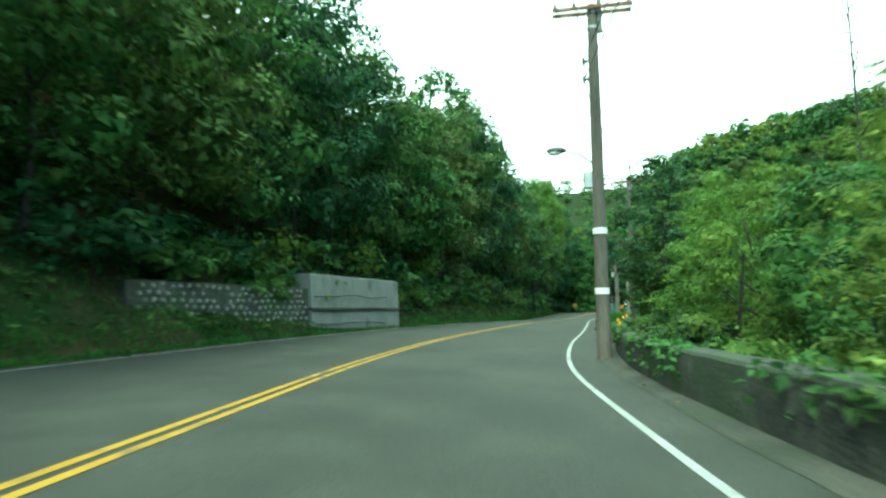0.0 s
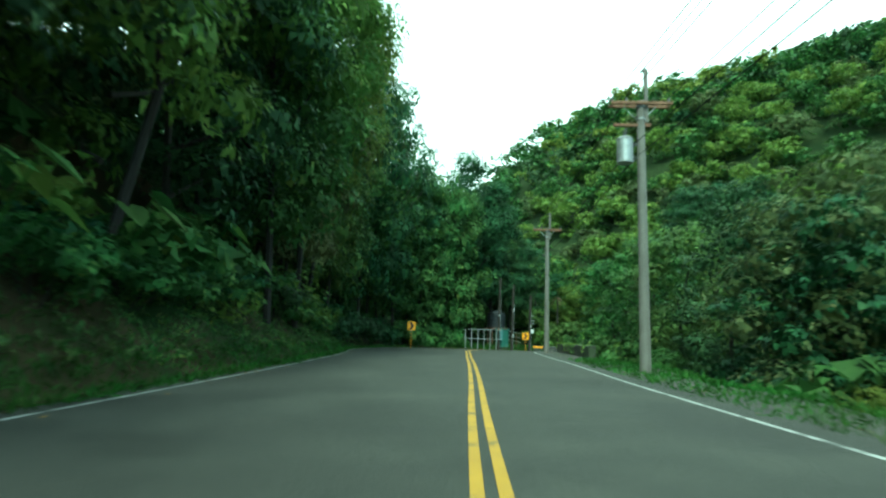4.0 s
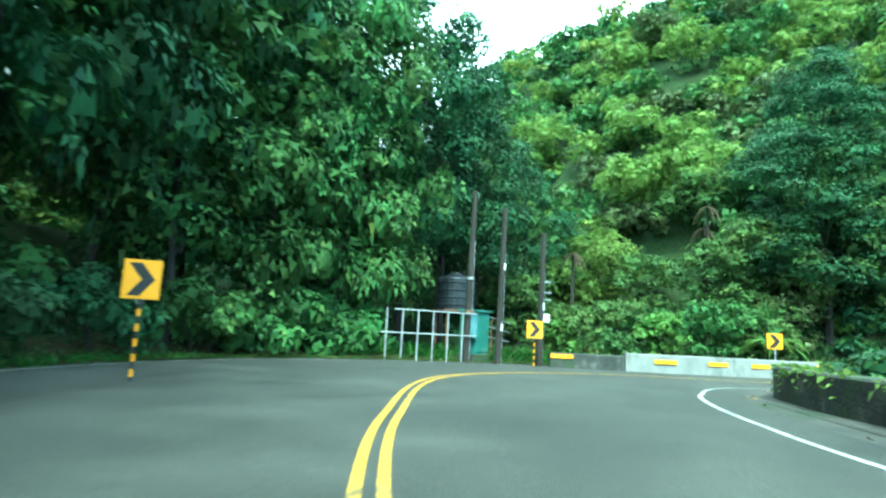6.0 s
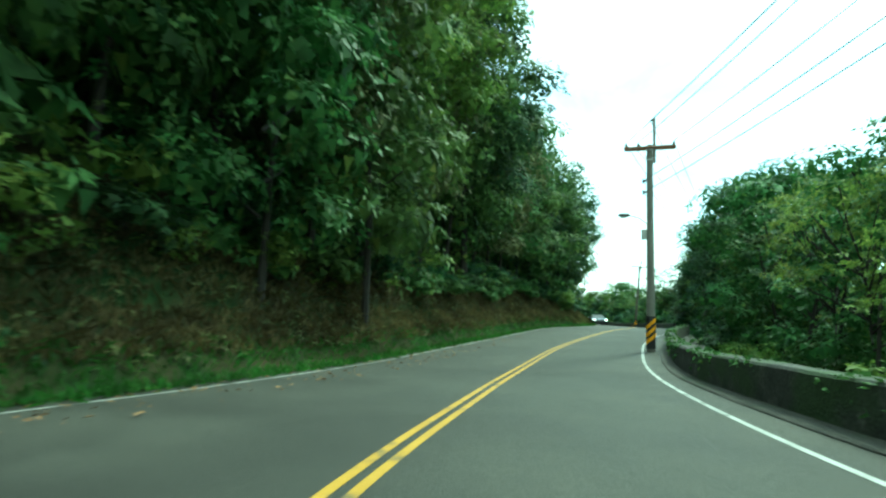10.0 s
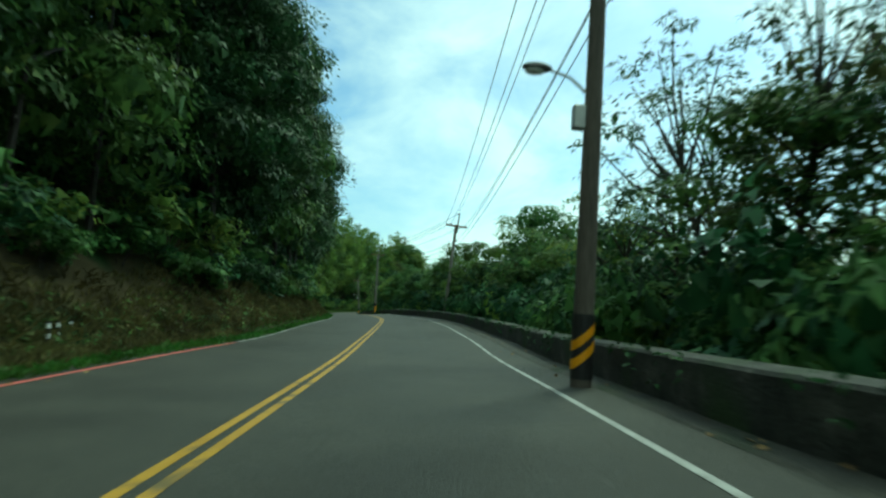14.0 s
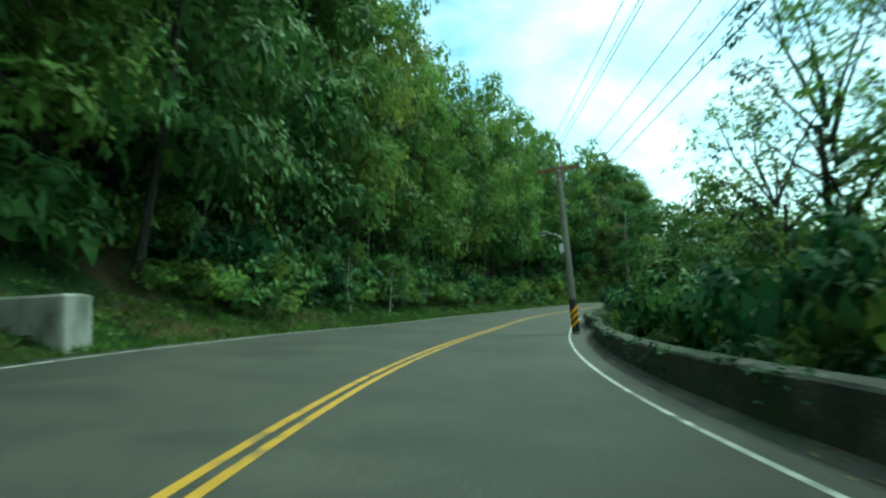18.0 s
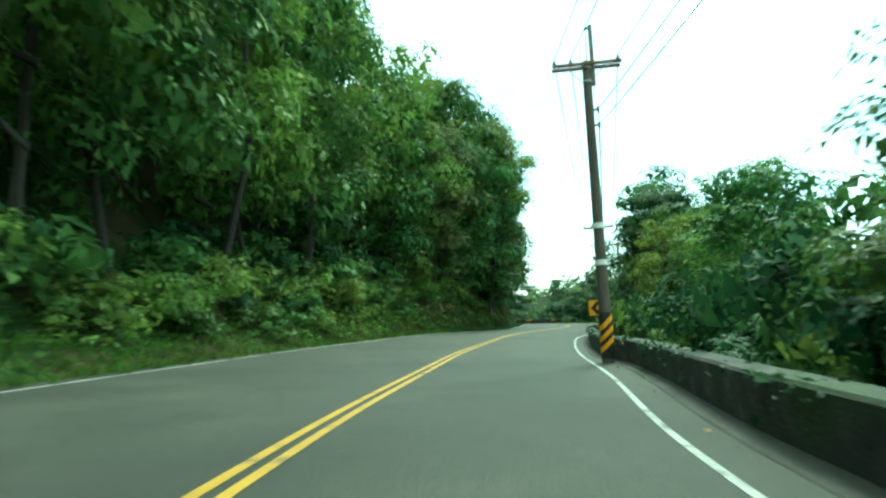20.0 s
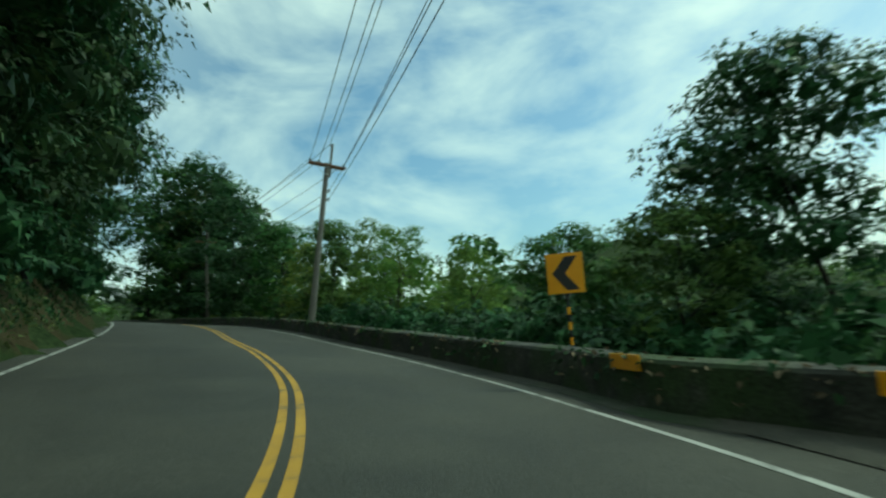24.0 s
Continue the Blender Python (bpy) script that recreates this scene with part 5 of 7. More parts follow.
LOW, VINES, WOODS = "dense rounded green shrub behind the concrete barrier", "small tree smothered in hanging vines", "broad leafy tree on the slope above the bend"
for x, y, top, radius, mat, label in ((50.1, 144.6, 3.5, 2.0, "leaf_mid", LOW), (52.2, 143.6, 4.0, 1.9, "leaf_mid", LOW), (48.9, 144.2, 2.5, 1.4, "leaf_light", LOW), (54.0, 142.8, 3.4, 1.7, "leaf_mid", LOW),
                                      (53.0, 141.2, 2.9, 1.4, "leaf_light", LOW), (55.0, 140.2, 3.6, 1.7, "leaf_mid", LOW), (56.7, 139.5, 3.7, 1.6, "leaf_mid", LOW), (58.0, 138.9, 2.9, 1.2, "leaf_mid", LOW), (50.6, 141.8, 1.9, 1.1, "leaf_mid", LOW),
                                      (60.2, 141.2, 8.8, 2.9, "leaf_mid", VINES), (58.8, 143.0, 7.6, 2.5, "leaf_mid", VINES), (61.2, 139.9, 7.0, 1.9, "leaf_olive", VINES),
                                      (65.9, 143.8, 16.0, 4.0, "leaf_dark", VINES), (63.4, 148.0, 14.0, 3.4, "leaf_mid", WOODS), (55.5, 149.4, 8.6, 3.0, "leaf_light", WOODS),
                                      (57.6, 147.4, 7.4, 2.6, "leaf_mid", WOODS), (53.4, 150.6, 7.2, 2.8, "leaf_light", WOODS), (49.6, 149.2, 5.4, 2.2, "leaf_mid", WOODS)):
    mound(x, y, top, radius, mat, label)
mound(111.3, -169.6, 7.6, 2.7, "leaf_dark", "rounded dark-leaved tree behind the wall of the bend", 190, 0.15)
mound(113.4, -172.0, 6.2, 2.2, "leaf_dark", "rounded dark-leaved tree behind the wall of the bend", 190, 0.15)


def far_woods(name, xs, ys, mat, label, size=(2.6, 4.2), leaf=0.8, per=5.5, lumps=6):
    """Crowns of the woods that stand well away from the road, in one mesh."""
    z, u, o = land_z(xs, ys)
    r = np.random.default_rng(len(name) + len(xs))
    blobs = []
    for x, y, zz in zip(xs, ys, z):
        s = r.uniform(*size)
        blobs += dome(x, y, zz + r.uniform(-0.1, 0.7) * s, s, r, lumps)
        blobs.append((x + 2.3, y + r.uniform(-1, 1), zz + 0.4, s))
    v, f = blob_leaves(blobs, per, leaf, 0.44, 0.3, r, 0.7, 0.9)
    return tagged(new(name, fast_mesh(name, v, f, M[mat])), label, "woods", kind="stuff")


fx, fy = np.meshgrid(np.arange(-60, 250, 4.6), np.arange(-250, 260, 4.6), indexing="ij")
fx, fy = (fx + rng.uniform(-1.9, 1.9, fx.shape)).ravel(), (fy + rng.uniform(-1.9, 1.9, fy.shape)).ravel()
fu, fo = nearest(fx, fy)
_, _, flw, frw = frame_at(fu)
dl, dr = -fo - flw - tab(FOOT, fu), fo - frw
inside = (fu > 20) & (fu < END - 3)
r_dome = np.random.default_rng(77)
NEAR_DOMES = {}
for x, y, uu, d in zip(fx, fy, fu, dl):
    if 9.5 < d < 46 and 22 < uu < END - 5 and ((174 < uu < 222) or (358 < uu < 456 and d < 24) or d < 20):
        if d > 22 and uu > 300 and rng.random() < 0.35:
            continue
        z = float(land_z([x], [y])[0][0])
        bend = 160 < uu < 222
        # more yellow-green trees at the bend; the lighter mix also paints in distance haze
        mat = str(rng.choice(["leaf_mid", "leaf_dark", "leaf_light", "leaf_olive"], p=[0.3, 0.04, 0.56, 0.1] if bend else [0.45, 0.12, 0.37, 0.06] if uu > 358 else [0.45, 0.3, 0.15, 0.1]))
        s = rng.uniform(2.2, 3.6)
        low_x, low_y = x + rng.uniform(1.6, 3.0), y + rng.uniform(1.6, 3.0)
        NEAR_DOMES.setdefault("leaf_mid", []).append((low_x, low_y, float(land_z([low_x], [low_y])[0][0]) + 0.2, 2.3))
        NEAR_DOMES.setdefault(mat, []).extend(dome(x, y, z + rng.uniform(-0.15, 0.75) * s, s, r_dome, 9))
r_patch = np.random.default_rng(31)
for k in range(110):
    x, y = r_patch.uniform(46, 96), r_patch.uniform(150, 188)
    radius = r_patch.uniform(1.8, 2.6)
    NEAR_DOMES.setdefault(str(r_patch.choice(["leaf_mid", "leaf_light", "leaf_olive"])), []).extend(dome(x, y, float(land_z([x], [y])[0][0]) - 0.3, radius, r_patch, 6))
for u, d, radius, foot, mat in ((312, 5.2, 2.7, 1.1, "leaf_mid"), (316.5, 5.6, 2.6, 1.4, "leaf_olive"), (321, 5.6, 2.6, 1.2, "leaf_mid"), (326, 5.4, 2.6, 1.1, "leaf_dark"), (331, 5.6, 2.6, 1.0, "leaf_mid"),
                                (337.5, 5.4, 2.7, 1.4, "leaf_dark"), (342, 5.2, 3.0, 1.9, "leaf_mid"), (346.5, 5.6, 2.9, 1.8, "leaf_mid"), (351, 5.6, 2.8, 1.7, "leaf_dark"), (355.5, 5.8, 2.9, 1.9, "leaf_mid"),
                                (364.5, 5.6, 2.9, 2.0, "leaf_mid"), (368.5, 5.6, 3.0, 2.1, "leaf_light"), (373, 6.0, 2.8, 1.8, "leaf_mid"), (340, 8.8, 3.0, 1.6, "leaf_dark"), (348, 9.0, 3.0, 1.6, "leaf_dark"), (360, 9.2, 3.0, 2.0, "leaf_dark"), (370, 9.6, 3.0, 2.0, "leaf_dark")):
    _, _, _, rw = frame_at(u)
    p = spot(u, float(rw) + d)
    NEAR_DOMES.setdefault(mat + "/fine", []).extend(dome(p.x, p.y, p.z + foot, radius, r_dome, 12) + dome(p.x, p.y, p.z + foot - 2.6, radius, r_dome, 7))
for mat, blobs in NEAR_DOMES.items():
    if mat.endswith("/fine"):
        HEAPS.setdefault(mat[:-5], []).append(blob_leaves(blobs, 95, 0.2, 0.36, 0.35, r_dome, 0.6, 0.85))
        continue
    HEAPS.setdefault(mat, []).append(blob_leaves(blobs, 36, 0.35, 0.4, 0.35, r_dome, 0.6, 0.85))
hillside = (dl > 11.5) & (dl < 95) & inside & (dl > np.where((fu > 358) & (fu < 456), 24, np.where((fu > 174) & (fu < 222), 46, 20)))
valley = (dr > 16) & (dr < 60)
pick = rng.choice(3, len(fx), p=[0.5, 0.25, 0.25])
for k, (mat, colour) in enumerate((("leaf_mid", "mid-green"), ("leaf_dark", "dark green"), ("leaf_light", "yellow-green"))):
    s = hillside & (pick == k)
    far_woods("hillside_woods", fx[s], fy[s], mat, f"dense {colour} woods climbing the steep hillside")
s = valley & (pick < 2)
far_woods("valley_woods", fx[s], fy[s], "leaf_mid", "dense green woods filling the valley below the road")
hx, hy = [], []
for cx, cy, h, r in HILLS:
    n = int(r * r / 80)
    a, d = rng.uniform(0, 2 * math.pi, n), np.sqrt(rng.uniform(0, 1, n)) * r * 1.5
    hx += list(cx + d * np.cos(a))
    hy += list(cy + d * np.sin(a))
far_woods("hilltop_woods", np.array(hx), np.array(hy), "leaf_mid", "hazy green woods on the distant hills", (4.0, 7.0), 1.4, 1.8, 4)
for mat, heap in HEAPS.items():
    vs, fs, k = [], [], 0
    for v, f in heap:
        vs.append(v)
        fs.append(f + k)
        k += len(v)
    colour = {"leaf_mid": "mid-green", "leaf_dark": "dark green", "leaf_light": "yellow-green", "leaf_olive": "olive"}[mat]
    tagged(new("undergrowth", fast_mesh("undergrowth", np.concatenate(vs), np.concatenate(fs), M[mat])),
           f"tangled {colour} woods and undergrowth behind the roadside trees", "woods", kind="stuff")


# ---- walls, barriers and roadside furniture ----
def lengthwise(name, u0, u1, profile, o_of, mat, label, category="wall", step=0.6, z_of=road_z):
    """A solid run along the road: profile is a closed list of (o, z) round the section."""
    us = np.linspace(u0, u1, max(2, int((u1 - u0) / step)))
    c, n, _, _ = frame_at(us)
    verts, k = [], len(profile)
    for i, u in enumerate(us):
        base = float(o_of(u))
        z0 = float(z_of(u, base))
        for o, z in profile:
            j = 0.012 * noise.noise(Vector((u * 0.8, o * 5, z * 5)))
            verts.append((c[i, 0] + n[i, 0] * (base + o + j), c[i, 1] + n[i, 1] * (base + o + j), z0 + z + j))
    faces = [(i * k + a, i * k + (a + 1) % k, (i + 1) * k + (a + 1) % k, (i + 1) * k + a) for i in range(len(us) - 1) for a in range(k)]
    faces += [tuple(range(k))[::-1], tuple((len(us) - 1) * k + a for a in range(k))]
    return structure(name, mesh_of(name, verts, faces, mat), label, category)


LOW_WALL = [(0, -0.5), (0, 0.6), (0.03, 0.64), (0.3, 0.66), (0.33, 0.62), (0.35, -0.9)]
FOOTING = [(-0.3, -0.2), (-0.3, 0.01), (-0.26, 0.035), (0.01, 0.06), (0.01, -0.2)]


def low_wall(number, u0, u1, table, label):
    of = lambda u: float(np.interp(u, US, RW)) + float(tab(table, u))
    w = lengthwise(f"wall_valley_{number}", u0, u1, LOW_WALL, of, M["old_concrete"], label)
    f = lengthwise(f"kerb_{number}", u0, u1, FOOTING, of, M["shoulder"], "worn low concrete footing in front of the roadside wall", "kerb")
    return w, of


def plate(parent, place, turn, w=0.75, h=0.2):
    """A yellow reflector plate fixed to a wall face."""
    bm = box(bmesh.new(), -w / 2, -0.012, -h / 2, w / 2, 0.012, h / 2, 0.004)
    ob = part("reflector", bm, M["sign_yellow"], parent, "yellow reflector plate")
    ob.matrix_world = pose(place[0], place[1], place[2], 0, 0, turn)
    return ob


w1, of1 = low_wall(1, 22, 58.2, ((0, 0.95), (36, 0.95), (50, 1.3), (58.2, 1.8)), "low dark mossy concrete wall on the valley side")
for u in (57.6, 54.2, 50.6, 46.8):
    p = spot(u, of1(u) + 0.12, 0.66)
    bm = rod(bmesh.new(), (0, 0, -0.03), (0, 0, 0.05), 0.035, 0.03, 8)
    bmesh.ops.create_uvsphere(bm, u_segments=10, v_segments=6, radius=0.05, matrix=Matrix.Translation((0, 0, 0.08)))
    ob = part("reflector", bm, M["sign_yellow"], w1, "round yellow reflector")
    ob.matrix_world = pose(p.x, p.y, p.z)
hair = ((146, 1.6), (158, 1.6), (166, 1.3), (172, 1.5), (176, 1.7), (181.2, 0.75))
_, of2 = low_wall(2, 147, 181.0, hair, "low mossy concrete wall inside the hairpin bend")
_, of3 = low_wall(3, 205, 247, ((205, 1.6), (212, 1.0), (222, 0.75), (232, 0.9), (247, 1.2)), "low dark concrete wall along the valley edge")
w4, of4 = low_wall(4, 276, 463, ((276, 1.4), (285, 1.0), (300, 1.3), (326, 1.3), (348, 0.9), (352, 1.3), (356, 1.9), (364, 1.9), (371, 1.0), (380, 0.75), (400, 0.9), (404, 1.2), (410, 0.7), (437, 0.9), (441, 0.6), (458, 0.7), (469, 0.7)),
                   "long low mossy concrete wall on the valley side")
w5, of5 = low_wall(5, 488.6, 560, ((488, 3.2), (491, 2.75), (493, 1.45), (495.4, 0.6), (497.4, 0.75), (508, 0.7), (567, 0.8)), "low dark concrete wall round the outside of the bend")
for u, h in ((491.0, 0.52), (493.2, 0.56), (496.0, 0.58)):
    p = spot(u, of5(u) - 0.02, h)
    q = spot(u + 0.5, of5(u + 0.5) - 0.02, h)
    plate(w5, p, math.degrees(math.atan2(q.y - p.y, q.x - p.x)) + 180)
for u in (447.2, 451.2):
    p, q = spot(u, of4(u) - 0.02, 0.55), spot(u + 0.5, of4(u + 0.5) - 0.02, 0.55)
    plate(w4, p, math.degrees(math.atan2(q.y - p.y, q.x - p.x)) + 180, 0.6)


def slab_run(name, points, height, thick, mat, label, kind="structure", top=0.04):
    """A straight or bent wall through plan points, with a chamfered top."""
    bm = bmesh.new()
    rows = []
    for i, (x, y) in enumerate(points):
        a, b = Vector(points[max(i - 1, 0)]), Vector(points[min(i + 1, len(points) - 1)])
        d = (b - a).normalized()
        n = Vector((-d.y, d.x))
        ring = [(0, -0.3), (0, height - top), (top, height), (thick - top, height), (thick, height - top), (thick, -0.6)]
        rows.append([bm.verts.new((x + n.x * o, y + n.y * o, z)) for o, z in ring])
    for p, q in zip(rows, rows[1:]):
        for i in range(6):
            bm.faces.new((p[i], q[i], q[(i + 1) % 6], p[(i + 1) % 6]))
    bm.faces.new(rows[0])
    bm.faces.new(rows[-1][::-1])
    bmesh.ops.recalc_face_normals(bm, faces=bm.faces[:])
    me = bpy.data.meshes.new(name)
    bm.to_mesh(me)
    bm.free()
    me.materials.append(mat)
    return tagged(new(name, me), label, "wall" if kind == "structure" else "barrier", kind=kind if kind == "structure" else "")


# outside of the hairpin: new barrier, old wall, and the inner wall's end pier
barrier = slab_run("concrete_barrier", [(48.24, 138.16), (51.1, 137.6), (54.0, 136.9), (57.06, 136.03)], 0.8, 0.24, M["concrete"],
                   "pale new concrete barrier with yellow reflector plates", "thing")
for x, y, w in ((49.98, 137.79, 1.05), (52.4, 137.28, 0.95), (54.35, 136.79, 0.9), (55.43, 136.48, 0.45), (56.47, 136.18, 0.75)):
    plate(barrier, (x + 0.02, y - 0.03, 0.5), -12, w, 0.17)
for k in range(7):
    f = k / 6
    part("stub", rod(bmesh.new(), (48.42 + 8.5 * f, 138.22 - 2.05 * f + 0.1, 0.78), (48.42 + 8.5 * f, 138.22 - 2.05 * f + 0.1, 0.86), 0.03, 0.02, 6), M["rust"], barrier)
old_wall = slab_run("wall_old_bend", [(45.1, 139.0), (46.65, 138.57), (48.18, 138.2)], 0.68, 0.3, M["old_concrete"], "short old mossy concrete wall beside the new barrier")
plate(old_wall, (45.55, 138.84, 0.55), -16, 0.95, 0.16)
pier = thing("wall_pier", (48.2, 129.95, 0.0), "mossy concrete pier ending the inner wall, with two reflectors", "wall", turn=heading(180.5))
bm = box(bmesh.new(), -0.25, -0.4, -0.4, 0.75, 0.4, 0.8, 0.05)
part("block", bm, M["old_concrete"], pier)
for x in (0.0, 0.45):
    bm = rod(bmesh.new(), (x, -0.1, 0.79), (x, -0.1, 0.83), 0.06, 0.055, 12)
    bmesh.ops.create_uvsphere(bm, u_segments=10, v_segments=6, radius=0.052, matrix=Matrix.Translation((x, -0.1, 0.85)))
    part("reflector", bm, M["sign_yellow"], pier, "round yellow reflector")

# cabinet, fence, tank and poles behind the bend
cabinet = thing("equipment_cabinet", (42.6, 141.0, 0.33), "turquoise painted steel equipment cabinet by the bend", "cabinet", turn=28)
part("body", box(bmesh.new(), -0.5, -0.4, 0.1, 0.5, 0.4, 1.85, 0.015), M["turquoise"], cabinet)
part("roof", box(bmesh.new(), -0.58, -0.5, 1.85, 0.58, 0.48, 1.93, 0.015), M["turquoise"], cabinet)
part("plinth", box(bmesh.new(), -0.55, -0.45, -0.5, 0.55, 0.45, 0.1, 0.02), M["old_concrete"], cabinet)
d = part("door", box(bmesh.new(), -0.44, -0.425, 0.2, 0.44, -0.402, 1.75, 0.008), M["turquoise"], cabinet)
part("handle", box(bmesh.new(), 0.3, -0.455, 0.9, 0.34, -0.426, 1.1, 0.006), M["dark_steel"], d)
part("meter_box", box(bmesh.new(), -0.78, -0.5, 0.75, -0.5, -0.15, 1.75, 0.015), M["meter_blue"], cabinet, "pale blue meter box on its side")
for x, y, h, lab in ((41.95, 140.4, 7.2, "tall weathered wooden pole beside the cabinet"), (43.3, 140.15, 6.6, "dark brown wooden pole with pale number tags"),
                     (45.0, 139.7, 5.6, "wooden pole carrying a meter box and brackets")):
    p = thing("wooden_pole", (x, y, 0.1), lab, "pole", "wooden poles behind the bend", 25, (0, 1.5))
    part("shaft", rod(bmesh.new(), (0, 0, -0.5), (0, 0, h), 0.15, 0.1, 14), M["dark_wood"], p)
    part("conduit", rod(bmesh.new(), (0.15, -0.06, 0.0), (0.11, -0.05, h * 0.7), 0.022, None, 6), M["steel"], p, "grey conduit pipe strapped to the pole")
    if h > 7:
        part("bracket", box(bmesh.new(), -0.3, -0.16, 2.0, 0.16, -0.1, 2.12, 0.008), M["rust"], p)
        part("band", rod(bmesh.new(), (0, 0, 3.4), (0, 0, 3.5), 0.13, None, 12), M["steel"], p)
    elif h > 6:
        for z in (1.35, 3.9):
            part("tag", box(bmesh.new(), -0.05, -0.15, z, 0.05, -0.12, z + 0.28, 0.004), M["white"], p, "pale number tag")
    else:
        part("meter_box", box(bmesh.new(), 0.02, -0.26, 1.8, 0.3, -0.12, 2.15, 0.01), M["white"], p, "white meter box")
        for z in (2.75, 3.05, 3.5):
            bm = rod(bmesh.new(), (0, -0.1, z), (0.28, -0.2, z + 0.02), 0.02, None, 6)
            box(bm, 0.2, -0.25, z - 0.03, 0.36, -0.15, z + 0.05, 0.008)
            part("bracket", bm, M["steel"], p)
        part("tag", box(bmesh.new(), -0.04, -0.15, 2.3, 0.04, -0.12, 2.6, 0.004), M["white"], p)
fence = thing("fence", (38.4, 140.05, 0.35), "tubular steel fence with open bays beside the cabinet", "fence", turn=2)
for k in range(6):
    part("post", rod(bmesh.new(), (k * 0.65, 0, -0.4), (k * 0.65, 0, 1.75), 0.032, None, 8), M["steel"], fence)
for z, x0 in ((1.72, 0.3), (0.82, -0.2)):
    part("rail", rod(bmesh.new(), (x0, 0, z), (3.9, 0, z), 0.024, None, 8), M["steel"], fence)
rail = thing("handrail", (43.0, 141.4, 0.4), "rusty tubular handrail climbing behind the poles", "handrail", turn=30)
for z in (0.55, 1.0, 1.45):
    part("rail", rod(bmesh.new(), (0, 0, z + 0.3), (3.6, 0.6, z), 0.024, None, 8), M["steel"], rail)
for x in (0.2, 1.4, 2.6):
    part("post", rod(bmesh.new(), (x, x / 6, -0.6), (x, x / 6, 1.72 - x * 0.08), 0.026, None, 8), M["rust"], rail)
tank = thing("water_tank", (43.9, 146.1, 2.4), "large black plastic water tank on a steel stand", "water tank")
bm = lathe([(0.97, 0.0), (1.0, 0.04)] + [q for k in range(4) for q in ((1.0, 0.2 + k * 0.38), (1.035, 0.22 + k * 0.38), (1.035, 0.28 + k * 0.38), (1.0, 0.3 + k * 0.38))] + [(1.0, 1.56), (0.95, 1.64), (0.35, 1.85)])
part("drum", bm, M["tank"], tank)
part("lid", rod(bmesh.new(), (0, 0, 1.84), (0, 0, 1.93), 0.32, 0.3, 16), M["tank"], tank)
for x, y in ((-0.7, -0.7), (0.7, -0.7), (-0.7, 0.7), (0.7, 0.7)):
    part("leg", rod(bmesh.new(), (x, y, -3.5), (x, y, 0), 0.045, None, 8), M["rust"], tank)
part("platform", box(bmesh.new(), -1.0, -1.0, -0.08, 1.0, 1.0, 0.0, 0.01), M["rust"], tank)

# stone-faced retaining wall and the concrete wall beside it
STONE_O = ((38, 8.2), (44, 6.6), (51, 5.5), (58.4, 4.75))
wall_o = lambda u: -float(tab(STONE_O, u))
stone_wall = lengthwise("wall_stone", 43.6, 51.0, [(0, -0.4), (-0.18, 1.75), (-0.75, 1.8), (-0.9, -0.4)], wall_o, M["old_concrete"],
                        "dark retaining wall faced with rounded river stones")
lengthwise("wall_concrete", 51.05, 58.2, [(0.05, -0.4), (-0.1, 2.3), (-0.16, 2.35), (-0.75, 2.35), (-0.8, -0.4)], wall_o, M["concrete"],
           "pale cracked concrete retaining wall in three lifts")
lengthwise("wall_ledge", 51.0, 58.25, [(0.1, 0.93), (0.07, 1.0), (-0.1, 1.02), (-0.1, 0.9)], wall_o, M["old_concrete"],
           "dark root and shadowed joint running along the concrete wall", "wall")
r3 = np.random.default_rng(33)
for k in range(3):
    pts = [Vector(spot(51.2 + i * 1.4, wall_o(51.2 + i * 1.4) + 0.07, (0.35, 0.9, 1.5)[k] + r3.normal() * 0.05)) for i in range(5)]
    bm = bmesh.new()
    for p, q in zip(pts, pts[1:]):
        rod(bm, p, q, 0.018 + 0.012 * (k == 1), None, 5)
    me = bpy.data.meshes.new("root")
    bm.to_mesh(me)
    bm.free()
    me.materials.append(M["bark"])
    tagged(new("root", me), "thin dark root creeping along the concrete wall", "root", "roots on the concrete wall")

# concrete blocks, bollards
def block(name, place, size, turn, label, lean=(0, 0), mat="concrete", category="block"):
    b = thing(name, place, label, category, turn=turn, lean=lean)
    bm = box(bmesh.new(), -size[0] / 2, -size[1] / 2, -0.25, size[0] / 2, size[1] / 2, size[2], 0.05)
    bmesh.ops.subdivide_edges(bm, edges=bm.edges[:], cuts=2, use_grid_fill=True)
    for v in bm.verts:
        v.co += Vector((noise.noise(v.co * 1.7 + Vector(place)), noise.noise(v.co * 1.9), noise.noise(v.co * 2.3))) * 0.04
    part("body", bm, M[mat], b)
    return b


h = heading(288)
block("concrete_block", spot(287.6, -6.2), (1.0, 2.3, 1.2), h, "large stained concrete block at the foot of the bank")
block("concrete_block", spot(287.0, -7.5), (1.0, 1.9, 2.0), h + 4, "tall stained concrete block set back in the bank")
block("concrete_buttress", spot(284.6, -6.6), (0.5, 1.4, 2.1), h, "leaning concrete buttress grown over with weeds", (0, -14), "old_concrete", "wall")
block("concrete_block", spot(387.0, -7.5), (2.8, 0.9, 1.02), heading(387) + 4, "pale concrete block lying in the grass", (0, 0))
for k, (u, o) in enumerate(((293.2, -6.2), (293.9, -6.4), (294.6, -6.5))):
    b = thing("bollard", spot(u, o), "short black and white striped warning bollard", "bollard", "bollards by the bank")
    part("post", rod(bmesh.new(), (0, 0, -0.2), (0, 0, 0.72), 0.055, None, 12), M["black"], b)
    for z in (0.14, 0.36, 0.58):
        part("white_band", rod(bmesh.new(), (0, 0, z), (0, 0, z + 0.1), 0.0565, None, 12), M["white"], b)

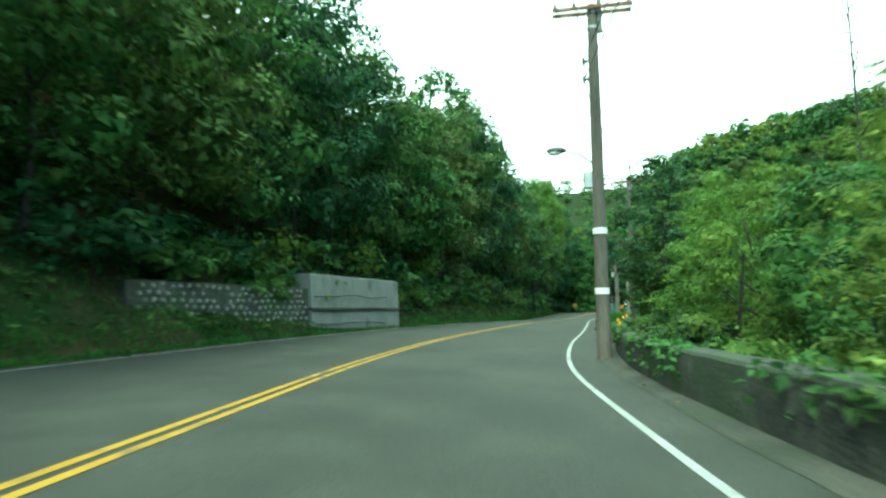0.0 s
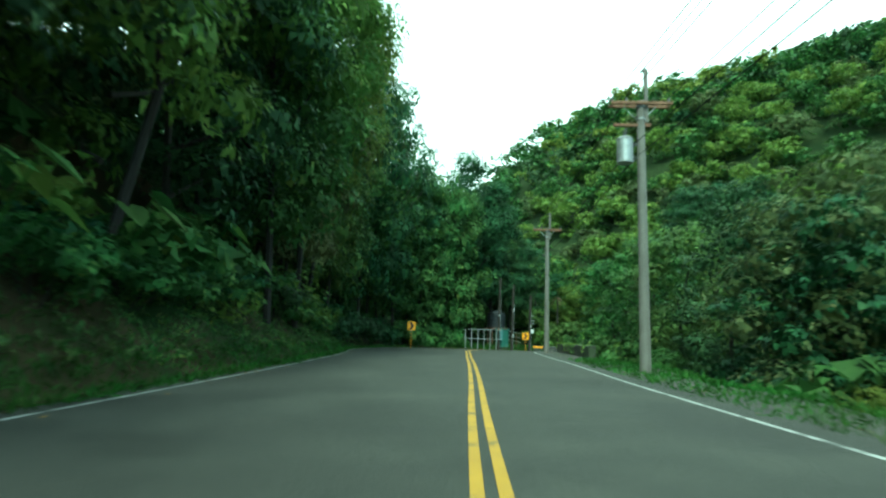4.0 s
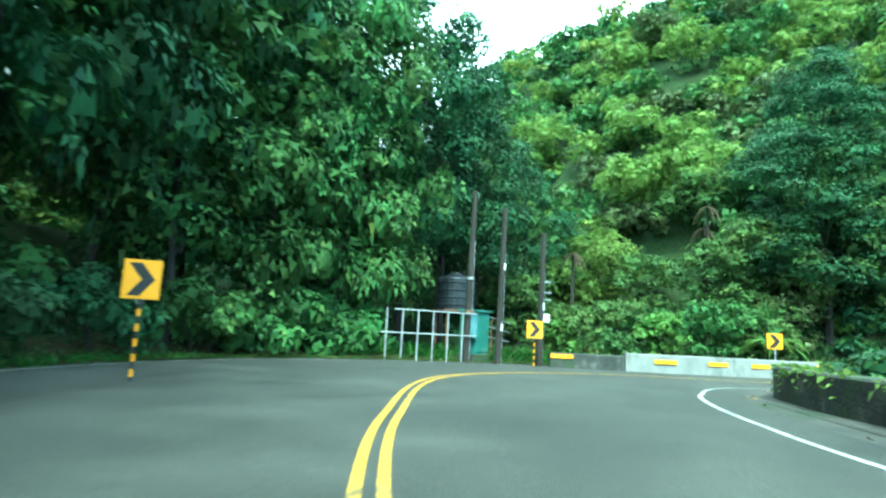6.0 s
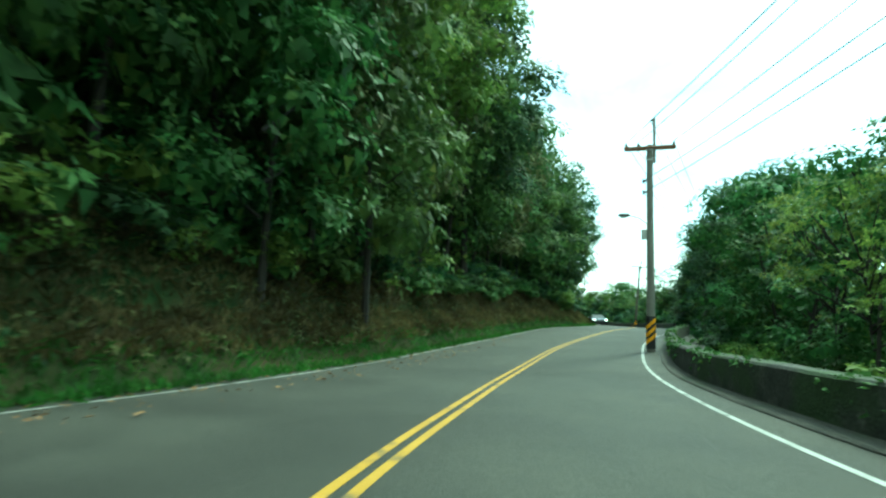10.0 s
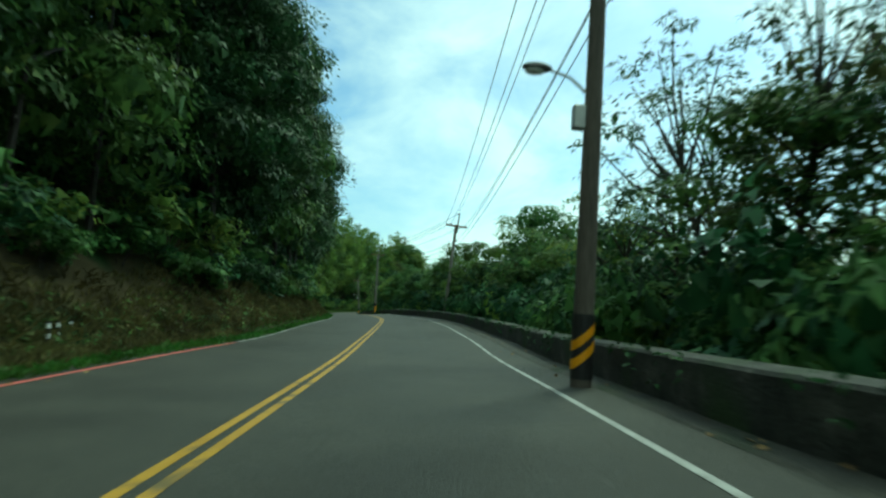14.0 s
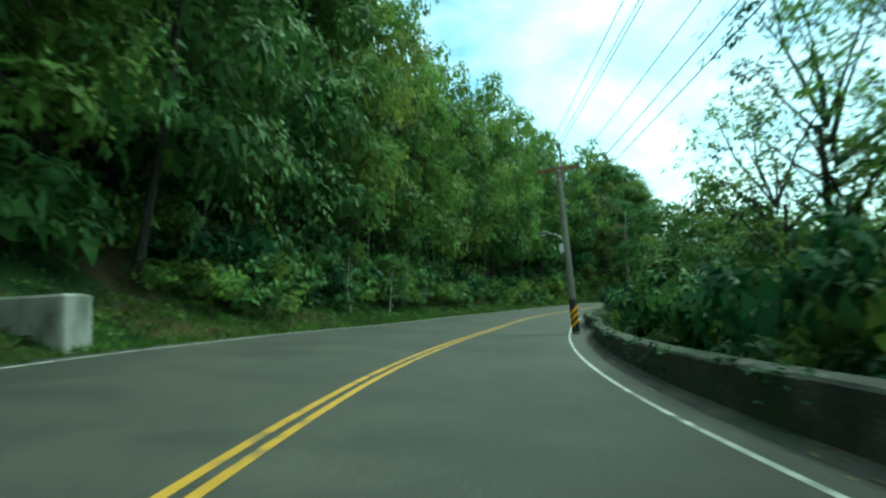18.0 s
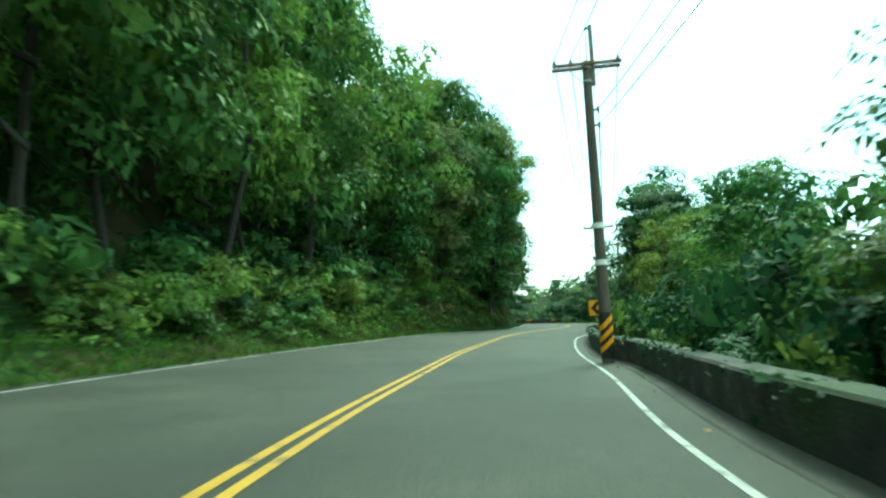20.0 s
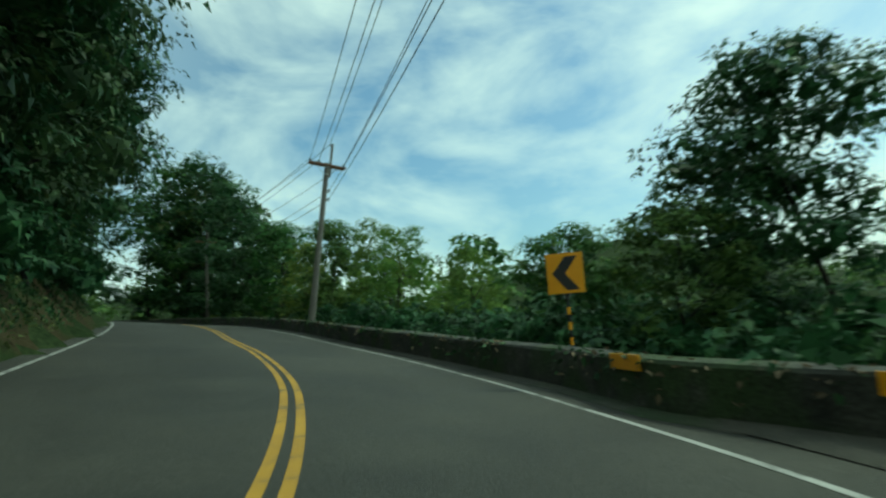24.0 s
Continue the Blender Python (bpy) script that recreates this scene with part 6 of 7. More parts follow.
# rock cut above the road after the wooded nose
def rock_face(u0, u1, low, high, mat, label):
    us, hs = np.arange(u0, u1, 0.35), np.linspace(0, 1, 9)
    verts = []
    for u in us:
        _, _, lw, _ = frame_at(u)
        top = high * min(1, (u - u0) / 3 + 0.25, (u1 - u) / 3 + 0.25)
        for f in hs:
            n = noise.noise(Vector((u * 0.7, f * 2.4, 3))) * 0.35 + noise.noise(Vector((u * 2.1, f * 6, 8))) * 0.14
            verts.append(spot(u, -float(lw) - low - 0.07 * max(u - 474, 0) - 0.9 * f + n * 0.8, top * f - 0.15 + n * 0.2))
    k = len(hs)
    faces = [(i * k + j, i * k + j + 1, (i + 1) * k + j + 1, (i + 1) * k + j) for i in range(len(us) - 1) for j in range(k - 1)]
    return structure("rock_face", mesh_of("rock_face", verts, faces, mat), label, "rock")


rock_face(458, 469, 1.0, 2.2, M["rock"], "ochre weathered rock cut under the trees")
rock_face(469, 484, 0.8, 2.5, M["rock"], "brown earth cut with stones under hanging roots")
lengthwise("drain_kerb", 468, 492, [(-0.02, -0.1), (-0.02, 0.07), (-0.16, 0.08), (-0.16, -0.1)], lambda u: -float(np.interp(u, US, LW)) - 0.3, M["old_concrete"],
           "dark narrow kerb of a roadside drain", "kerb")

def wall_creepers(u0, u1, of, count, mat, seed, label):
    """Creepers and moss hanging over the top and face of a low wall."""
    r = np.random.default_rng(seed)
    u = r.uniform(u0, u1, count)
    u = u[np.array([noise.noise(Vector((a * 0.45, seed, 0))) for a in u]) > -0.05]
    c, n, _, _ = frame_at(u)
    o = np.array([of(a) for a in u]) + r.uniform(-0.05, 0.38, len(u))
    drop = r.uniform(0, 1, len(u)) ** 2 * 0.4 * (o < np.array([of(a) for a in u]) + 0.03)
    z = np.array([float(road_z(a, b)) for a, b in zip(u, o)]) + 0.62 - drop
    base = np.stack([c[:, 0] + n[:, 0] * o, c[:, 1] + n[:, 1] * o, z], -1)
    out = np.concatenate([-n * 0.8, np.full((len(u), 1), 0.5)], 1) + r.normal(size=(len(u), 3)) * 0.5
    v, f = leaf_arrays(base, unit(out), 0.12, 0.32, 0.25, r)
    tagged(new("wall_creepers", fast_mesh("wall_creepers", v, f, M[mat])), label, "creepers", kind="stuff")


wall_creepers(24, 58, of1, 4200, "leaf_mid", 61, "light green creepers hanging over the low wall")
wall_creepers(206, 246, of3, 2600, "leaf_mid", 62, "green creepers hanging over the low wall")
wall_creepers(277, 462, of4, 9000, "leaf_dark", 63, "dark creepers and moss along the low wall")
wall_creepers(148, 180, of2, 2600, "leaf_light", 64, "light green creepers over the hairpin wall")
wall_creepers(489, 556, of5, 5200, "leaf_dark", 65, "dark creepers and moss along the low wall of the bend")
wall_creepers(489, 556, of5, 2200, "leaf_dry", 66, "dry stems and dead leaves along the low wall of the bend")

# ---- parked car ----
def car(u, o, turn):
    c = thing("car", spot(u, o), "dark metallic grey sports coupe with its headlights on", "car", turn=turn)
    paint = material("dark metallic paint", ((0.3, (0.035, 0.04, 0.045)), (0.7, (0.05, 0.055, 0.06))), 2, 4, (0.22, 0.3), 0, 40, 0.05, metal=0.5)
    glass = material("dark tinted glass", ((0.3, (0.012, 0.014, 0.016)), (0.7, (0.018, 0.02, 0.022))), 2, 3, (0.06, 0.1), 0, 40, 0.05)
    rubber = material("black tyre rubber", ((0.3, (0.015, 0.015, 0.015)), (0.7, (0.03, 0.03, 0.03))), 6, 4, (0.8, 0.95), 0.2, 60, 0.1)
    prof = [(2.15, 0.28), (2.2, 0.5), (2.1, 0.66), (1.5, 0.8), (1.05, 0.86), (0.3, 0.9), (-1.3, 0.92), (-2.0, 0.86), (-2.15, 0.7), (-2.15, 0.35), (-1.9, 0.2), (1.9, 0.18)]
    bm = bmesh.new()
    rings = []
    for x, s in ((-0.9, 0.9), (-0.84, 1.0), (-0.4, 1.02), (0.4, 1.02), (0.84, 1.0), (0.9, 0.9)):
        rings.append([bm.verts.new((x, y * (0.97 if abs(x) > 0.5 else 1), 0.5 + (z - 0.5) * s)) for y, z in prof])
    n = len(prof)
    for p, q in zip(rings, rings[1:]):
        for i in range(n):
            bm.faces.new((p[i], p[(i + 1) % n], q[(i + 1) % n], q[i]))
    bm.faces.new(rings[0][::-1])
    bm.faces.new(rings[-1])
    bmesh.ops.recalc_face_normals(bm, faces=bm.faces[:])
    part("body", bm, paint, c)
    bm = bmesh.new()
    lo = [bm.verts.new(v) for v in ((-0.78, 0.95, 0.85), (0.78, 0.95, 0.85), (0.8, -1.65, 0.9), (-0.8, -1.65, 0.9))]
    hi = [bm.verts.new(v) for v in ((-0.56, 0.1, 1.27), (0.56, 0.1, 1.27), (0.55, -0.75, 1.27), (-0.55, -0.75, 1.27))]
    for i in range(4):
        bm.faces.new((lo[i], lo[(i + 1) % 4], hi[(i + 1) % 4], hi[i]))
    part("windows", bm, glass, c, "dark tinted windows")
    part("roof", box(bmesh.new(), -0.57, -0.78, 1.255, 0.57, 0.13, 1.3, 0.02), paint, c)
    lit = bpy.data.materials.new("headlight")
    lit.use_nodes = True
    lit.node_tree.nodes["Principled BSDF"].inputs["Emission Color"].default_value = (1, 0.97, 0.9, 1)
    lit.node_tree.nodes["Principled BSDF"].inputs["Emission Strength"].default_value = 3
    for s in (-1, 1):
        bm = bmesh.new()
        bmesh.ops.create_uvsphere(bm, u_segments=10, v_segments=6, radius=1, matrix=Matrix.Translation((s * 0.66, 2.06, 0.62)) @ Matrix.Diagonal((0.17, 0.1, 0.06, 1)))
        part("headlight", bm, lit, c, "lit white headlight")
        part("mirror", box(bmesh.new(), min(s * 0.86, s * 1.02), 0.45, 0.86, max(s * 0.86, s * 1.02), 0.62, 0.98, 0.03), paint, c)
        for y in (1.32, -1.32):
            w = part("wheel", rod(bmesh.new(), (s * 0.72, y, 0.32), (s * 0.92, y, 0.32), 0.32, None, 20), rubber, c)
            part("rim", rod(bmesh.new(), (s * 0.9, y, 0.32), (s * 0.93, y, 0.32), 0.2, 0.18, 16), M["dark_steel"], w)
    part("grille", box(bmesh.new(), -0.55, 2.1, 0.28, 0.55, 2.2, 0.44, 0.02), M["black"], c)
    part("bumper", box(bmesh.new(), -0.8, 2.02, 0.2, 0.8, 2.19, 0.27, 0.02), M["black"], c)
    return c


car(281.4, -2.4, heading(281.4) + 180)

# ---- special plants ----
def big_leaf_plant(u, o, scale, turn, drop=0.0):
    """A taro-like plant: heart-shaped leaves half a metre long on long stalks."""
    r = np.random.default_rng(int(u * 10) + 3)
    c, n, _, _ = frame_at(u)
    x, y = float(c[0] + n[0] * o), float(c[1] + n[1] * o)
    z = float(side_z(np.array([u]), np.array([o]))[0])
    p = thing("elephant_ear_plant", (x, y, z + drop), "plant with large pale green heart-shaped leaves on the bank", "plant", "large-leaved plants on the bank", turn)
    p.scale = (scale, scale, scale)
    for k in range(8):
        a = k * 2.4 + r.uniform(-0.3, 0.3)
        ln, hgt = r.uniform(0.5, 1.0), r.uniform(0.7, 1.5)
        tip = Vector((math.cos(a) * ln, math.sin(a) * ln, hgt))
        part("stalk", rod(bmesh.new(), (0, 0, -0.3), tip, 0.03, 0.014, 6), M["grass"], p)
        d = Vector((math.cos(a), math.sin(a), -0.75)).normalized()
        s = d.cross(Vector((0, 0, 1))).normalized()
        up = s.cross(d)
        L = r.uniform(0.5, 0.75)
        bm = bmesh.new()
        out = [(-0.22, 0.12), (-0.05, 0.36), (0.25, 0.42), (0.6, 0.26), (1.0, 0.0)]
        mid = [bm.verts.new(tip + d * L * q) for q in (-0.05, 0.25, 0.6)]
        end = bm.verts.new(tip + d * L)
        for sgn in (-1, 1):
            e = [bm.verts.new(tip + d * L * q + s * sgn * L * w + up * L * w * 0.3) for q, w in out[:-1]]
            bm.faces.new((mid[0], e[0], e[1]))
            bm.faces.new((mid[0], e[1], e[2], mid[1]))
            bm.faces.new((mid[1], e[2], e[3], mid[2]))
            bm.faces.new((mid[2], e[3], end))
        part("leaf", bm, M["leaf_mid"] if k % 3 else M["leaf_light"], p)
    return p


for u, o, s in ((118, 6.9, 1.0), (124, 7.1, 1.2), (127, 7.6, 1.3), (131, 8.2, 1.3), (133.5, 8.6, 1.1), (137, 9.2, 1.3), (142, 10.4, 1.3), (149, 11.4, 1.3), (152, 11.6, 1.0),
                (302, 7.3, 1.0), (318, 7.2, 1.2), (351, 7.0, 1.0)):
    big_leaf_plant(u, -o, s, u * 37 % 360, 0.2)


def tree_fern(u, o, height, label, mat="leaf_light", fronds=14, length=1.9, group="ferns", lift=1.0, fall=0.95):
    """A slim trunk with a crown of arching fronds."""
    r = np.random.default_rng(int(u) + 5)
    c, n, _, _ = frame_at(u)
    x, y = float(c[0] + n[0] * o), float(c[1] + n[1] * o)
    z = float(side_z(np.array([u]), np.array([o]))[0])
    p = thing("tree_fern", (x, y, z), label, "fern", group)
    if height > 0.3:
        part("trunk", rod(bmesh.new(), (0, 0, -0.5), (0, 0, height), 0.1, 0.08, 8), M["bark"], p)
    for k in range(fronds):
        a = k * 2.4 + r.uniform(-0.2, 0.2)
        rise = r.uniform(0.35, 0.9) * lift
        m = 26
        f = np.arange(1, m) / m
        fwd, side, up = np.array([math.cos(a), math.sin(a), 0.0]), np.array([-math.sin(a), math.cos(a), 0.0]), np.array([0, 0, 1.0])
        stem = fwd * (f * length)[:, None] + up * (height + length * (rise * f - fall * f * f))[:, None]
        w = (np.sin(np.pi * np.linspace(0.12, 1.0, m - 1)) * 0.3 * length / 1.9 + 0.05)[:, None]
        v, faces, q = [stem], [], np.arange(m - 1)
        for k2, sgn in enumerate((-1, 1)):
            d = unit(side * sgn + (fwd - up * 0.2) * 0.35)
            t = np.cross(d, up)
            v += [stem + d * w * 0.5 + t * 0.035, stem + d * w - up * w * 0.15, stem + d * w * 0.5 - t * 0.035]
            b3 = (m - 1) * (1 + 3 * k2)
            p1, p2, p3 = b3 + q, b3 + (m - 1) + q, b3 + 2 * (m - 1) + q
            faces += [np.stack([q, p1, p2], -1), np.stack([q, p2, p3], -1), np.stack([q[:-1], q[1:], p1[:-1]], -1)]
        ob = new("frond", fast_mesh("frond", np.concatenate(v), np.concatenate(faces), M[mat]))
        ob.parent = p
    return p


tree_fern(264.5, 6.6, 2.6, "tree fern with broad pale arching fronds")
fern_u, fern_o = nearest([56.3], [138.4])
tree_fern(float(fern_u[0]), float(fern_o[0]), 1.5, "bright green fern beside the end of the barrier")
tree_fern(258, -7.6, 1.5, "fern drooping over the bank under the trees", "leaf_mid")
tree_fern(336, -7.9, 1.6, "fern drooping over the bank under the trees", "leaf_mid")
def palm_at(x, y, top):
    """A small palm: dry fronds hang below a few green ones, its head at height top."""
    u, o = nearest([x], [y])
    z = float(side_z(u, o)[0])
    p = tree_fern(float(u[0]), float(o[0]), max(top - z, 1.0), "small palm with dry brown hanging fronds on the hillside", "leaf_dry", 9, 0.85, "palms", 0.25, 1.5)
    for k, ob in enumerate([c for c in p.children if c.name.startswith("frond")]):
        if k % 3 == 0:
            ob.data.materials.clear()
            ob.data.materials.append(M["leaf_mid"])
    return p


palm_at(57.9, 143.9, 9.4)
palm_at(58.4, 144.3, 8.2)
palm_at(57.6, 144.2, 6.9)
palm_at(50.9, 147.2, 6.3)


def conifer(x, y, height, label):
    r = np.random.default_rng(4)
    z = float(land_z([x], [y])[0][0])
    t = thing("conifer", (x, y, z), label, "tree", "roadside trees")
    part("trunk", rod(bmesh.new(), (0, 0, -0.5), (0, 0, height), 0.16, 0.03, 8), M["bark"], t)
    vs, fs, k = [], [], 0
    for i in range(44):
        f = i / 44
        zz, ln, a = height * (0.35 + 0.65 * f), 2.1 * (1 - f) ** 0.8 + 0.25, i * 2.4
        m = 30
        s = np.linspace(0.15, 1, m)[:, None]
        base = np.concatenate([np.cos(a) * ln * s, np.sin(a) * ln * s, zz + 0.25 * s * ln - 0.1 * s * s * ln], 1)
        v, g = leaf_arrays(base, r.normal(size=(m, 3)) * 0.5 + np.array([math.cos(a), math.sin(a), 0.3]), 0.4, 0.09, -0.1, r)
        vs.append(v)
        fs.append(g + k)
        k += len(v)
    ob = new("crown", fast_mesh("crown", np.concatenate(vs), np.concatenate(fs), M["leaf_dark"]))
    ob.parent = t
    return t


conifer(14.2, 85.5, 12.5, "dark pine standing out above the roadside trees")


def bare_tree(x, y, height, label):
    r = np.random.default_rng(9)
    t = thing("bare_tree", (x, y, float(land_z([x], [y])[0][0])), label, "tree", "roadside trees")
    bm = rod(bmesh.new(), (0, 0, -0.5), (0, 0, height), 0.1, 0.025, 8)
    part("trunk", bm, M["bark"], t)
    for k in range(14):
        bm = bmesh.new()
        a, zz = k * 2.4, height * (0.6 + 0.028 * k)
        q = Vector((math.cos(a) * r.uniform(0.6, 1.3), math.sin(a) * r.uniform(0.6, 1.3), zz + r.uniform(0.4, 1.0)))
        limb(bm, (0, 0, zz), q, 0.03, 0.01, r)
        limb(bm, q * 0.7 + Vector((0, 0, zz * 0.3)), q + Vector((r.normal() * 0.4, r.normal() * 0.4, 0.5)), 0.014, 0.005, r)
        part("branch", bm, M["bark"], t)
    return t


def sapling(u, d, height, lean, label):
    """A slim pale stem with one fork and a few leaf tufts at its head."""
    r = np.random.default_rng(int(u * 10))
    _, _, lw, _ = frame_at(u)
    p = spot(u, -float(lw) - d)
    t = thing("sapling", (p.x, p.y, float(side_z(np.array([u]), np.array([-float(lw) - d]))[0])), label, "tree", "saplings at the foot of the woods", heading(u))
    tip = Vector((0.1, lean * height, height))
    bm = bmesh.new()
    limb(bm, (0, 0, -0.3), tip, 0.045, 0.025, r, 0.12)
    limb(bm, tip * 0.6, tip * 0.6 + Vector((0.25, -0.3, height * 0.4)), 0.025, 0.012, r, 0.1)
    part("stem", bm, M["pale_bark"], t)
    blobs = [(tip.x + r.normal() * 0.3, tip.y + r.normal() * 0.4, height + r.uniform(0, 0.6), 0.55) for k in range(4)]
    v, f = blob_leaves(blobs, 180, 0.14, 0.33, 0.4, r)
    ob = new("crown", fast_mesh("crown", v, f, M["leaf_mid"]))
    ob.parent = t
    return t


for u, d, height, lean in ((405.0, 1.7, 2.9, -0.12), (409.5, 1.5, 2.6, 0.28), (411.0, 1.9, 2.4, -0.35), (419.0, 2.0, 2.6, 0.15)):
    sapling(u, d, height, lean, "slim pale-barked sapling leaning at the foot of the woods")
bare_tree(15.5, 20.5, 12.6 - float(land_z([15.5], [20.5])[0][0]), "bare dead tree rising above the bushes")

# ---- grass, weeds and litter ----
def scatter(u0, u1, lo, hi, count, r):
    u = r.uniform(u0, u1, count)
    c, n, lw, rw = frame_at(u)
    return u, c, n, lw, rw, r.uniform(lo, hi, count)


def blades(name, u0, u1, lo, hi, count, length, mat, label, side=-1, seed=1, width=0.06, lift=0.0, category="grass", flat=False):
    """Grass or leaves between lo and hi metres beyond an edge line."""
    r = np.random.default_rng(seed)
    u, c, n, lw, rw, d = scatter(u0, u1, lo, hi, count, r)
    o = -lw - d if side < 0 else rw + d
    z = (bank_z if side < 0 else verge_z)(u, o) + lift
    base = np.stack([c[:, 0] + n[:, 0] * o, c[:, 1] + n[:, 1] * o, z], -1)
    if flat:
        out = unit(r.normal(size=(count, 3)) * np.array([1, 1, 0.12]))
        v, f = leaf_arrays(base + np.array([0, 0, 0.012]), out * 3, length, width, 0.0, r)
        v[:, 2] = np.minimum(v[:, 2], np.repeat(base[:, 2], 4) + 0.05)
        v[:, 2] = np.maximum(v[:, 2], np.repeat(base[:, 2], 4) + 0.004)
    else:
        out = unit(np.stack([r.normal(size=count) * 0.5, r.normal(size=count) * 0.5, np.full(count, 1.3)], -1))
        v, f = leaf_arrays(base, out * 1.4, length, width, 0.0, r)
    return tagged(new(name, fast_mesh(name, v, f, M[mat])), label, category, kind="stuff")


def weeds(name, u0, u1, lo, hi, count, size, mat, label, side=-1, seed=1):
    r = np.random.default_rng(seed)
    u, c, n, lw, rw, d = scatter(u0, u1, lo, hi, count, r)
    o = -lw - d if side < 0 else rw + d
    z = (bank_z if side < 0 else verge_z)(u, o)
    blobs = np.stack([c[:, 0] + n[:, 0] * o, c[:, 1] + n[:, 1] * o, z + 0.03, r.uniform(size * 0.6, size * 1.4, count)], -1)
    v, f = blob_leaves(blobs, 150, 0.11, 0.34, 0.0, r, 0.0, 0.8)
    return tagged(new(name, fast_mesh(name, v, f, M[mat])), label, "weeds", kind="stuff")


# the leaf_dark run at 188-208 also puts canopy shade into the colour
for u0, u1, n, mat, seed in ((28, 168, 7000, "leaf_mid", 31), (28, 168, 4000, "leaf_olive", 32), (189, 262, 4000, "leaf_olive", 33), (189, 262, 6000, "leaf_dark", 38), (188, 208, 8000, "leaf_dark", 39),
                             (496, 548, 8000, "leaf_dark", 40), (350, 460, 5000, "leaf_mid", 35), (460, 500, 3000, "leaf_olive", 37)):
    blades("bank_creepers", u0, u1, 0.8, 3.6, n, 0.17, mat, "creepers and dry stems covering the roadside bank", -1, seed, 0.16, 0.0, "creepers")
# dark leaves over the hollow: shade of the high crowns set by leaf colour
blades("bank_creepers", 184, 203, 1.2, 9.0, 16000, 0.26, "leaf_dark", "dark ferns and creepers covering the shaded bank", -1, 43, 0.2, 0.0, "creepers")
GREEN, BROWN = "short green grass at the foot of the bank", "dry brown grass and stems on the upper bank"
for u0, u1, lo, hi, n, ln, mat, seed in ((28, 168, 0.02, 1.1, 20000, 0.22, "grass", 1), (28, 168, 0.7, 3.4, 18000, 0.26, "leaf_mid", 51), (188, 262, 0.02, 1.2, 16000, 0.24, "grass", 2),
                                         (202, 262, 0.9, 3.6, 28000, 0.36, "dry_grass", 52), (184, 203, 0.3, 2.6, 9000, 0.2, "leaf_dark", 57), (166, 190, 0.2, 1.5, 5000, 0.13, "grass", 58), (166, 190, 0.2, 1.7, 4500, 0.12, "dry_grass", 59), (262, 350, 0.02, 1.0, 14000, 0.22, "grass", 3), (262, 350, 0.7, 3.6, 42000, 0.36, "dry_grass", 53),
                                         (350, 458, 0.02, 2.4, 24000, 0.26, "grass", 54), (456, 500, 0.02, 1.2, 8000, 0.22, "grass", 55), (456, 500, 0.6, 2.4, 5000, 0.26, "dry_grass", 56)):
    blades("bank_grass", u0, u1, lo, hi, n, ln, mat, BROWN if mat == "dry_grass" else GREEN, seed=seed, width=0.075)
blades("verge_grass", 58, 146, 0.5, 2.8, 15000, 0.22, "grass", "bright green grass on the valley verge", 1, 4)
blades("verge_grass", 246, 277, 0.8, 2.8, 3500, 0.22, "grass", "patchy grass on the valley verge", 1, 5)
blades("verge_grass", 467, 490, 0.8, 3.2, 4000, 0.24, "grass", "patchy grass on the valley verge", 1, 6)
blades("verge_grass", 361.8, 364.2, 1.0, 1.9, 520, 0.42, "grass", "tuft of green grass at the foot of the striped pole", 1, 71)
blades("tall_grass", 171, 189, 1.2, 7.0, 5000, 0.7, "grass", "tall green grass behind the barrier", -1, 7, 0.04)
blades("tall_grass", 152, 182, 2.4, 5.5, 4500, 0.5, "grass", "rank grass behind the low wall", 1, 8, 0.05)
weeds("bank_weeds", 28, 168, 0.9, 2.6, 1500, 0.2, "leaf_mid", "small green weeds and creepers on the bank", seed=11)
weeds("bank_weeds", 190, 300, 0.9, 2.8, 1300, 0.2, "leaf_olive", "olive weeds and dry stems on the bank", seed=12)
weeds("bank_weeds", 300, 458, 0.9, 2.6, 1500, 0.2, "leaf_mid", "small green weeds and creepers on the bank", seed=13)
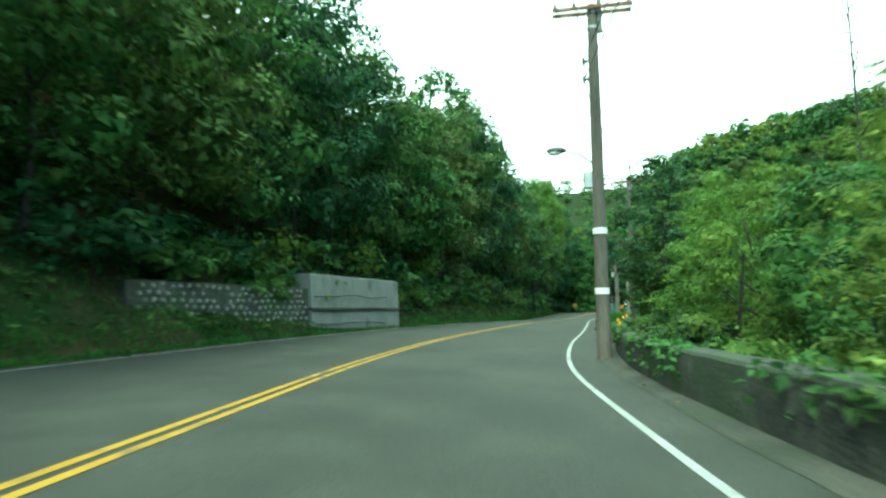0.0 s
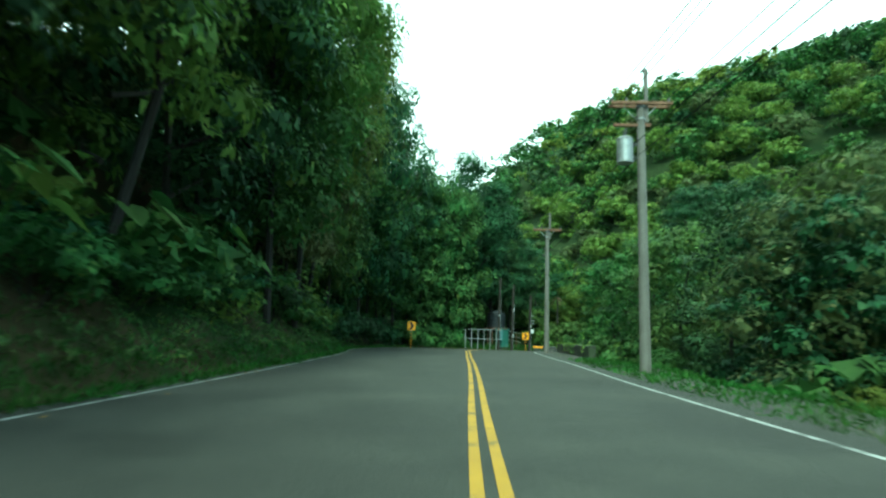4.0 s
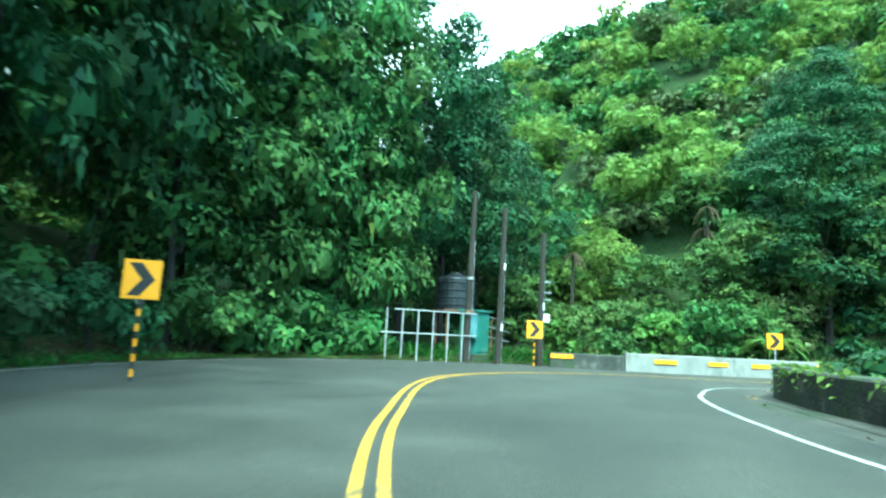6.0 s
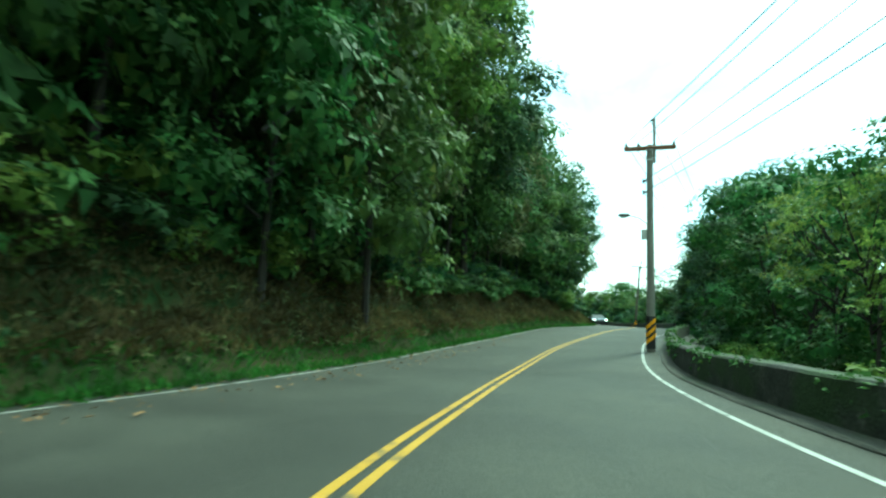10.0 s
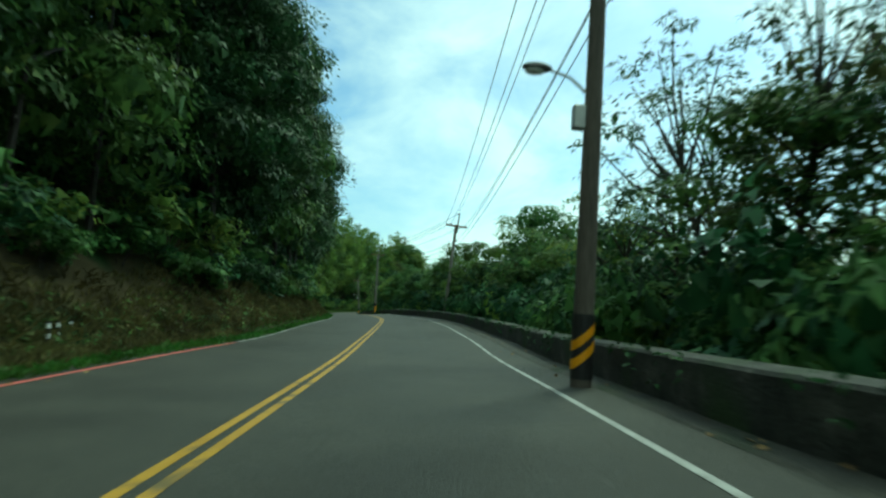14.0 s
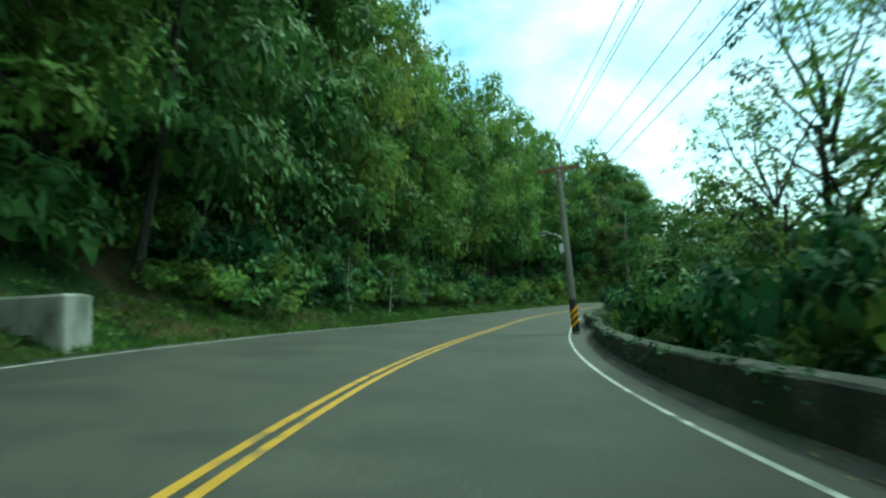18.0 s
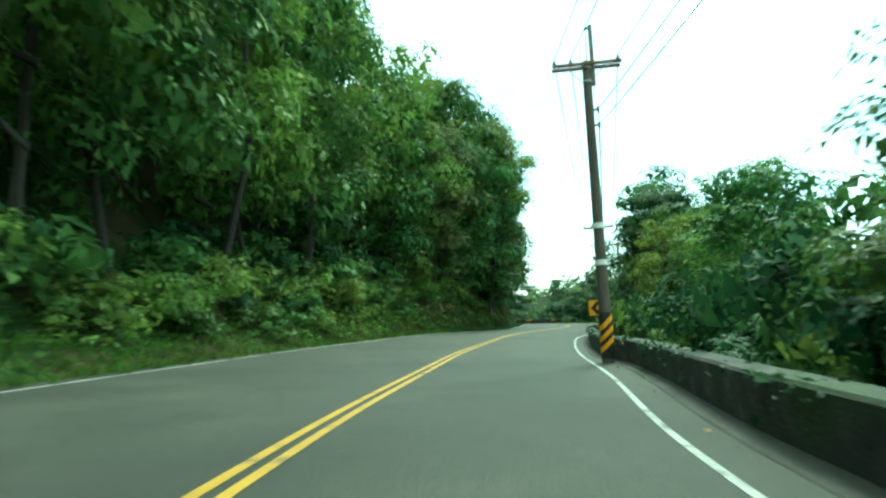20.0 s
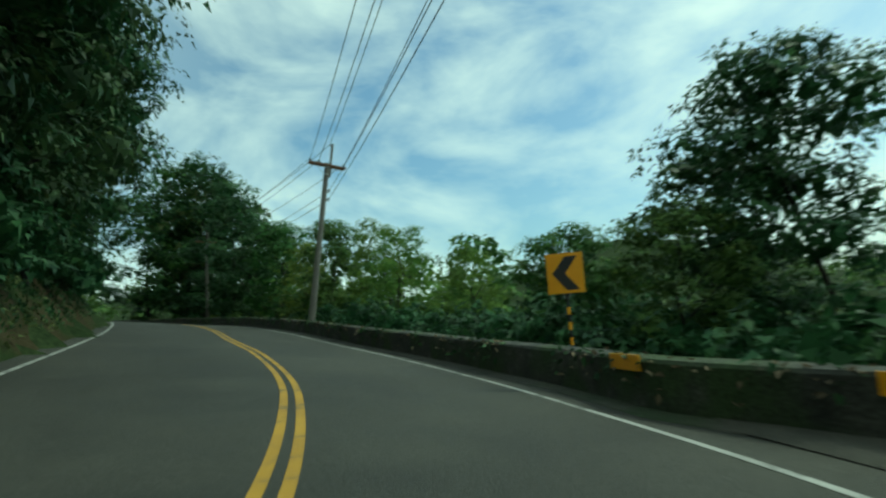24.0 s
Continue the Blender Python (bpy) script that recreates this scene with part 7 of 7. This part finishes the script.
blades("verge_grass", 442, 472, 0.4, 3.6, 9000, 0.3, "grass", "rank green grass on the shallow bank", seed=21)
weeds("bank_weeds", 286, 304, 0.6, 3.2, 420, 0.2, "leaf_mid", "small green weeds on the level shoulder", seed=22)
weeds("bank_weeds", 440, 476, 0.8, 3.4, 600, 0.26, "leaf_light", "light green weeds and seedlings on the shallow bank", seed=23)
weeds("bank_weeds", 458, 510, 0.7, 2.8, 800, 0.2, "leaf_olive", "olive weeds and roots on the earth cut", seed=14)
weeds("wall_weeds", 24, 58, 1.5, 2.6, 420, 0.22, "leaf_light", "light green weeds growing over the low wall", 1, 15)
weeds("wall_weeds", 276, 468, 1.5, 2.8, 700, 0.22, "leaf_dark", "dark weeds growing behind the low wall", 1, 16)
blades("fallen_leaves", 28, 300, -0.6, 0.9, 900, 0.09, "litter", "scattered brown fallen leaves along the edge of the road", -1, 21, 0.35, 0.0, "leaves", True)
blades("fallen_leaves", 186, 240, -1.6, 0.6, 700, 0.1, "litter", "drift of brown fallen leaves at the edge of the bend", -1, 22, 0.35, 0.0, "leaves", True)
blades("fallen_leaves", 28, 480, 0.35, 1.2, 900, 0.09, "litter", "scattered brown fallen leaves on the valley shoulder", 1, 23, 0.35, 0.0, "leaves", True)

# river stones set in the retaining wall
r5 = np.random.default_rng(55)
stone_meshes = []
for k in range(4):
    v = ICO_V * np.array([0.085, 0.05, 0.065]) * r5.uniform(0.75, 1.25, (len(ICO_V), 1))
    stone_meshes.append(fast_mesh("stone", v, ICO_F, M["stone"]))
count = 0
for row in range(8):
    for col in range(34):
        if r5.random() < 0.12:
            continue
        u = 40.9 + col * 0.3 + (row % 2) * 0.15 + r5.normal() * 0.03
        z = 0.2 + row * 0.205 + r5.normal() * 0.02
        if u > 50.8 or u < 43.8:
            continue
        ob = new("stone", stone_meshes[count % 4])
        ob.parent = stone_wall
        p = spot(u, wall_o(u) - 0.18 * z / 1.75 - 0.005, z)
        ob.matrix_world = pose(p.x, p.y, p.z, r5.uniform(-15, 15), r5.uniform(-40, 40), heading(u) + 90)
        count += 1
